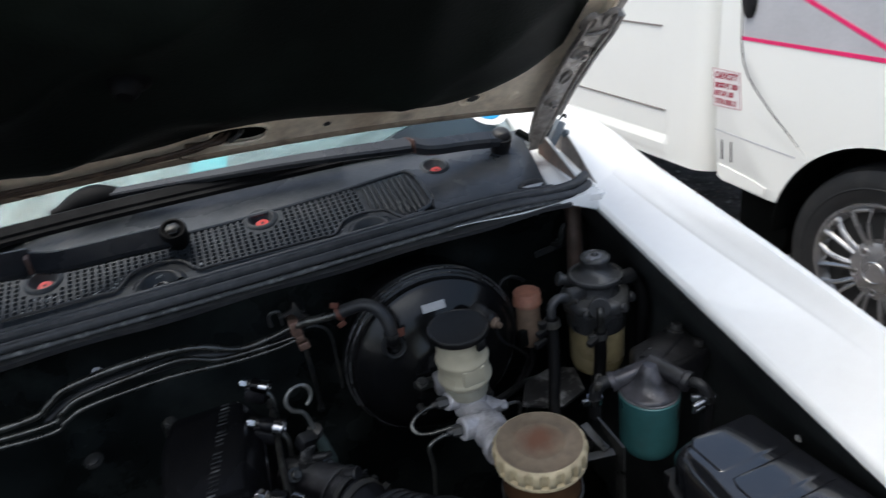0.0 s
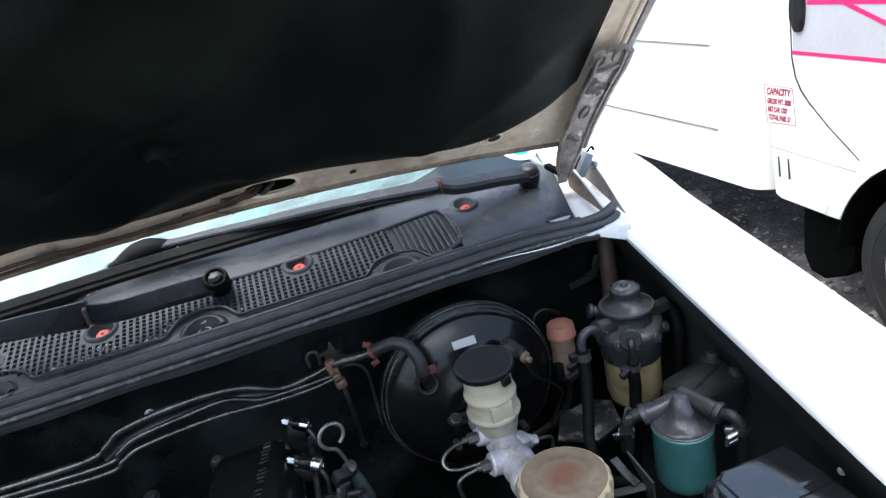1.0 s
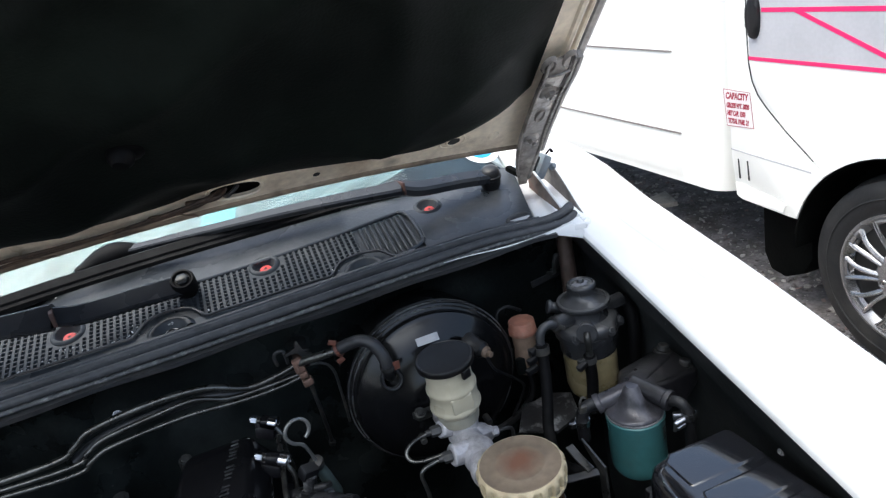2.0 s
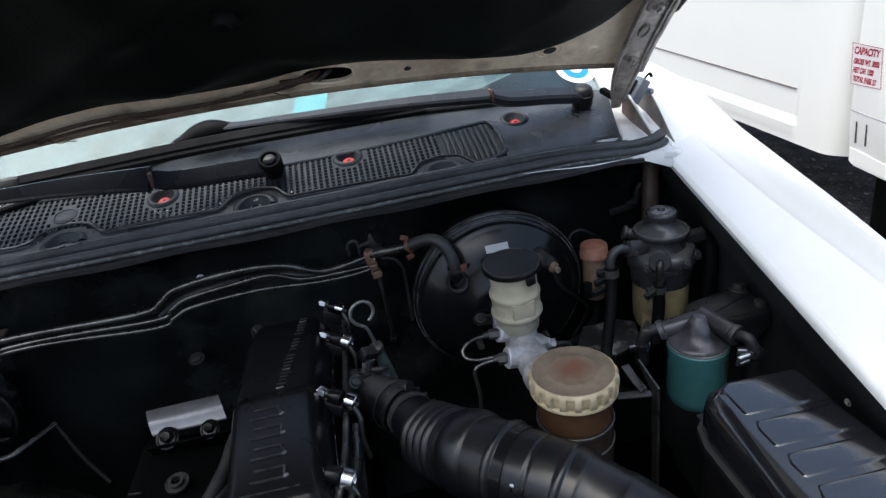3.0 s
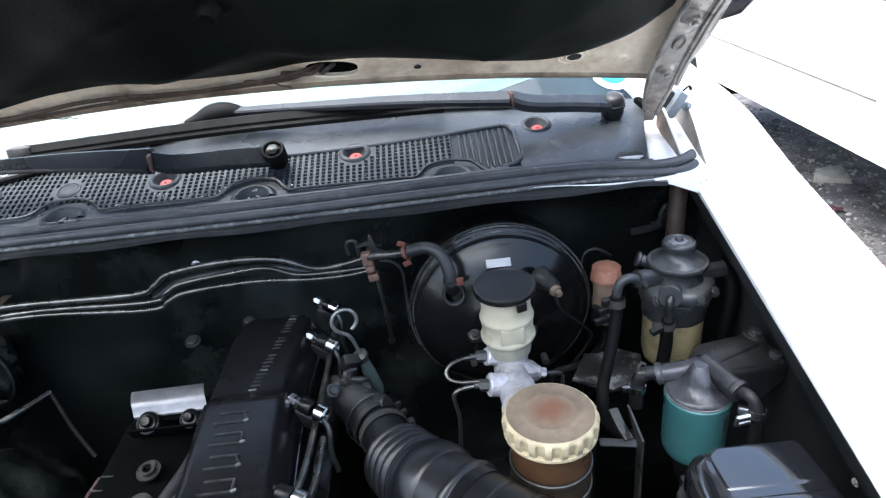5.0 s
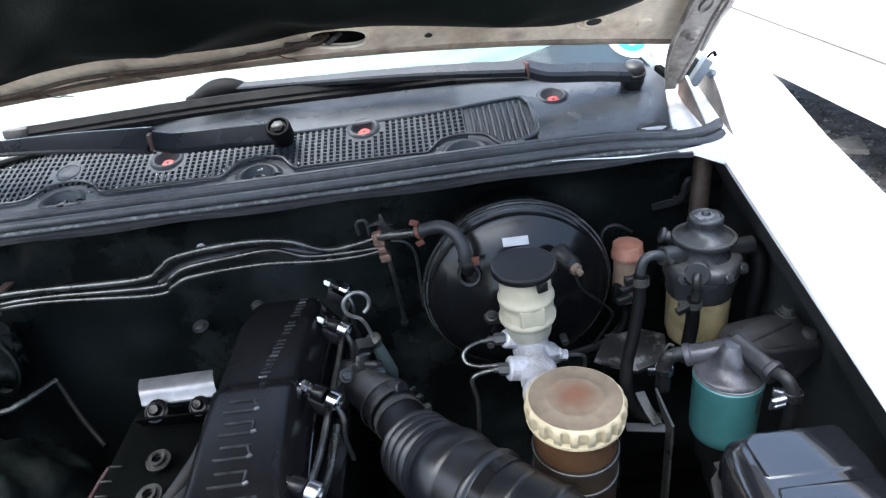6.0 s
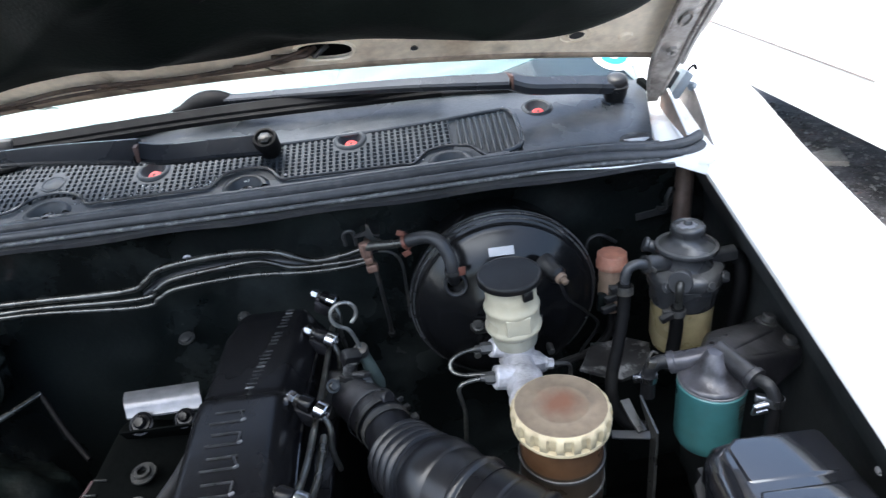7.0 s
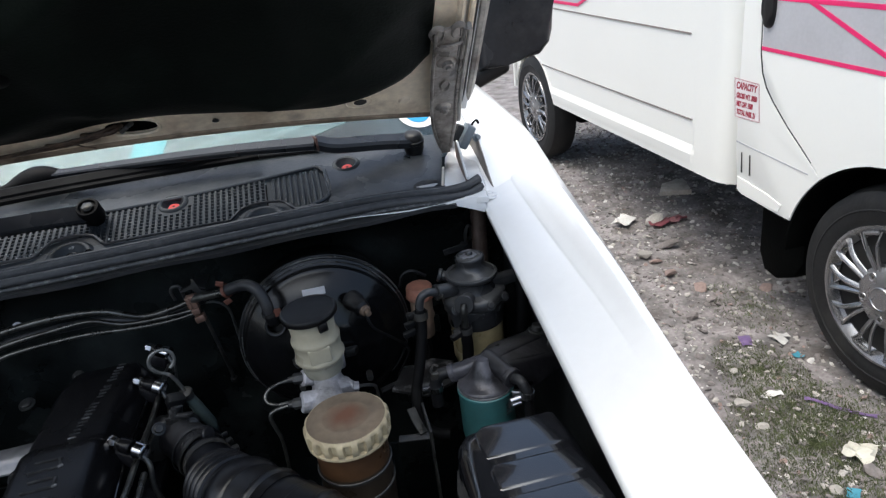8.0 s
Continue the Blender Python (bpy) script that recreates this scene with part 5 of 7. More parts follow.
part("cap", lathe([(0.022, 0.868), (0.0255, 0.868), (0.0262, 0.871), (0.0262, 0.874), (0.0245, 0.876), (0.0245, 0.886), (0.0225, 0.889), (0.0, 0.8895)], 10, cm), M_PINK, cl, "faded pink cap")
part("bottle", lathe([(0.021, 0.869), (0.0205, 0.84), (0.022, 0.835), (0.022, 0.805), (0.017, 0.795), (0, 0.793)], 32, cm), M_TANPLASTIC, cl)
part("bracket", box((0.05, 0.010, 0.030), pose(0.431, 0.846, 0.822, 0, 0, 8), 0.003), M_BAY, cl)
part("hose", tube([(0.432, 0.858, 0.797), (0.430, 0.855, 0.76), (0.40, 0.85, 0.73), (0.34, 0.84, 0.72)], 0.006, 8, 5), M_RUBBER, cl)
part("wire", tube([(0.405, 0.90, 0.875), (0.412, 0.905, 0.893), (0.430, 0.905, 0.898), (0.452, 0.902, 0.885)], 0.003, 8, 5), M_RUBBER, cl)

# ==== fuel filters ====
sep = thing("fuel_water_separator", (0.50, 0.775, 0.80), "black fuel primer pump over a yellowed clear bowl", "fuel filter")
sm = pose(0.502, 0.776, 0)
part("primer_button", lathe([(0.030, 0.930), (0.0375, 0.9325), (0.0393, 0.935), (0.0396, 0.9375), (0.0388, 0.9395), (0.0365, 0.9405), (0.0345, 0.9400), (0.0330, 0.9412), (0.0275, 0.9445), (0.0232, 0.9490), (0.0212, 0.9530), (0.0208, 0.9560), (0.0216, 0.9590), (0.0219, 0.9625), (0.0215, 0.9650), (0.0195, 0.9672), (0.0178, 0.9676), (0.0165, 0.9660), (0, 0.9658)], 56, sm), M_PLAST, sep, "grey-black rubber primer button")
insert = part("button_insert", add(box((0.024, 0.013, 0.004), pose(0.500, 0.7755, 0.9655, 0, 0, 14), 0.0012), box((0.010, 0.020, 0.0036), pose(0.501, 0.776, 0.9655, 0, 0, 14), 0.0012)), M_ZINC, sep, "worn bare metal insert")
part("button_bolt", lathe([(0, 0.004), (0.0040, 0.0035), (0.0055, 0.0005), (0.0058, -0.002)], 18, pose(0.502, 0.777, 0.9682)), M_PLAST, insert)
head = lathe([(0.031, 0.936), (0.0312, 0.925), (0.0322, 0.9170), (0.0345, 0.9135), (0.0445, 0.9105), (0.0475, 0.9085), (0.0500, 0.9040), (0.0500, 0.8975), (0.0490, 0.8945), (0.0455, 0.8930), (0.040, 0.8930)], 56, sm, lambda a, k: 1 + (0.035 * math.cos(5 * a + 0.6) if 5 <= k <= 9 else 0))
add(head, rod((0.490, 0.774, 0.917), (0.442, 0.758, 0.9265), 0.0112, 20), rod((0.510, 0.777, 0.912), (0.570, 0.782, 0.914), 0.012, 20), rod((0.496, 0.762, 0.905), (0.476, 0.728, 0.914), 0.0115, 20), rod((0.490, 0.79, 0.920), (0.462, 0.803, 0.929), 0.0080, 16),
    rod((0.462, 0.803, 0.929), (0.456, 0.805, 0.931), 0.0105, 16), box((0.05, 0.04, 0.02), pose(0.530, 0.795, 0.905, 0, 0, 20), 0.006))
part("head", head, M_PLAST, sep, "black cast filter head")
part("spigot_ring", clamp((0.4430, 0.7583, 0.9263), (-0.96, -0.30, 0.16), 0.0112, 0.003, 20), M_PIN, sep, "rubbed grey spigot end")
part("boss_ring", lathe([(0.004, 0.003), (0.0140, 0.003), (0.0150, 0.0012), (0.0145, -0.002), (0.0115, -0.004)], 28, along((0.4755, 0.727, 0.914), (0.468, 0.713, 0.917))), M_PLAST, sep)
for p in ((0.515, 0.7285, 0.902), (0.541, 0.746, 0.902), (0.466, 0.742, 0.899)):
    part("head_bolt", screw_head(p, (0.1, -0.8, 0.5), 0.0052, 0.005), M_PLAST, sep)
part("lock_ring", lathe([(0.040, 0.860), (0.0418, 0.858), (0.0430, 0.861), (0.0426, 0.8795), (0.0432, 0.8825), (0.0468, 0.8845), (0.0472, 0.8915), (0.043, 0.8945)], 60, sm, lambda a, k: 1 + (0.012 * math.cos(20 * a) if 5 <= k <= 6 else 0)), M_PLAST, sep)
part("bowl", lathe([(0.0400, 0.864), (0.0405, 0.855), (0.0400, 0.800), (0.036, 0.786), (0, 0.782)], 48, sm), M_BOWL, sep, "yellowed clear bowl")
part("drain_pipe", tube([(0.4745, 0.725, 0.914), (0.4725, 0.721, 0.910), (0.4722, 0.720, 0.900), (0.4720, 0.721, 0.876)], 0.0052, 12, 5), M_NUT, sep, "dull steel drain pipe")
part("drain_hose", tube([(0.472, 0.721, 0.882), (0.472, 0.722, 0.866), (0.4725, 0.722, 0.845), (0.469, 0.720, 0.815), (0.465, 0.716, 0.79)], 0.0085, 14, 6), M_BLADE, sep, "black rubber drain hose")
drain_clip = part("hose_clip", clamp((0.472, 0.7215, 0.875), (0, 0, 1), 0.0088, 0.009, 20), M_PIN, sep)
part("clip_tab", box((0.017, 0.009, 0.008), pose(0.456, 0.716, 0.872, 0, -14, 15), 0.0015), M_BLACK, drain_clip)
part("inlet_elbow", tube([(0.443, 0.758, 0.9265), (0.430, 0.756, 0.930), (0.419, 0.754, 0.926), (0.4140, 0.752, 0.914), (0.4135, 0.750, 0.902)], 0.0064, 14, 6), M_PLAST, sep, "blackened steel elbow")
part("inlet_hose", tube([(0.4135, 0.750, 0.908), (0.4130, 0.748, 0.890), (0.409, 0.740, 0.868), (0.398, 0.722, 0.835), (0.384, 0.702, 0.799), (0.384, 0.688, 0.765), (0.398, 0.678, 0.744), (0.42, 0.67, 0.74)], 0.0082, 14, 7), M_BLADE, sep, "black rubber fuel hose")
inlet_clip = part("hose_clip", clamp((0.4132, 0.749, 0.900), (0.02, 0.1, 1), 0.0102, 0.011, 20), M_PIN, sep)
for z, w in ((0.902, 0.010), (0.889, 0.016), (0.874, 0.020)):
    part("clip_tab", box((w, 0.008, 0.009), pose(0.4035 - w / 2, 0.748, z, 0, -8, 12), 0.0015), M_BLACK, inlet_clip)
part("return_hose", tube([(0.568, 0.782, 0.914), (0.577, 0.776, 0.900), (0.573, 0.762, 0.87), (0.565, 0.755, 0.80)], 0.010, 12, 6), M_BLADE, sep)

ff = thing("fuel_filter", (0.475, 0.615, 0.75), "teal spin-on fuel filter under a black cast head", "fuel filter")
fm = pose(0.466, 0.608, 0) @ Matrix.Diagonal((0.875, 0.875, 1, 1))
part("canister", lathe([(0, 0.772), (0.030, 0.772), (0.0365, 0.774), (0.0400, 0.780), (0.0412, 0.788), (0.0415, 0.851), (0.0425, 0.853), (0.0425, 0.857), (0.040, 0.859), (0, 0.859)], 64, fm), M_TEAL, ff, "glossy teal canister")
part("gasket", lathe([(0.0385, 0.857), (0.0405, 0.859), (0.0405, 0.862), (0.038, 0.863)], 48, fm), M_RUBBER, ff)
part("seam_ring", lathe([(0.0400, 0.8585), (0.0418, 0.8592), (0.0418, 0.8608), (0.0400, 0.8614)], 64, fm), M_ZINC, ff, "bright rolled seam")
part("dome", lathe([(0.040, 0.861), (0.0412, 0.8625), (0.0400, 0.8650), (0.0370, 0.8665), (0.0300, 0.8700), (0.0230, 0.8770), (0.0170, 0.8860), (0.0120, 0.8940), (0.0085, 0.8980), (0, 0.8985)], 48, fm), M_DOME, ff, "grey dome of the filter head")
# one casting in two tones; the inlet arm's paler one paints its sheen
part("head_casting", add(rod((0.428, 0.633, 0.8705), (0.478, 0.616, 0.889), 0.0108, 24), lathe([(0, 0), (0.0125, 0), (0.0130, 0.001), (0.0130, 0.006), (0.0110, 0.008)], 24, along((0.4265, 0.6335, 0.870), (0.478, 0.616, 0.889)))), M_DOME, ff, "inlet arm with its sheen put into a paler colour")
part("head_casting", add(rod((0.474, 0.622, 0.891), (0.493, 0.571, 0.885), 0.0112, 24), lathe([(0, 0), (0.0128, 0), (0.0132, 0.001), (0.0132, 0.006), (0.0112, 0.008)], 24, along((0.4935, 0.5695, 0.885), (0.474, 0.622, 0.891)))), M_HEAD, ff, "dark outlet arm")
back = bmesh.new()
for c, r, up, down in (((0.478, 0.620, 0.884), 0.022, 0.003, 0.018), ((0.566, 0.682, 0.868), 0.017, 0.0, 0.020), ((0.576, 0.650, 0.857), 0.017, 0.0, 0.018), ((0.505, 0.664, 0.868), 0.022, 0.002, 0.016), ((0.530, 0.622, 0.856), 0.020, 0.0, 0.014)):
    for k in range(12):
        a = math.pi * k / 6
        for q, h in ((1.0, -down), (1.0, up - 0.004), (0.8, up)):
            back.verts.new((c[0] + r * q * math.cos(a), c[1] + r * q * math.sin(a), c[2] + h))
hull = bmesh.ops.convex_hull(back, input=back.verts[:])
bmesh.ops.delete(back, geom=list({v for v in hull["geom_interior"] if isinstance(v, bmesh.types.BMVert)}), context="VERTS")
for a, b, w in (((0.480, 0.626, 0.8855), (0.558, 0.675, 0.8680), 0.026), ((0.486, 0.616, 0.8815), (0.566, 0.646, 0.8580), 0.022)):
    add(back, beam([a, ((a[0] + b[0]) / 2, (a[1] + b[1]) / 2, (a[2] + b[2]) / 2 + 0.001), b], w, 0.011, 6))
part("head_block", back, M_HEAD, ff, "ribbed black cast mounting head", 60)
for p in ((0.566, 0.682, 0.871), (0.576, 0.650, 0.859)):
    c = Vector(p)
    boss = part("bolt_boss", lathe([(0.0165, -0.022), (0.0150, -0.004), (0.0135, 0.0), (0, 0.0005)], 20, pose(*c, 2, 14, 0)), M_HEAD, ff)
    part("head_bolt", screw_head(c, (0.2, 0, 1), 0.0078, 0.010), M_PIN, boss, "oily hexagon bolt")
part("mount_bracket", plate([(0.585, 0.640), (0.602, 0.652), (0.598, 0.700), (0.560, 0.715), (0.560, 0.660)], 0.838, 0.844, None, 0.002), M_SPECK, ff, "pale scuffed bracket edge")
part("elbow", tube([(0.430, 0.632, 0.871), (0.416, 0.634, 0.872), (0.406, 0.634, 0.864), (0.4045, 0.634, 0.850), (0.4045, 0.634, 0.825)], 0.0083, 12, 6), M_RUBBER, ff)
part("elbow_clamp", clamp((0.4045, 0.634, 0.852), (0, 0, 1), 0.0088, 0.008, 18), M_CHROME, ff, "bright hose clamp")
part("elbow_clip", add(tube([(0.406, 0.630, 0.872), (0.400, 0.626, 0.884), (0.404, 0.626, 0.894), (0.410, 0.628, 0.890)], 0.0016, 6, 4), box((0.010, 0.006, 0.012), pose(0.404, 0.627, 0.876, 10, 10, 0), 0.002)), M_PIN, ff)
part("outlet_hose", tube([(0.492, 0.573, 0.885), (0.498, 0.560, 0.888), (0.5025, 0.553, 0.880), (0.5045, 0.551, 0.866), (0.506, 0.552, 0.80)], 0.0068, 12, 6), M_RUBBER, ff)
part("outlet_clamp", clamp((0.5040, 0.551, 0.872), (0.05, 0.1, 1), 0.0085, 0.009, 18), M_CHROME, ff, "bright hose clamp")
part("clamp_screw", add(rod((0.494, 0.546, 0.873), (0.480, 0.545, 0.872), 0.0036), rod((0.494, 0.546, 0.866), (0.482, 0.545, 0.865), 0.0030), rod((0.481, 0.545, 0.8745), (0.479, 0.545, 0.863), 0.0022)), M_CHROME, ff)
for k in range(4):
    part("printed_bar", box((0.010, 0.0006, 0.0018), pose(0.466 + 0.0366 * math.sin(0.62), 0.608 - 0.0366 * math.cos(0.62), 0.843 - 0.0050 * k, 0, 0, 36)), M_PIN, ff)

fb = thing("bracket", (0.41, 0.60, 0.72), "bent black steel bracket with worn edges", "bracket")
part("upright", plate([(0.588, 0.869), (0.537, 0.863), (0.535, 0.68), (0.550, 0.68), (0.552, 0.848), (0.578, 0.860)], -0.0014, 0.0014, pose(0.378, 0, 0, 90, 0, 90), 0.0004), M_NUT, fb)
part("shelf", box((0.040, 0.012, 0.0022), pose(0.360, 0.562, 0.840, 0, 0, -12), 0.001), M_DUSTY, fb)
part("stay", beam([(0.364, 0.597, 0.857), (0.367, 0.578, 0.850), (0.372, 0.562, 0.843)], 0.011, 0.0028, 5), M_NUT, fb, "oily dark flange")

# ==== black box by the wing ====
bx = thing("relay_box", (0.47, 0.36, 0.70), "large black plastic box with a ribbed rounded lid", "plastic box")
lid = plate([(0.391, 0.30), (0.391, 0.452), (0.396, 0.476), (0.408, 0.492), (0.430, 0.499), (0.505, 0.504), (0.520, 0.499), (0.528, 0.486), (0.531, 0.30), (0.520, 0.20), (0.40, 0.20)][::-1], 0.846, 0.893, None, 0.020, 5)
for v in lid.verts:
    v.co.z -= 0.11 * (v.co.x - 0.413)
cover = part("lid", lid, M_LID, bx, "black lid with a soft sheen")
for y0, y1, lead in ((0.4365, 0.4915, 0.013), (0.3905, 0.4300, 0.006), (0.3510, 0.3840, 0.006), (0.2400, 0.3445, 0.006)):
    pan = plate([(0.416, y0 + 0.004), (0.421, y0), (0.514, y0 + 0.007), (0.519, y0 + 0.012), (0.517, y1 + 0.003), (0.511, y1 + 0.008), (0.416 + lead, y1), (0.4155, y1 - 0.012)], 0.888, 0.8945, None, 0.0045, 4)
    for v in pan.verts:
        v.co.z -= 0.11 * (v.co.x - 0.413) + 2.6 * max(0, 0.424 - v.co.x) ** 2 * 3
    part("lid_panel", pan, M_LID, cover)
part("lid_rim", plate([(0.386, 0.20), (0.386, 0.455), (0.394, 0.484), (0.410, 0.499), (0.432, 0.505), (0.507, 0.510), (0.527, 0.502), (0.536, 0.486), (0.538, 0.20)][::-1], 0.836, 0.846, None, 0.002), M_BLACK, bx)
part("case", plate([(0.394, 0.20), (0.394, 0.455), (0.402, 0.480), (0.432, 0.496), (0.507, 0.50), (0.526, 0.484), (0.530, 0.20)][::-1], 0.66, 0.836, None, 0.0), M_BLACK, bx)
part("latch", box((0.03, 0.012, 0.02), pose(0.420, 0.500, 0.834), 0.003), M_BLACK, bx)

# ==== engine ====
eng = thing("engine", (-0.06, 0.6, 0.40), "black diesel engine with a cast valve cover", "engine")
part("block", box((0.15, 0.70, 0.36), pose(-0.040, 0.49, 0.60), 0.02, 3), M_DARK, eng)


COVER = [(0.4680, 0.822, 0.004), (0.4685, 0.858, 0.003), (0.4700, 0.872, 0.002), (0.4740, 0.8815, 0.0), (0.4800, 0.8862, 0.0), (0.490, 0.8875, 0.0)] + [(0.50 + 0.014 * k, 0.8880, 0.0) for k in range(11)] + [(0.6480, 0.8878, 0.0), (0.6545, 0.8850, 0.0), (0.6610, 0.8810, 0.0)] + [(0.670 + 0.016 * k, 0.8805, 0.0) for k in range(11)] + [(0.838, 0.8780, 0.001), (0.844, 0.8690, 0.003), (0.8475, 0.850, 0.006), (0.848, 0.82, 0.007)]


def cover_ring(y, top, inset):
    """One cross-section of the valve cover at y, its flat at height top."""
    xl = -0.095 - 0.010 * ease((y - 0.47) / 0.19) + 0.012 * ease((y - 0.78) / 0.07) + inset
    xr = -0.011 - 0.006 * ease((y - 0.47) / 0.19) + 0.008 * ease((y - 0.68) / 0.16) - inset
    side = [(xl - 0.014, 0.790), (xl - 0.0085, min(top, 0.850)), (xl - 0.0040, top - 0.0100), (xl - 0.0005, top - 0.0040), (xl + 0.0040, top - 0.0010), (xl + 0.0090, top), (xr - 0.0060, top), (xr - 0.0010, top - 0.0010), (xr + 0.0040, top - 0.0050), (xr + 0.0170, top - 0.0280), (xr + 0.0245, min(top, 0.838)), (xr + 0.0270, 0.790)]
    return [Vector((x, y, z)) for x, z in side]


vc = part("valve_cover", loft([cover_ring(*c) for c in COVER]), M_GLOSS, eng, "semi-gloss black cast valve cover", 42)
# pale strip carries the bevel's sky highlight as well as wear
part("pale_edge", tube([(-0.090, 0.4705, 0.8765), (-0.050, 0.4700, 0.8775), (-0.018, 0.4705, 0.8765)], lambda q: 0.0012 + 0.0026 * math.sin(math.pi * q) ** 0.5, 8, 6, flat=0.8), M_PALE, vc, "pale edge strip for the bevel's highlight and wear")
part("cover_flange", box((0.150, 0.395, 0.014), pose(-0.042, 0.657, 0.787), 0.004), M_GLOSS, eng)
# polished tubes added along the cover's sides to draw highlight lines
for pts in (((-0.104, 0.49, 0.850), (-0.113, 0.65, 0.850), (-0.110, 0.80, 0.850)), ((0.010, 0.49, 0.846), (0.004, 0.65, 0.846), (0.010, 0.82, 0.846))):
    part("edge_glint_bead", tube(pts, 0.0024, 8, 4), M_RIM, vc)
# raised lettering that cannot be read, as bars
part("raised_bar", box((0.062, 0.0020, 0.002), pose(-0.055, 0.4905, 0.8878), 0.0008), M_FAINT, vc)
for i, y in enumerate((0.506, 0.540, 0.574, 0.608)):
    x = -0.056 - 0.003 * i
    part("raised_bar", add(box((0.036, 0.0022, 0.0028), pose(x, y, 0.8885), 0.0008), box((0.032, 0.0022, 0.0028), pose(x + 0.001, y + 0.016, 0.8885), 0.0008), box((0.0026, 0.016, 0.0028), pose(x + 0.016, y + 0.008, 0.8885, 0, 0, 24 * (i % 2)), 0.0008)), M_FAINT, vc)
    # edge highlight of the letter, with its wear, set as a pale dash
    part("raised_bar", box((0.0060, 0.0030, 0.0034), pose(x + 0.018, y + 0.001, 0.8886, 0, 0, 30), 0.001), M_PALE, vc, "small pale bar for a letter end's highlight and wear")
for i in range(22):
    if i in (10, 15):
        continue
    part("raised_bar", box((0.010 + 0.003 * (i % 3 == 1), 0.0024 + 0.0012 * (i % 4 == 2), 0.002), pose(-0.054 + 0.0013 * i, 0.672 + 0.0076 * i, 0.8808), 0.0007), M_PALE if i % 5 == 0 else M_FAINT, vc)
part("rear_lug", add(box((0.016, 0.020, 0.026), pose(-0.103, 0.862, 0.850, 0, 0, 20), 0.004), screw_head((-0.101, 0.860, 0.862), (0.2, -0.5, 0.8), 0.006, 0.006)), M_NUT, eng, "greasy cast lug")
for x, y in ((-0.082, 0.835), (-0.10, 0.66), (-0.10, 0.48), (0.022, 0.75)):
    part("cover_bolt", screw_head((x, y, 0.795 + (0.06 if y == 0.835 else 0)), (0, 0, 1), 0.006, 0.007), M_PIN, eng)


def injector_union(n, c):
    """A union from its small nut n to the bright collar c."""
    n, c = Vector(n), Vector(c)
    d = (c - n).normalized()
    th = thing("pipe_union", c - Vector((0, 0, 0.04)), "bright steel injector pipe union beside the valve cover", "pipe fitting", "injector unions")
    part("hex_nut", add(hexnut(n - d * 0.003, n + d * 0.006, 0.0068), rod(n - d * 0.006, n - d * 0.003, 0.0042, 10)), M_CHROME, th)
    part("neck", rod(n + d * 0.005, n + d * 0.013, 0.0052, 14), M_NUT, th)
    # dark colour paints what the bright barrel mirrors
    part("barrel", lathe([(0, 0), (0.0070, 0), (0.0094, 0.002), (0.0098, 0.006), (0.0098, 0.016), (0.0088, 0.0175), (0, 0.0175)], 22, along(n + d * 0.011, c)), M_GLOSS, th, "dark barrel, a dark reflection put into its colour")
    part("collar", lathe([(0, 0.004), (0.0060, 0.004), (0.0072, 0.0125), (0.0095, 0.0130), (0.0108, 0.0115), (0.0110, 0.0), (0.0098, -0.001), (0, -0.001)], 24, along(c - d * 0.009, c)), M_CHROME, th, "bright steel collar")
    part("saddle", add(box((0.030, 0.018, 0.020), Matrix.Translation(n + d * 0.016 - Vector((0.002, 0, 0.017))) @ pose(0, 0, 0, 0, 15, -25), 0.005), rod(n + d * 0.006 - Vector((0, 0, 0.004)), n + d * 0.010 - Vector((0, 0, 0.026)), 0.0065, 12)), M_HEAD, th)
    part("feed_pipe", tube([c - Vector((0.002, 0, 0.006)), c + Vector((0.004, -0.006, -0.020)), c + Vector((0.002, -0.012, -0.045)), c + Vector((0.006, -0.010, -0.08))], 0.0034, 10, 5), M_PIPE, th)
    return th


for n, c in (((0.000, 0.884, 0.872), (0.028, 0.869, 0.863)), ((0.001, 0.789, 0.873), (0.034, 0.771, 0.863)), ((-0.004, 0.656, 0.873), (0.033, 0.634, 0.863)), ((-0.012, 0.522, 0.873), (0.024, 0.507, 0.863))):
    injector_union(n, c)
fr = thing("fuel_return_pipe", (0.03, 0.65, 0.80), "thin steel fuel pipes running beside the valve cover", "pipe")
part("pipe", tube([(0.026, 0.860, 0.846), (0.026, 0.80, 0.850), (0.023, 0.72, 0.846), (0.021, 0.64, 0.850), (0.017, 0.57, 0.848), (0.010, 0.50, 0.858), (-0.006, 0.44, 0.850), (-0.025, 0.38, 0.83)], 0.0040, 8, 6), M_PIPE, fr)
part("pipe", tube([(0.030, 0.62, 0.840), (0.028, 0.56, 0.838), (0.022, 0.50, 0.850), (0.008, 0.43, 0.842), (-0.015, 0.37, 0.82)], 0.0042, 8, 6), M_PIPE, fr)

dip = thing("dipstick", (0.075, 0.775, 0.70), "steel oil dipstick with a curled pull loop", "dipstick")
loop = [(0.0615 + 0.0150 * math.cos(a), 0.720 + 0.004 * math.cos(a), 0.934 + 0.0160 * math.sin(a)) for a in [radians(-62 + 31 * i) for i in range(10)]]
loop += [(0.0540, 0.722, 0.916), (0.0620, 0.727, 0.908), (0.0670, 0.735, 0.890), (0.0720, 0.746, 0.858)]
part("pull_loop", tube(loop, 0.0024, 10, 4), M_WIRE, dip)
part("tube", lathe([(0, 0), (0.0068, 0), (0.0072, 0.004), (0.0085, 0.03), (0.0088, 0.075), (0, 0.11)], 18, along((0.0715, 0.745, 0.858), (0.086, 0.775, 0.770))), M_GREENGREY, dip, "grey-green dipstick tube")
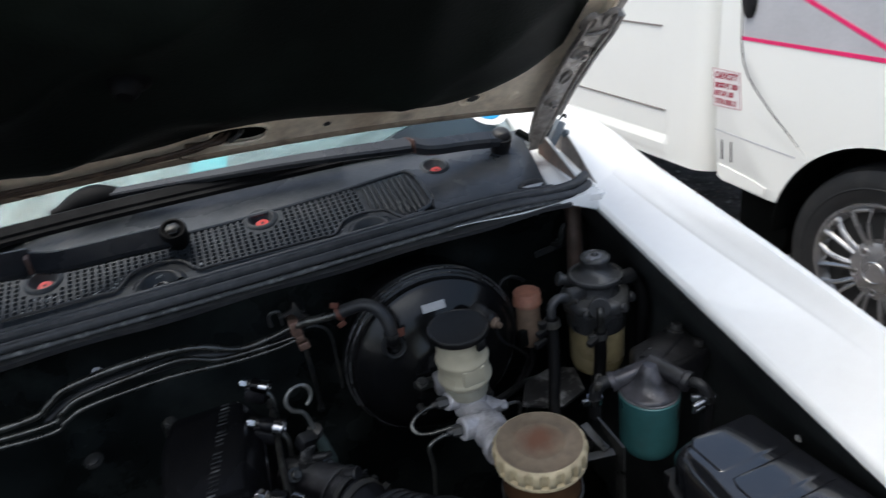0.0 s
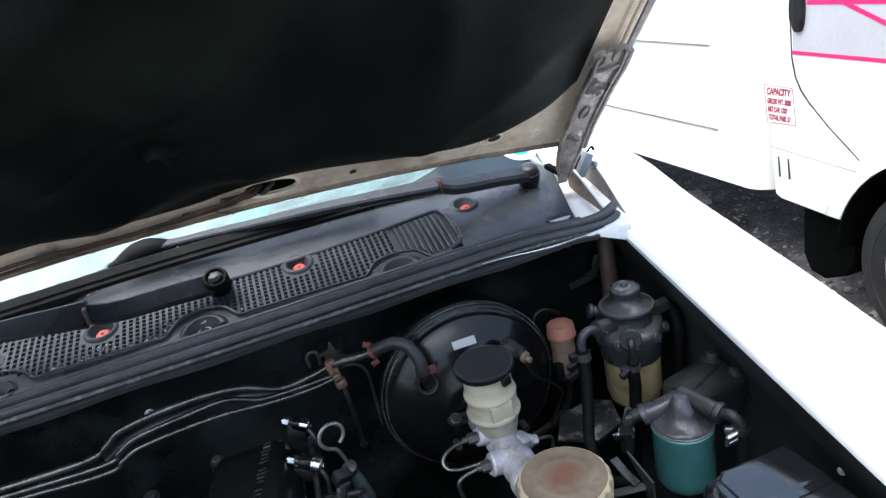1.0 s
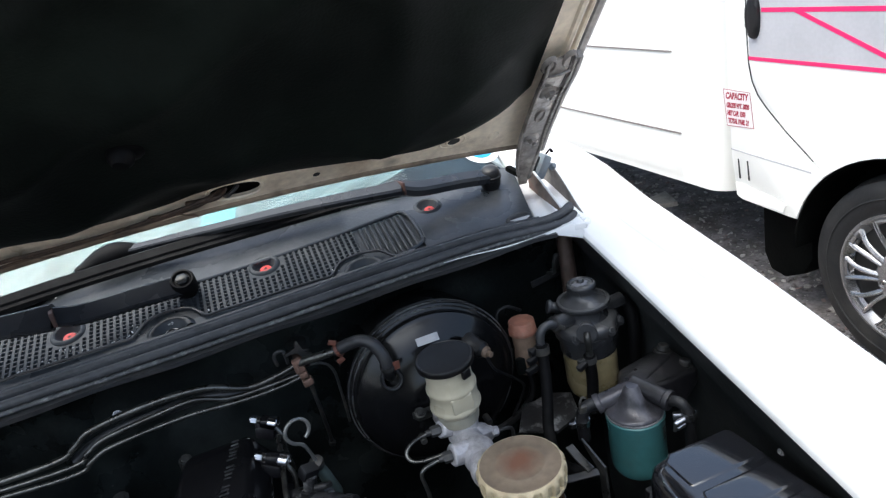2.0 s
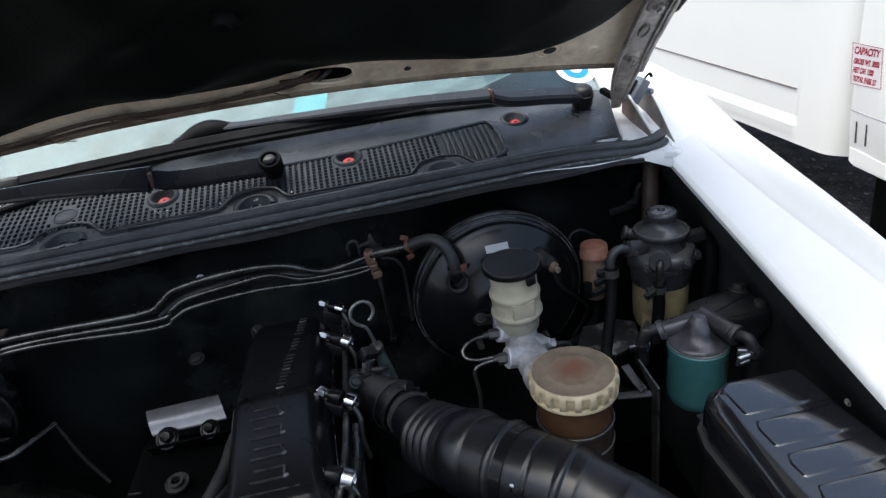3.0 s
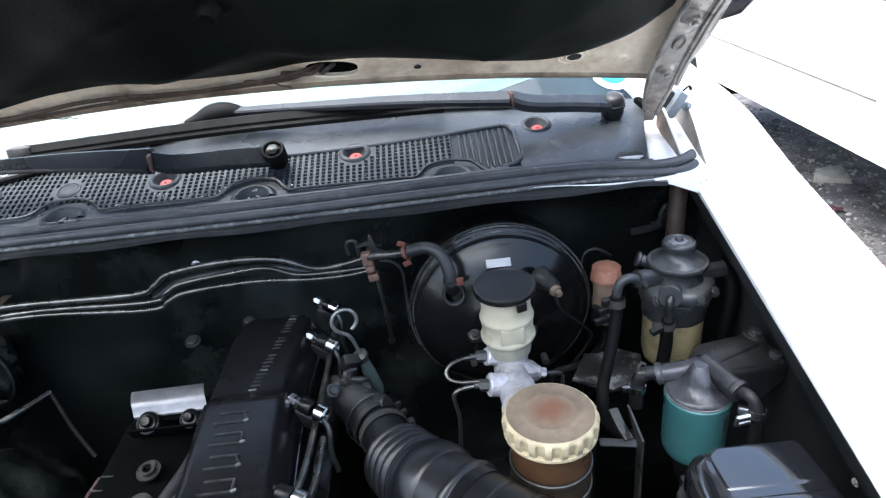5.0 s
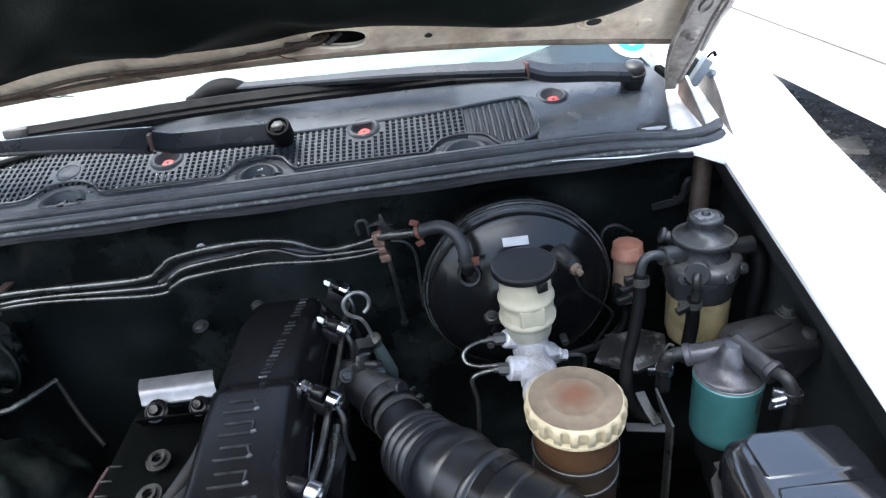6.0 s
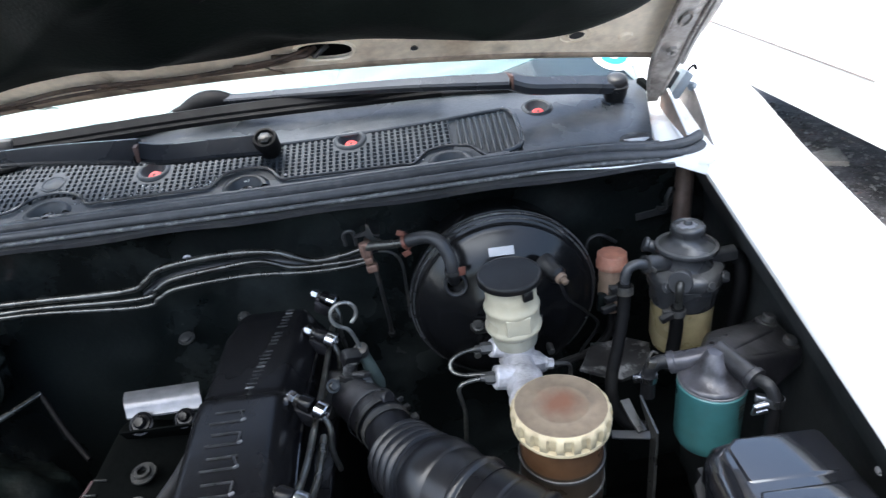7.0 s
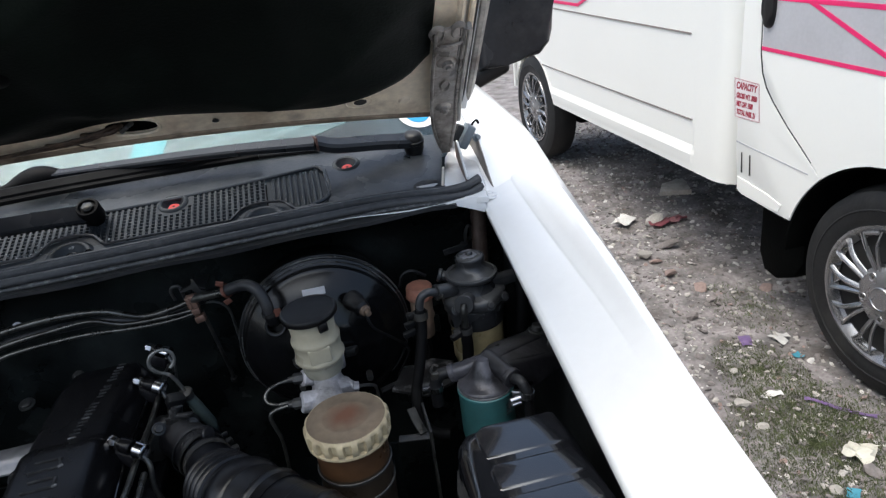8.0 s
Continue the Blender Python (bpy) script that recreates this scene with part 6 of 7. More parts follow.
part("stop", lathe([(0, 0), (0.006, 0), (0.0095, 0.002), (0.0098, 0.006), (0.0080, 0.010), (0.0085, 0.012), (0.0075, 0.016), (0, 0.016)], 18, along((0.070, 0.742, 0.868), (0.0725, 0.7475, 0.852))), M_PIN, dip)

# intake elbow and hose
ih = thing("air_intake_hose", (0.16, 0.52, 0.74), "black corrugated rubber air intake hose with steel clamps", "hose")
path = [(0.066, 0.700, 0.812), (0.095, 0.655, 0.812), (0.110, 0.612, 0.814), (0.132, 0.566, 0.828), (0.165, 0.518, 0.842), (0.205, 0.472, 0.848), (0.252, 0.428, 0.842), (0.31, 0.365, 0.815), (0.36, 0.29, 0.77), (0.40, 0.22, 0.72)]


def hose_radius(s):
    r = 0.0295 + 0.012 * ease((s - 0.150) / 0.05) + 0.0035 * ease((s - 0.20) / 0.14)
    if 0.172 < s < 0.280:
        r += 0.0058 * abs(math.cos((s - 0.172) / 0.108 * math.pi * 5)) ** 0.7 - 0.0028
    for at, w, h in ((0.085, 0.010, 0.0015), (0.318, 0.026, 0.0045), (0.395, 0.007, 0.0042), (0.455, 0.004, -0.0012), (0.500, 0.006, 0.0022), (0.555, 0.030, -0.002)):
        if abs(s - at) < w:
            r += h * math.cos((s - at) / w * math.pi / 2) ** 0.5
    return r


part("hose", tube(path, hose_radius, 36, 60), M_HOSE, ih, "", 60)
sp = spline(path, 8)
for k, w in ((9, 0.009), (38, 0.013)):
    s = k / (len(sp) - 1)
    part("hose_clamp", clamp(sp[k], sp[k + 1] - sp[k - 1], hose_radius(s) + 0.001, w, 36), M_PIN if k == 9 else M_GLOSS, ih, "steel worm clamp" if k == 9 else "blackened worm clamp")
part("clamp_screw", box((0.012, 0.034, 0.011), along((0.185, 0.456, 0.862), (0.187, 0.463, 0.884)), 0.003), M_CHROME, ih, "bright worm screw housing")
el = thing("intake_elbow", (0.06, 0.71, 0.74), "cast intake elbow joined to the hose", "intake elbow")
part("joint_ring", clamp((0.089, 0.664, 0.812), (0.5, -0.85, 0.0), 0.0318, 0.007, 32), M_NUT, el)
part("joint_ring", clamp((0.080, 0.679, 0.812), (0.5, -0.85, 0.0), 0.0335, 0.004, 32), M_DUSTY, el)
part("bolt_flange", add(plate([(0.034 * math.cos(a) * (1 + 0.25 * (abs(math.cos(a)) > 0.9)), 0.030 * math.sin(a)) for a in [2 * math.pi * i / 28 for i in range(28)]], -0.004, 0.004, along((0.043, 0.722, 0.812), (0.072, 0.690, 0.814)), 0.001), screw_head((0.034, 0.704, 0.842), (0.4, -0.6, 0.5), 0.006, 0.007), screw_head((0.074, 0.712, 0.832), (0.4, -0.6, 0.5), 0.006, 0.007)), M_NUT, el)
part("casting", add(tube([(0.030, 0.745, 0.805), (0.050, 0.720, 0.812), (0.070, 0.694, 0.812), (0.088, 0.666, 0.812)], lambda s: 0.026 + 0.006 * s, 24, 6), box((0.040, 0.03, 0.05), pose(0.036, 0.730, 0.812, 10, 5, -30), 0.008), rod((0.085, 0.682, 0.832), (0.104, 0.668, 0.842), 0.0095), box((0.044, 0.010, 0.012), pose(0.086, 0.684, 0.838, 0, -8, -35), 0.004)), M_HEAD, el, "dusty cast elbow with lugs")
part("sensor", add(rod((0.052, 0.722, 0.835), (0.058, 0.728, 0.858), 0.009), hexnut((0.050, 0.720, 0.832), (0.053, 0.723, 0.841), 0.0125), rod((0.060, 0.712, 0.850), (0.076, 0.706, 0.852), 0.0045, 10), box((0.008, 0.006, 0.006), pose(0.078, 0.705, 0.853, 0, 0, 20), 0.001)), M_CHIPPED, el, "scuffed sensor body")
part("sensor_plug", box((0.024, 0.018, 0.018), pose(0.058, 0.732, 0.862, 20, 20, 30), 0.004), M_BLACK, el)

# pipes on the firewall
fp = thing("firewall_pipes", (-0.2, 0.90, 0.90), "three dull steel pipes clipped along the firewall", "pipe")
for pts, r in (([(-0.66, 0.895), (-0.465, 0.920), (-0.264, 0.919), (-0.225, 0.932), (-0.198, 0.948), (-0.116, 0.957), (-0.045, 0.952), (0.007, 0.931), (0.050, 0.933), (0.089, 0.942)], 0.0048),
               ([(-0.66, 0.880), (-0.438, 0.908), (-0.244, 0.904), (-0.215, 0.916), (-0.188, 0.929), (-0.121, 0.937), (-0.064, 0.940), (-0.019, 0.924), (0.04, 0.922), (0.087, 0.924)], 0.0036),
               ([(-0.66, 0.872), (-0.441, 0.901), (-0.248, 0.891), (-0.215, 0.902), (-0.183, 0.914), (-0.085, 0.920), (-0.005, 0.914), (0.05, 0.914), (0.082, 0.918)], 0.0034)):
    part("pipe", tube([(x, 0.875, z) for x, z in pts], r, 10, 6), M_PIPE, fp)
part("conduit", tube([(x, 0.886, z) for x, z in ((-0.235, 0.905), (-0.205, 0.921), (-0.160, 0.931), (-0.09, 0.934), (-0.045, 0.932), (0.0, 0.921), (0.05, 0.924), (0.10, 0.934))], 0.0075, 12, 6), M_DUSTY, fp, "thick dusty black conduit behind the pipes")
for x, z in ((0.086, 0.930), (-0.475, 0.913)):
    cb = part("pipe_clip", add(box((0.0150, 0.013, 0.021), pose(x - 0.001, 0.868, z + 0.012, 0, -6, 0), 0.0025), box((0.0120, 0.014, 0.010), pose(x + 0.002, 0.867, z - 0.004, 0, -6, 0), 0.002), box((0.0155, 0.013, 0.012), pose(x + 0.005, 0.866, z - 0.017, 0, -10, 0), 0.0025), box((0.0035, 0.015, 0.018), pose(x - 0.003, 0.8665, z + 0.012, 0, -6, 0), 0.001), box((0.014, 0.06, 0.004), pose(x, 0.90, z - 0.002), 0.001)), M_CLAMP, fp, "tan plastic pipe clip")
part("clip_bracket", add(plate([(0.070, 0.957), (0.088, 0.962), (0.0895, 0.972), (0.0925, 0.972), (0.098, 0.952), (0.108, 0.945), (0.106, 0.941), (0.094, 0.944), (0.086, 0.956), (0.070, 0.952)], -0.002, 0.002, pose(0, 0.885, 0, 90), 0.0005), box((0.020, 0.05, 0.003), pose(0.096, 0.915, 0.952, 0, 20, 0), 0.001)), M_PIN, fp, "bent steel clip bracket")
part("thin_pipe", tube([(0.085, 0.885, 0.928), (0.115, 0.885, 0.925), (0.131, 0.888, 0.905), (0.133, 0.892, 0.86), (0.133, 0.90, 0.80)], 0.0022, 8, 5), M_PIN, fp)
part("loop_pipe", tube([(0.056, 0.895, 0.938), (0.055, 0.890, 0.955), (0.060, 0.887, 0.963), (0.069, 0.887, 0.962), (0.071, 0.888, 0.950), (0.071, 0.892, 0.938)], 0.0026, 8, 5), M_PIN, fp)
cable = thing("control_cable", (0.097, 0.93, 0.74), "thin black cable hanging down the firewall", "cable")
part("sheath", tube([(0.092, 0.885, 0.915), (0.095, 0.905, 0.85), (0.097, 0.930, 0.78), (0.097, 0.94, 0.745)], 0.0032, 8, 5), M_PIN, cable)
part("end_nut", hexnut((0.097, 0.938, 0.752), (0.097, 0.942, 0.742), 0.006), M_PIN, cable)
for p in ((-0.164, 0.887, 0.951), (-0.03, 0.94, 0.985)):
    solo("firewall_bolt", screw_head(p, (0, -1, 0.3), 0.0045, 0.005), M_ALU, "round-headed bolt on the firewall", "bolt", "firewall bolts")
solo("engine_bolt", screw_head((-0.224, 0.935, 0.79), (0, -0.35, 0.9), 0.0085, 0.006), M_PIN, "dusty hexagon bolt behind the engine", "bolt")

# left side of the engine
lb = thing("heat_shield_bracket", (-0.22, 0.79, 0.74), "bent bright steel bracket bolted beside the engine", "bracket")
part("lip", sheet(lambda u, v: Vector((-0.272 + 0.102 * u + 0.013 * v, 0.803 + 0.003 * u - 0.040 * v, 0.800 + 0.005 * math.sin(math.pi * v) - 0.004 * v - 0.010 * ease((v - 0.7) / 0.3))), 10, 12, 0.003), M_ZINC, lb, "bright curved lip")
part("face", box((0.112, 0.003, 0.05), pose(-0.206, 0.751, 0.762, 30, 0, 0), 0.001), M_DARK, lb)
for x, r in ((-0.236, 0.0110), (-0.178, 0.0095)):
    part("bracket_bolt", add(screw_head((x, 0.752, 0.783), (0, -0.6, 0.8), r * 0.72, 0.010), lathe([(r * 0.9, 0.0), (r * 1.3, 0.001), (r * 1.45, 0.004), (r * 1.2, 0.005), (r * 0.9, 0.003)], 22, along((x, 0.753, 0.781), (x, 0.735, 0.805)))), M_GLOSS, lb, "glossy black oily bolt")

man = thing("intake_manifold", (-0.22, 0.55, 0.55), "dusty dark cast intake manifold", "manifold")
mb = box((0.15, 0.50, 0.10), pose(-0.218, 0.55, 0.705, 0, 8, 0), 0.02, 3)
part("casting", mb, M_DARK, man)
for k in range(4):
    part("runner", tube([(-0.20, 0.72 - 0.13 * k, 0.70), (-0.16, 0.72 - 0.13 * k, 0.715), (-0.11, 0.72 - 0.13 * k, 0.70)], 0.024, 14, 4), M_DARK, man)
for p in ((-0.214, 0.677, 0.765), (-0.206, 0.620, 0.766), (-0.218, 0.570, 0.765), (-0.215, 0.50, 0.763)):
    part("nut", lathe([(0.006, 0), (0.0155, 0), (0.0155, 0.003), (0.0100, 0.003), (0.0100, 0.008), (0.006, 0.008)], 20, pose(*p, 12)), M_NUT, man)
for k in range(5):
    part("raised_bar", box((0.016, 0.0028, 0.003), pose(-0.268 - 0.004 * (k % 2), 0.676 - 0.023 * k, 0.7650, 0, 8, 0), 0.001), M_NUT, man)
hp = thing("heater_hoses", (-0.13, 0.50, 0.70), "pair of black rubber hoses beside the valve cover", "hose")
part("hose", tube([(-0.116, 0.76, 0.76), (-0.121, 0.68, 0.818), (-0.130, 0.610, 0.822), (-0.150, 0.545, 0.820), (-0.180, 0.47, 0.815), (-0.21, 0.38, 0.79)], 0.010, 12, 6), M_RUBBER, hp)
part("hose", tube([(-0.118, 0.61, 0.80), (-0.134, 0.570, 0.815), (-0.142, 0.52, 0.815), (-0.142, 0.46, 0.80), (-0.15, 0.38, 0.77)], 0.012, 12, 6), M_RUBBER, hp)
sl = thing("ac_line", (-0.44, 0.87, 0.70), "bent aluminium air conditioning line", "pipe")
part("pipe", tube([(-0.66, 0.780, 0.790), (-0.54, 0.795, 0.776), (-0.485, 0.812, 0.765), (-0.465, 0.828, 0.765), (-0.432, 0.870, 0.767)], 0.0045, 10, 5), M_PIPE, sl)
# same line continued, its shade put into a dark colour
part("lower_pipe", tube([(-0.433, 0.870, 0.767), (-0.424, 0.862, 0.756), (-0.393, 0.830, 0.722), (-0.350, 0.790, 0.698)], 0.0042, 10, 5), M_BLADE, sl, "lower run darkened for its shade")


def crumple(m, seed, depth, size, subdiv=5):
    """A rounded lump pressed into soft folds and dents."""
    bm = bmesh.new()
    bmesh.ops.create_icosphere(bm, subdivisions=subdiv, radius=1)
    for v in bm.verts:
        q = v.co * size + Vector((seed, seed * 1.7, 0))
        ridge = 1 - abs(noise.noise(q)) * 2.2
        v.co *= 1 + depth * (ridge - 0.5) + depth * 0.7 * noise.noise(q * 2.6) + depth * 0.25 * noise.noise(q * 6)
    bmesh.ops.transform(bm, matrix=m, verts=bm.verts)
    return bm


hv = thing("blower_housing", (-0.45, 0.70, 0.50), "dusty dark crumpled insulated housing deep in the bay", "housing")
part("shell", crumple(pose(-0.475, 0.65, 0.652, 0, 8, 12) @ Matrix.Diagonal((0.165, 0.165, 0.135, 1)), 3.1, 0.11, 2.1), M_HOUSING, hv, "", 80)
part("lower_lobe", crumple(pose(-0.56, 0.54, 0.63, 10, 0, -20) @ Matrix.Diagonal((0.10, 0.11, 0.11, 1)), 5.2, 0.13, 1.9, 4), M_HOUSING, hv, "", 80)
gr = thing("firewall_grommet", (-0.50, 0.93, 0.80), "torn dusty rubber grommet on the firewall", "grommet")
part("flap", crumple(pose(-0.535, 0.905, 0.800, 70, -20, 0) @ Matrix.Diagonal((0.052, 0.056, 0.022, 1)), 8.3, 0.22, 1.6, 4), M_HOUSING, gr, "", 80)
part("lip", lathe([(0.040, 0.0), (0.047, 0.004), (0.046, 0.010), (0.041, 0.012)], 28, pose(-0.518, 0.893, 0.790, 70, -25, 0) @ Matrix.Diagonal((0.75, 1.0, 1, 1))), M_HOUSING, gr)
rc = thing("red_cable", (-0.32, 0.68, 0.68), "thin faded red cable crossing beside the manifold", "cable")
part("sheath", tube([(-0.305, 0.715, 0.728), (-0.318, 0.69, 0.715), (-0.330, 0.644, 0.700), (-0.337, 0.60, 0.67)], lambda s: 0.003 + 0.002 * s, 8, 5), M_SPOT, rc)
wp = thing("wing_pipe", (0.575, 0.91, 0.80), "rusty brown pipe standing in the corner of the bay", "pipe")
part("pipe", tube([(0.560, 0.925, 0.985), (0.558, 0.922, 0.955), (0.553, 0.912, 0.90), (0.548, 0.905, 0.82), (0.545, 0.90, 0.72)], 0.0135, 16, 5), M_RUSTPIPE, wp)
wb = thing("loop_bracket", (0.537, 0.93, 0.915), "small grey steel loop bracket on the firewall", "bracket")
part("loop", tube([(0.530, 0.945, 0.912), (0.533, 0.925, 0.920), (0.532, 0.920, 0.938), (0.538, 0.920, 0.952), (0.545, 0.925, 0.945), (0.543, 0.932, 0.925), (0.538, 0.945, 0.915)], 0.0035, 8, 5), M_PIN, wb)
part("strap", box((0.060, 0.004, 0.012), pose(0.525, 0.943, 0.905, 0, -8, 0), 0.0015), M_DUSTY, wb)
mp = thing("mounting_plate", (0.393, 0.655, 0.82), "dusty grey worn steel mounting plate by the fuel filter", "bracket")
part("plate", plate([(0.352, 0.735), (0.40, 0.708), (0.445, 0.722), (0.456, 0.766), (0.425, 0.782), (0.375, 0.772)], 0.790, 0.796, pose(0.41, 0.74, 0.79, 10) @ pose(-0.41, -0.74, -0.79), 0.002), M_CHIPPED, mp)
part("plate_web", box((0.044, 0.004, 0.07), pose(0.40, 0.775, 0.765, 0, 0, -8), 0.0015), M_BAY, mp)
solo("wing_bolt", screw_head((0.579, 0.485, 0.829), (-1, 0, 0.4), 0.0035, 0.004), M_LABEL, "pale bolt head on the inner wing", "bolt")
solo("fender_bolt", add(screw_head((0.566, 0.866, rail_z(0.866) + 0.0075), (0, 0, 1), 0.0058, 0.004), lathe([(0, 0.001), (0.0125, 0.001), (0.0145, -0.003)], 28, pose(0.566, 0.866, rail_z(0.866) + 0.0072))), M_WHITE, "white painted bolt on the fender flange", "bolt")

# ==== van parked alongside ====
def VP(y, z, d=0.0):
    """On the van's near side at y and height z, d metres into the van."""
    return Vector((1.80 + 0.02 * (y - 1.2) + d, y - 0.02 * d, z))


van = thing("passenger_van", (2.5, 2.6, 0.0), "white utility van with a boxy rear body and magenta stripes", "van")


def van_plate(outline, d0, d1, bevel=0.0):
    """A panel in the van's side: outline in y and z, from depth d0 (outer) to d1."""
    bm = plate([(y, z) for y, z in outline], -d1, -d0, None, bevel)
    for v in bm.verts:
        v.co = VP(v.co.x, v.co.y, -v.co.z)
    return bm


def post(z, d):
    """Depth of the plain corner post, into which the lower ledge runs."""
    return d if z < 0.445 else 0.0045 + 0.0045 * ease((z - 0.5) / 0.4)


def body_fn(u, v):
    """Rear body: long side, rounded front corner, front face."""
    prof = [(0.440, 0.03), (0.440, 0.010), (0.442, 0.004), (0.465, 0.003), (0.475, 0.001), (0.512, -0.001), (0.550, 0.011), (0.62, 0.010), (0.63, 0.010), (0.80, 0.009), (1.1, 0.010), (1.4, 0.012), (2.0, 0.03), (2.1, 0.10)]
    k = v * (len(prof) - 1)
    i = min(int(k), len(prof) - 2)
    z = prof[i][0] + (prof[i + 1][0] - prof[i][0]) * (k - i)
    d = prof[i][1] + (prof[i + 1][1] - prof[i][1]) * (k - i)
    rr, y0, front = 0.11, 4.54, 1.990
    yy = y0 + (front + rr - y0) * u / 0.6
    if u < 0.6 and abs(yy - 4.19) < 0.375:
        z = max(z, 0.345 + math.sqrt(0.375 ** 2 - (yy - 4.19) ** 2))
    if u < 0.6:
        return VP(y0 + (front + rr - y0) * u / 0.6, z, d if u < 0.566 else post(z, d))
    if u < 0.85:
        a = (u - 0.6) / 0.25 * math.pi / 2
        return VP(front + rr - rr * math.sin(a), z, post(z, d) + rr - rr * math.cos(a))
    return VP(front, z, rr + (u - 0.85) / 0.15 * 1.5)


part("rear_body", sheet(body_fn, 220, 26, 0.01, (1, 0, 0)), M_VAN, van, "white rear body with pressed lines", 9)
# thin brownish strips laid along the panel's pressed lines
for y0, z0, y1, z1 in ((2.255, 0.655, 4.04, 0.671), (2.285, 0.991, 4.58, 1.045)):
    part("body_groove", van_plate([(y0, z0 - 0.0028), (y1, z1 - 0.0028), (y1, z1 + 0.0028), (y0, z0 + 0.0028)], 0.0050, 0.012), M_GROOVE, van, "thin brownish groove in the panel")
part("body_decal", van_plate([(4.5, 1.085), (3.39, 1.063), (3.275, 1.096), (3.10, 1.32), (4.5, 1.34)], 0.0050, 0.012), M_GREYDECAL, van, "grey side decal")
part("magenta_line", van_plate([(4.5, 1.072), (3.385, 1.050), (3.385, 1.066), (4.5, 1.088)], 0.0040, 0.012), M_MAGENTA, van)
part("magenta_line", van_plate([(3.395, 1.050), (3.262, 1.090), (3.085, 1.32), (3.105, 1.32), (3.276, 1.100), (3.395, 1.066)][::-1], 0.0042, 0.012), M_MAGENTA, van)
part("body_roof", box((1.62, 2.6, 0.03), pose(2.68, 3.30, 2.1)), M_VAN, van)
part("body_far_side", box((0.03, 3.85, 1.7), pose(3.45, 2.68, 1.25)), M_VAN, van)
part("underbody", box((1.30, 3.7, 0.20), pose(2.68, 2.7, 0.53)), M_DARK, van)
part("rear_panel", box((1.60, 0.03, 1.65), pose(2.67, 4.60, 1.27)), M_VAN, van)
part("rear_inner_arch", box((0.3, 0.74, 0.5), pose(2.17, 4.15, 0.55)), M_DARK, van)

# cab side: sill, wing and door as separate panels with real gaps
AY, AZ, AR = 1.268, 0.318, 0.395


def arch(a0, a1, r, n=16):
    return [(AY + r * math.cos(radians(a0 + (a1 - a0) * i / n)), AZ + r * math.sin(radians(a0 + (a1 - a0) * i / n))) for i in range(n + 1)]


seam = [(1.868, 1.9), (1.866, 1.10), (1.858, 0.96), (1.845, 0.895), (1.820, 0.850), (1.780, 0.810), (1.70, 0.740), (1.62, 0.680), (1.555, 0.632)]
seam_in = [(y - 0.008, z + 0.004) for y, z in seam]
arch_pts = arch(48, 17, AR)   # from the seam's foot down to the sill
pillar = [(1.962, 1.9)] + seam + arch_pts[0:] + [(1.690, 0.436), (1.905, 0.446), (1.930, 0.475), (1.948, 0.60), (1.955, 0.80)]
part("cab_pillar", van_plate(pillar, 0.0, 0.05, 0.004), M_VAN, van, "white rear cab panel")
door = seam_in[::-1] + [(0.62, 1.9), (0.62, 0.60)] + [(y, z) for y, z in arch(140, 55, AR)]
door = [(1.547, 0.636)] + [(y - 0.008, z + 0.004) for y, z in seam[::-1][1:]] + [(0.80, 1.9), (0.70, 1.0), (0.66, 0.45), (0.88, 0.40)] + arch(168, 46, AR)
part("cab_door", van_plate(door[::-1], 0.0, 0.05, 0.003), M_VAN, van, "white cab door with grey and magenta decals")
part("sill_crease", van_plate([(1.952, 0.641), (1.948, 0.636), (1.585, 0.612), (1.585, 0.617)], -0.001, 0.004), M_GREYDECAL, van)
part("sill_step", van_plate([(1.925, 0.462), (1.905, 0.452), (1.700, 0.444), (1.690, 0.475), (1.75, 0.490), (1.93, 0.510)][::-1], -0.003, 0.01, 0.0), M_VAN, van)
for y in (1.918, 1.872):
    part("vent_slot", van_plate([(y, 0.605), (y - 0.006, 0.605), (y - 0.014, 0.530), (y - 0.006, 0.530)][::-1], -0.0015, 0.01), M_SEAM, van, "dark vent slot")
part("grey_decal", van_plate([(1.848, 0.978), (1.843, 1.9), (0.82, 1.9), (0.80, 0.935)], -0.0012, 0.002), M_GREYDECAL, van, "grey side decal")
part("magenta_line", van_plate([(1.850, 0.972), (1.850, 0.984), (0.80, 0.942), (0.80, 0.928)], -0.0022, 0.001), M_MAGENTA, van)
part("magenta_line", van_plate([(1.79, 1.128), (1.79, 1.142), (0.80, 1.112), (0.80, 1.098)], -0.0022, 0.001), M_MAGENTA, van)
part("magenta_line", van_plate([(1.665, 1.128), (1.640, 1.132), (1.27, 0.972), (1.29, 0.966)], -0.0024, 0.001), M_MAGENTA, van)
part("door_handle", van_plate(oval(1.822, 1.115, 0.028, 0.072, 0, 20, 0.8), -0.016, 0.004, 0.010), M_BLACK, van, "dark rounded door handle")
part("cab_roof", box((1.6, 1.2, 0.03), pose(2.62, 1.35, 1.9)), M_VAN, van)
part("cab_front", box((1.55, 0.04, 1.5), pose(2.62, 0.72, 1.15)), M_VAN, van)
part("arch_lip", tube([VP(y, z, 0.010) for y, z in arch(172, 8, AR - 0.001, 20)], 0.004, 8, 2), M_DARK, van)
# dark sheet set almost flush, putting shade into the seam
part("seam_backing", van_plate([(1.90, 1.85), (0.9, 1.85), (0.9, 0.80), (1.45, 0.735), (1.60, 0.64), (1.90, 0.75)], 0.0022, 0.006), M_SEAM, van, "dark sheet for the shade in the door seam")
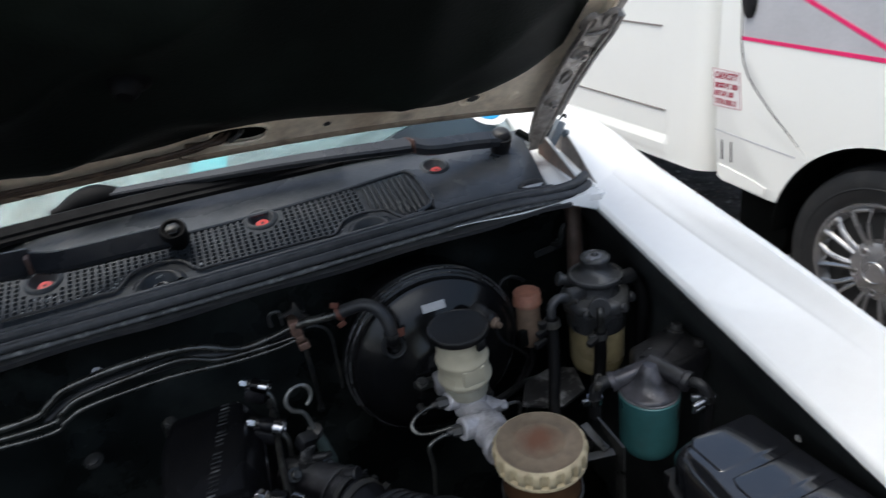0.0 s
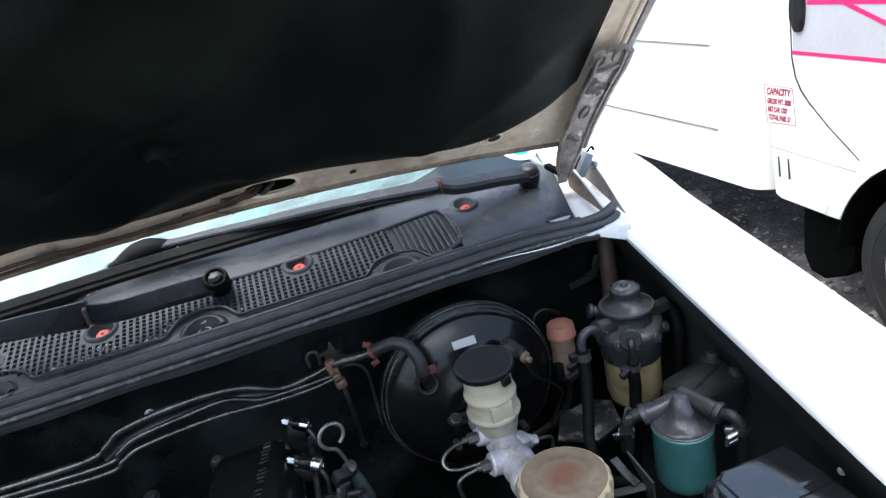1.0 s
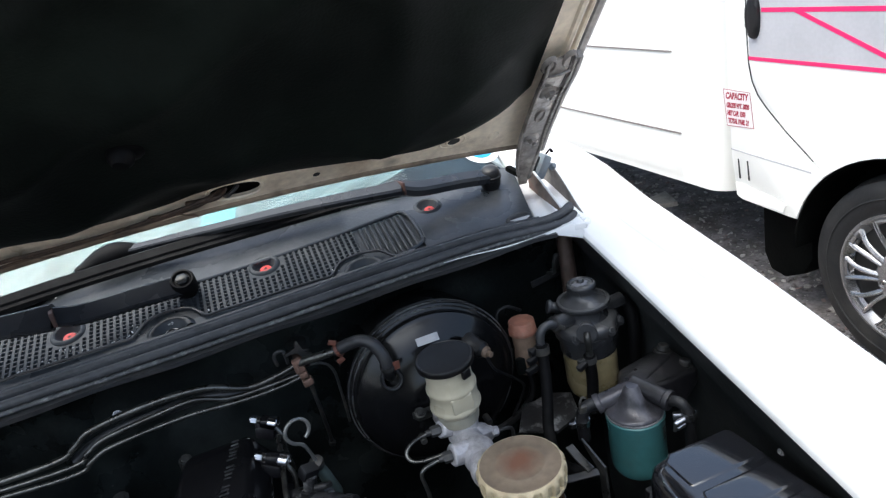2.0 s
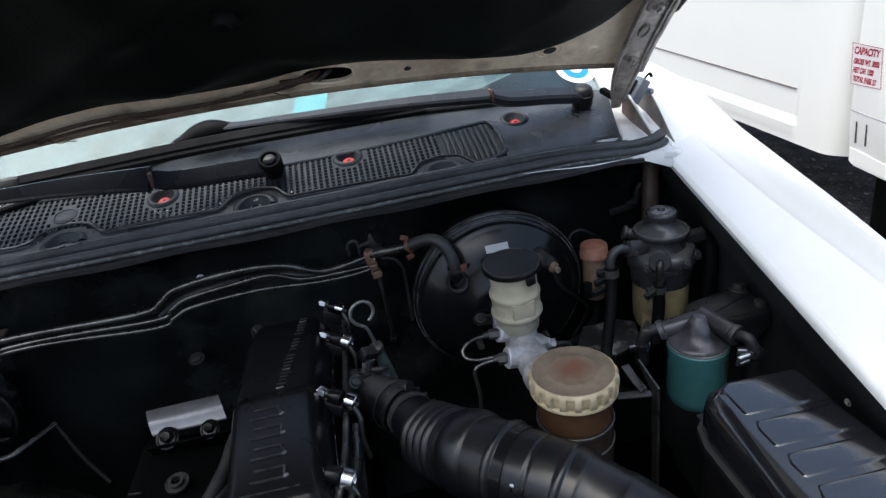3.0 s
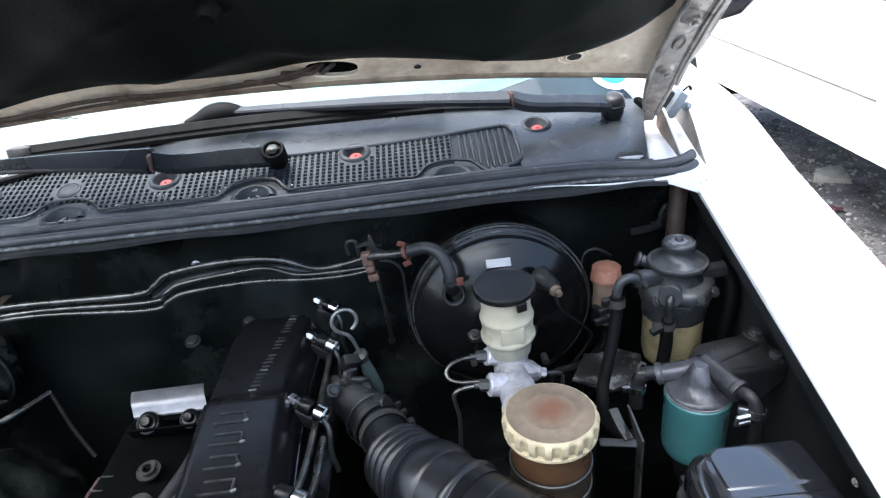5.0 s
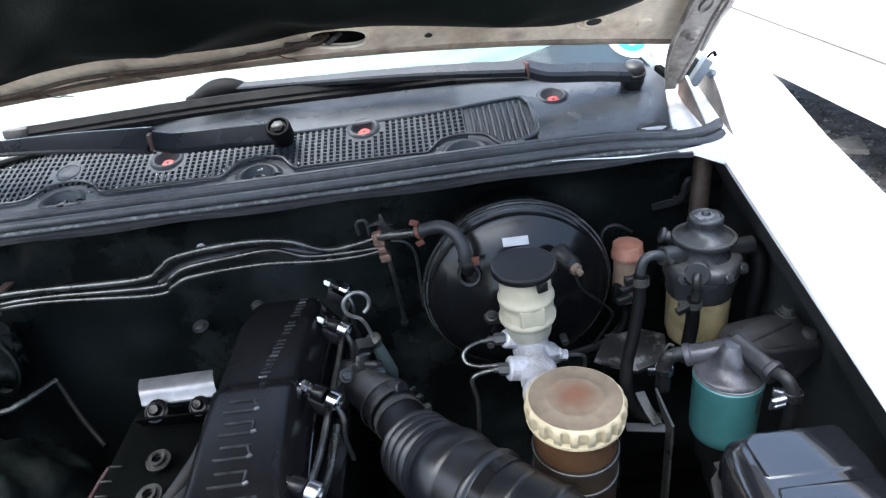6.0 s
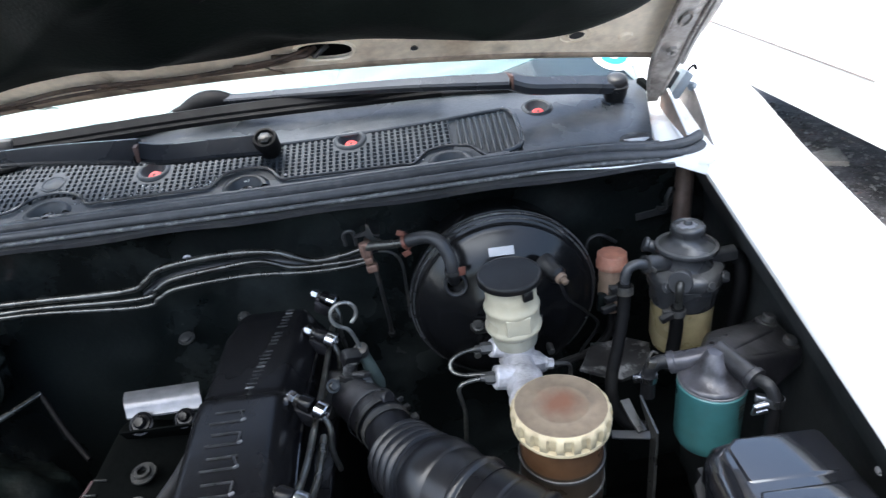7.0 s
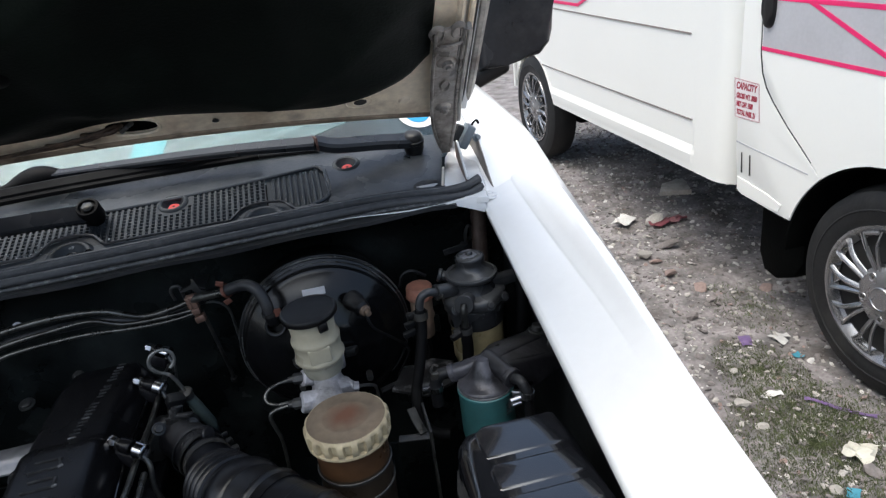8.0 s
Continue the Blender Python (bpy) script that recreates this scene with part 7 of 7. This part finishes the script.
part("wheel_well", add(sheet(lambda u, v: VP(AY + (AR - 0.006) * math.cos(math.pi * (0.0 + 1.0 * u)), AZ + (AR - 0.006) * math.sin(math.pi * u), 0.008 + 0.45 * v), 24, 3, 0.004, (0, 0, 1)), box((0.02, 0.8, 0.5), pose(2.27, AY, 0.5))), M_DARK, van)
part("mud_flap", van_plate([(1.72, 0.50), (1.67, 0.47), (1.662, 0.24), (1.70, 0.17), (1.79, 0.125), (1.86, 0.135), (1.895, 0.20), (1.90, 0.45)], 0.09, 0.34, 0.012), M_DARK, van, "black rubber mud flap")

# capacity notice
sk = thing("capacity_notice", VP(1.91, 0.70, -0.001), "white notice with crimson capacity lettering on the van", "sticker")
part("backing", van_plate([(1.981, 0.863), (1.966, 0.728), (1.833, 0.731), (1.849, 0.858)], -0.0012, 0.002), M_STICKER, sk)
for a, b in (((1.981, 0.863), (1.849, 0.858)), ((1.966, 0.728), (1.833, 0.731)), ((1.981, 0.863), (1.966, 0.728)), ((1.849, 0.858), (1.833, 0.731))):
    part("border_line", tube([VP(*a, -0.0015), VP(*b, -0.0015)], 0.0009, 6, 1), M_PRINT, sk)


def words(text, y, z, size, width):
    cu = bpy.data.curves.new("words", "FONT")
    cu.body, cu.size, cu.extrude, cu.offset = text, size, 0.0004, 0.0013
    tmp = bpy.data.objects.new("words", cu)
    scene.collection.objects.link(tmp)
    me = bpy.data.meshes.new_from_object(tmp.evaluated_get(bpy.context.evaluated_depsgraph_get()))
    bm = bmesh.new()
    bm.from_mesh(me)
    bpy.data.objects.remove(tmp)
    bpy.data.meshes.remove(me)
    xs = [v.co.x for v in bm.verts]
    f = width / (max(xs) - min(xs))
    for v in bm.verts:
        v.co = VP(y - (v.co.x - min(xs)) * f - (v.co.y) * 0.08, z + v.co.y, -0.0016 - v.co.z)
    return bm


for text, z, size, w in (("CAPACITY", 0.829, 0.033, 0.112), ("GROSS WT. 3000", 0.797, 0.025, 0.112), ("NET CAP. 1500", 0.768, 0.025, 0.090), ("TOTAL PASS. 21", 0.739, 0.025, 0.102)):
    part("lettering", words(text, 1.973 - (0.863 - z) * 0.10, z, size, w), M_PRINT, sk, "crimson lettering")


def wheel(at, parent, size=1.0):
    """A road wheel with a many-spoked silver cover; its outer face looks along -x."""
    c = Vector(at)
    m = Matrix.Translation(c) @ pose(0, 0, 0, 0, -90, 0) @ pose(0, 0, 0, 0, 0, 90) @ Matrix.Scale(size, 4)
    prof = [(0.205, -0.16), (0.29, -0.17), (0.325, -0.155), (0.337, -0.12), (0.339, -0.085), (0.337, -0.05), (0.325, -0.012), (0.305, 0.0), (0.275, 0.006), (0.25, 0.004), (0.230, -0.002), (0.210, -0.010), (0.190, -0.03)]
    w = part("wheel", lathe(prof, 72, m, lambda a, k: 1 + (0.004 * math.copysign(1, math.sin(34 * a + (k % 2) * 1.5)) if 3 <= k <= 5 else 0)), M_TYRE, parent, "black tyre with a silver wheel cover")
    part("sidewall_ring", lathe([(0.268, 0.0062), (0.272, 0.0085), (0.276, 0.0062)], 72, m), M_TYRE, w)
    part("rim_ring", lathe([(0.190, -0.020), (0.206, -0.004), (0.216, 0.004), (0.224, 0.003), (0.228, -0.010)], 72, m), M_SILVER, w)
    part("dark_backing", lathe([(0.20, -0.028), (0.10, -0.045), (0, -0.045)], 40, m), M_SEAM, w)
    hub = lathe([(0, 0.011), (0.034, 0.011), (0.036, 0.0085), (0.040, 0.0075), (0.084, 0.003), (0.097, -0.005), (0.102, -0.030)], 60, m)
    part("hub_cap", hub, M_SILVER, w)
    part("hub_badge_ring", lathe([(0.033, 0.0105), (0.035, 0.013), (0.038, 0.0095)], 40, m), M_SILVER, w)
    for k in range(5):
        a = 2 * math.pi * k / 5 + 0.35
        lug = part("lug_recess", lathe([(0.0085, -0.004), (0.0100, 0.004), (0.0135, 0.0055), (0.0155, 0.002)], 20, m @ pose(0.070 * math.cos(a), 0.070 * math.sin(a), 0.0015)), M_SILVER, w)
        part("lug_bolt", lathe([(0, 0.003), (0.005, 0.001), (0.0090, -0.003)], 14, m @ pose(0.070 * math.cos(a), 0.070 * math.sin(a), 0.0045)), M_PIN, lug)
    for k in range(10):
        sp_ = bmesh.new()
        a = 2 * math.pi * k / 10 + 0.1

        def polar(r, q, h):
            return m @ Vector((r * math.cos(a + q), r * math.sin(a + q), h))
        for side in (-1, 1):
            add(sp_, tube([polar(0.086, 0.085 * side, -0.004), polar(0.125, 0.095 * side, 0.001), polar(0.165, 0.120 * side, 0.001), polar(0.208, 0.165 * side - 0.03, -0.005)], lambda s: 0.0105 - 0.003 * s, 8, 4, flat=0.55))
            add(sp_, tube([polar(0.092, 0.130 * side, 0.000), polar(0.130, 0.135 * side, 0.0055), polar(0.170, 0.155 * side, 0.005), polar(0.206, 0.195 * side - 0.03, 0.000)], 0.0022, 6, 4))
        add(sp_, tube([polar(0.203, q, -0.003) for q in (-0.16, -0.03, 0.10)], 0.0080, 8, 4))
        part("spoke", sp_, M_SILVER, w, "forked spoke")
    return w


wheel(VP(AY + 0.002, 0.318, 0.030), van, 0.975)
wheel(VP(4.19, 0.357, 0.0), van, 1.055)

# ==== ground ====
def ground_z(x, y):
    n = noise.noise(Vector((x * 1.3, y * 1.3, 0.3))) * 0.02 + noise.noise(Vector((x * 5, y * 5, 1.0))) * 0.010 + noise.noise(Vector((x * 14, y * 14, 4.0))) * 0.006
    return (n - 0.012) * (1.0 if abs(x) < 8 and abs(y) < 10 else 0.0)


def axis_steps(a, b, step, far):
    near = [a + step * i for i in range(int((b - a) / step) + 1)]
    return [-v for v in far[::-1] if -v < a - 0.5] + near + [v for v in far if v > b + 0.5]


gx, gy = axis_steps(0.6, 3.0, 0.04, [4, 6, 9, 20, 60, 300]), axis_steps(0.0, 6.0, 0.05, [7.5, 10, 20, 60, 300])
gx, gy = [-300, -60, -20, -6, -3, -1.5, -0.5] + [v for v in gx if v > -0.4], [-300, -60, -20, -6, -3, -1.5, -0.5] + [v for v in gy if v > -0.4]
bm = bmesh.new()
gv = [[bm.verts.new((x, y, ground_z(x, y))) for y in gy] for x in gx]
for i in range(len(gx) - 1):
    for j in range(len(gy) - 1):
        bm.faces.new((gv[i][j], gv[i + 1][j], gv[i + 1][j + 1], gv[i][j + 1]))
M_DIRT = mat("stony_dirt", (0.200, 0.184, 0.182), 0.9, var=0.5, scale=9, fine=70, bump=1.0, dirt=(0.075, 0.063, 0.053), dirt_amount=0.8, dirt_scale=5)
solo("ground", bm, M_DIRT, "stony grey-brown dirt littered with rubble", "ground", "", "structure")

rng = random.Random(4)
M_STONE = mat("pale_rubble", (0.36, 0.34, 0.31), 0.85, var=0.25, scale=20, fine=120, bump=0.4, piece=0.25)
M_BRICK = mat("pinkish_brick_rubble", (0.25, 0.185, 0.165), 0.85, var=0.25, scale=20, fine=120, bump=0.4)
M_CHIP = mat("pale_plaster_chips", (0.50, 0.48, 0.46), 0.8, var=0.3, scale=25, fine=120, bump=0.3)
M_STONE2 = mat("brown_rubble", (0.165, 0.147, 0.142), 0.9, var=0.3, scale=20, fine=120, bump=0.4, piece=0.25)


def chunk(c, r, flat=0.55):
    bm = bmesh.new()
    bmesh.ops.create_icosphere(bm, subdivisions=1, radius=1)
    q = Euler((rng.uniform(-0.5, 0.5), rng.uniform(-0.5, 0.5), rng.uniform(0, 6))).to_matrix()
    s = (rng.uniform(0.7, 1.4), rng.uniform(0.6, 1.1), flat * rng.uniform(0.6, 1.1))
    for v in bm.verts:
        k = rng.uniform(0.75, 1.15)
        v.co = Vector(c) + q @ Vector((v.co.x * s[0], v.co.y * s[1], v.co.z * s[2])) * r * k
    return bm


def in_yard():
    while True:
        x, y = rng.uniform(0.75, 2.6), rng.uniform(0.4, 5.2)
        if rng.random() < 0.25 + 0.75 * (x > 0.9):
            return x, y


for name, material, count, lo, hi, many, flat in (("pale_gravel", M_STONE, 11000, 0.0012, 0.015, 4.5, 0.55), ("brown_gravel", M_STONE2, 14000, 0.0012, 0.016, 4.5, 0.55), ("plaster_chips", M_CHIP, 1500, 0.003, 0.019, 3.0, 0.25), ("brick_chips", M_BRICK, 900, 0.003, 0.016, 3.0, 0.3)):
    verts, faces = [], []
    proto = []
    for k in range(12):
        b = chunk((0, 0, 0), 1.0, flat)
        b.verts.index_update()
        proto.append(([tuple(v.co) for v in b.verts], [[v.index for v in f.verts] for f in b.faces]))
        b.free()
    for k in range(count):
        x, y = in_yard()
        r = lo + (hi - lo) * rng.random() ** many
        pv, pf = proto[k % 12]
        o, a = len(verts), rng.uniform(0, 6.28)
        z = ground_z(x, y)
        verts += [(x + r * (p[0] * math.cos(a) - p[1] * math.sin(a)), y + r * (p[0] * math.sin(a) + p[1] * math.cos(a)), z + r * p[2] + r * 0.2) for p in pv]
        faces += [[o + i for i in f] for f in pf]
    me = bpy.data.meshes.new(name)
    me.from_pydata(verts, [], faces)
    me.materials.append(material)
    tagged(new(name, me), "scattered loose gravel on the dirt" if "gravel" in name else "small broken building chips strewn over the dirt", "gravel" if "gravel" in name else "debris", "", "stuff")

for x, y, r in ((1.713, 2.197, 0.045), (1.749, 2.027, 0.04), (1.72, 2.33, 0.035), (1.99, 1.941, 0.03), (1.62, 2.10, 0.02)):
    solo("brick_piece", chunk((x, y, ground_z(x, y) + r * 0.25), r, 0.4), M_BRICK, "broken piece of pinkish brick on the dirt", "brick piece", "brick pieces")
solo("concrete_slab", plate([(2.05, 2.86), (2.20, 2.80), (2.26, 2.98), (2.12, 2.96)], 0.0, 0.025, pose(0, 0, 0.0, 1, -1), 0.004), M_STONE, "flat broken slab of pale concrete", "concrete slab")
for x, y, r, m_ in ((1.438, 1.236, 0.022, M_STONE), (1.452, 1.347, 0.034, M_STONE), (1.448, 1.393, 0.015, M_STONE), (1.567, 0.98, 0.03, M_STONE2), (1.441, 0.959, 0.022, M_STONE), (1.53, 1.50, 0.018, M_STONE), (1.62, 1.52, 0.02, M_STONE2), (1.75, 1.95, 0.025, M_STONE2), (1.60, 1.85, 0.028, M_STONE2), (1.45, 1.80, 0.02, M_STONE), (1.85, 2.45, 0.05, M_STONE2),
                    (1.70, 2.40, 0.04, M_STONE), (1.95, 2.75, 0.06, M_STONE), (1.52, 2.30, 0.03, M_STONE2), (1.60, 2.75, 0.035, M_STONE), (1.42, 2.15, 0.02, M_STONE2), (1.55, 1.35, 0.012, M_STONE), (1.50, 1.00, 0.02, M_STONE), (1.40, 1.45, 0.015, M_STONE2)):
    solo("rubble_lump", chunk((x, y, ground_z(x, y) + r * 0.3), r), m_, "broken lump of concrete rubble on the dirt" if m_ is M_STONE else "brown stone half sunk in the dirt", "stone", "rubble lumps")

# litter
M_FOIL = mat("crumpled_wrapper", (0.55, 0.53, 0.45), 0.5, var=0.2, bump=0.2)
M_PURPLE = mat("purple_plastic", (0.14, 0.09, 0.20), 0.5, var=0.15, bump=0.1)
M_REDBAG = mat("faded_red_plastic", (0.17, 0.05, 0.06), 0.55, var=0.2, bump=0.1)
M_CYAN = mat("cyan_plastic", (0.05, 0.21, 0.28), 0.5, var=0.2, bump=0.1)
M_PAPER = mat("dirty_white_plastic", (0.55, 0.54, 0.52), 0.6, var=0.2, bump=0.2)


def scrap(c, sx, sy, h, turn=0.0, n=7):
    def fn(u, v):
        x, y = (u - 0.5) * sx, (v - 0.5) * sy
        q = Vector((x * 30 + c[0] * 9, y * 30 + c[1] * 9, 1.0))
        z = h * (0.5 + 0.9 * noise.noise(q))
        a = radians(turn)
        return Vector((c[0] + x * math.cos(a) - y * math.sin(a) + 0.1 * sx * noise.noise(q * 1.3), c[1] + x * math.sin(a) + y * math.cos(a) + 0.1 * sy * noise.noise(q * 1.7), ground_z(c[0], c[1]) + 0.004 + max(0, z)))
    return sheet(fn, n, n, 0.001)


for nm, c, sx, sy, h, a, m_, lab in (("wrapper", (1.594, 1.045), 0.09, 0.07, 0.035, 30, M_FOIL, "crumpled pale wrapper in the grass"), ("plastic_strip", (1.70, 1.228), 0.016, 0.20, 0.012, 39, M_PURPLE, "flattened purple plastic strip"),
                                     ("plastic_bag", (2.004, 2.702), 0.19, 0.07, 0.03, 5, M_REDBAG, "torn faded red plastic bag"), ("plastic_scrap", (1.784, 1.607), 0.035, 0.06, 0.015, 10, M_PAPER, "torn scrap of white plastic"),
                                     ("plastic_scrap", (1.779, 1.50), 0.03, 0.03, 0.015, 10, M_CYAN, "small torn scrap of cyan plastic"), ("plastic_scrap", (1.471, 0.934), 0.035, 0.03, 0.015, 40, M_CYAN, "small torn scrap of cyan plastic"),
                                     ("plastic_scrap", (1.677, 1.637), 0.06, 0.04, 0.010, 70, M_PURPLE, "small dull purple plastic scrap"), ("paper_scrap", (1.815, 2.813), 0.13, 0.09, 0.035, 40, M_PAPER, "flattened dirty white paper scrap"),
                                     ("paper_scrap", (1.563, 1.354), 0.07, 0.025, 0.012, -10, M_PAPER, "flattened dirty white paper scrap"), ("paper_scrap", (1.82, 1.625), 0.04, 0.03, 0.01, -20, M_PAPER, "flattened dirty white paper scrap")):
    solo(nm, scrap(c, sx, sy, h, a), m_, lab, "litter", "litter on the dirt")

# grass
M_GRASS = mat("sparse_grass", (0.088, 0.105, 0.046), 0.8, var=0.45, scale=30, bump=0.0)
verts, faces = [], []
for cx, cy, rad, count in ((1.62, 1.48, 0.13, 4000), (1.52, 1.12, 0.19, 8500), (1.70, 1.18, 0.13, 2600), (1.45, 0.85, 0.26, 8000), (1.85, 1.85, 0.14, 1200), (1.58, 1.30, 0.16, 2000)):
    for k in range(count):
        a, r = rng.uniform(0, 6.28), rad * 1.1 * rng.random() ** 0.75
        x, y = cx + r * math.cos(a), cy + r * math.sin(a) * 1.3
        h, w, b, t = rng.uniform(0.004, 0.017), 0.0009, rng.uniform(0, 6.28), rng.uniform(0.2, 1.1)
        z = ground_z(x, y) - 0.002
        o = len(verts)
        dx, dy = math.cos(b), math.sin(b)
        verts += [(x - dy * w, y + dx * w, z), (x + dy * w, y - dx * w, z), (x + dx * h * t * 0.5 + dy * w * 0.7, y + dy * h * t * 0.5 - dx * w * 0.7, z + h * 0.7), (x + dx * h * t, y + dy * h * t, z + h)]
        faces += [(o, o + 1, o + 2), (o, o + 2, o + 3)]
me = bpy.data.meshes.new("grass")
me.from_pydata(verts, [], faces)
me.materials.append(M_GRASS)
tagged(new("grass", me), "sparse dry grass tufts among rubble", "grass", "", "stuff")
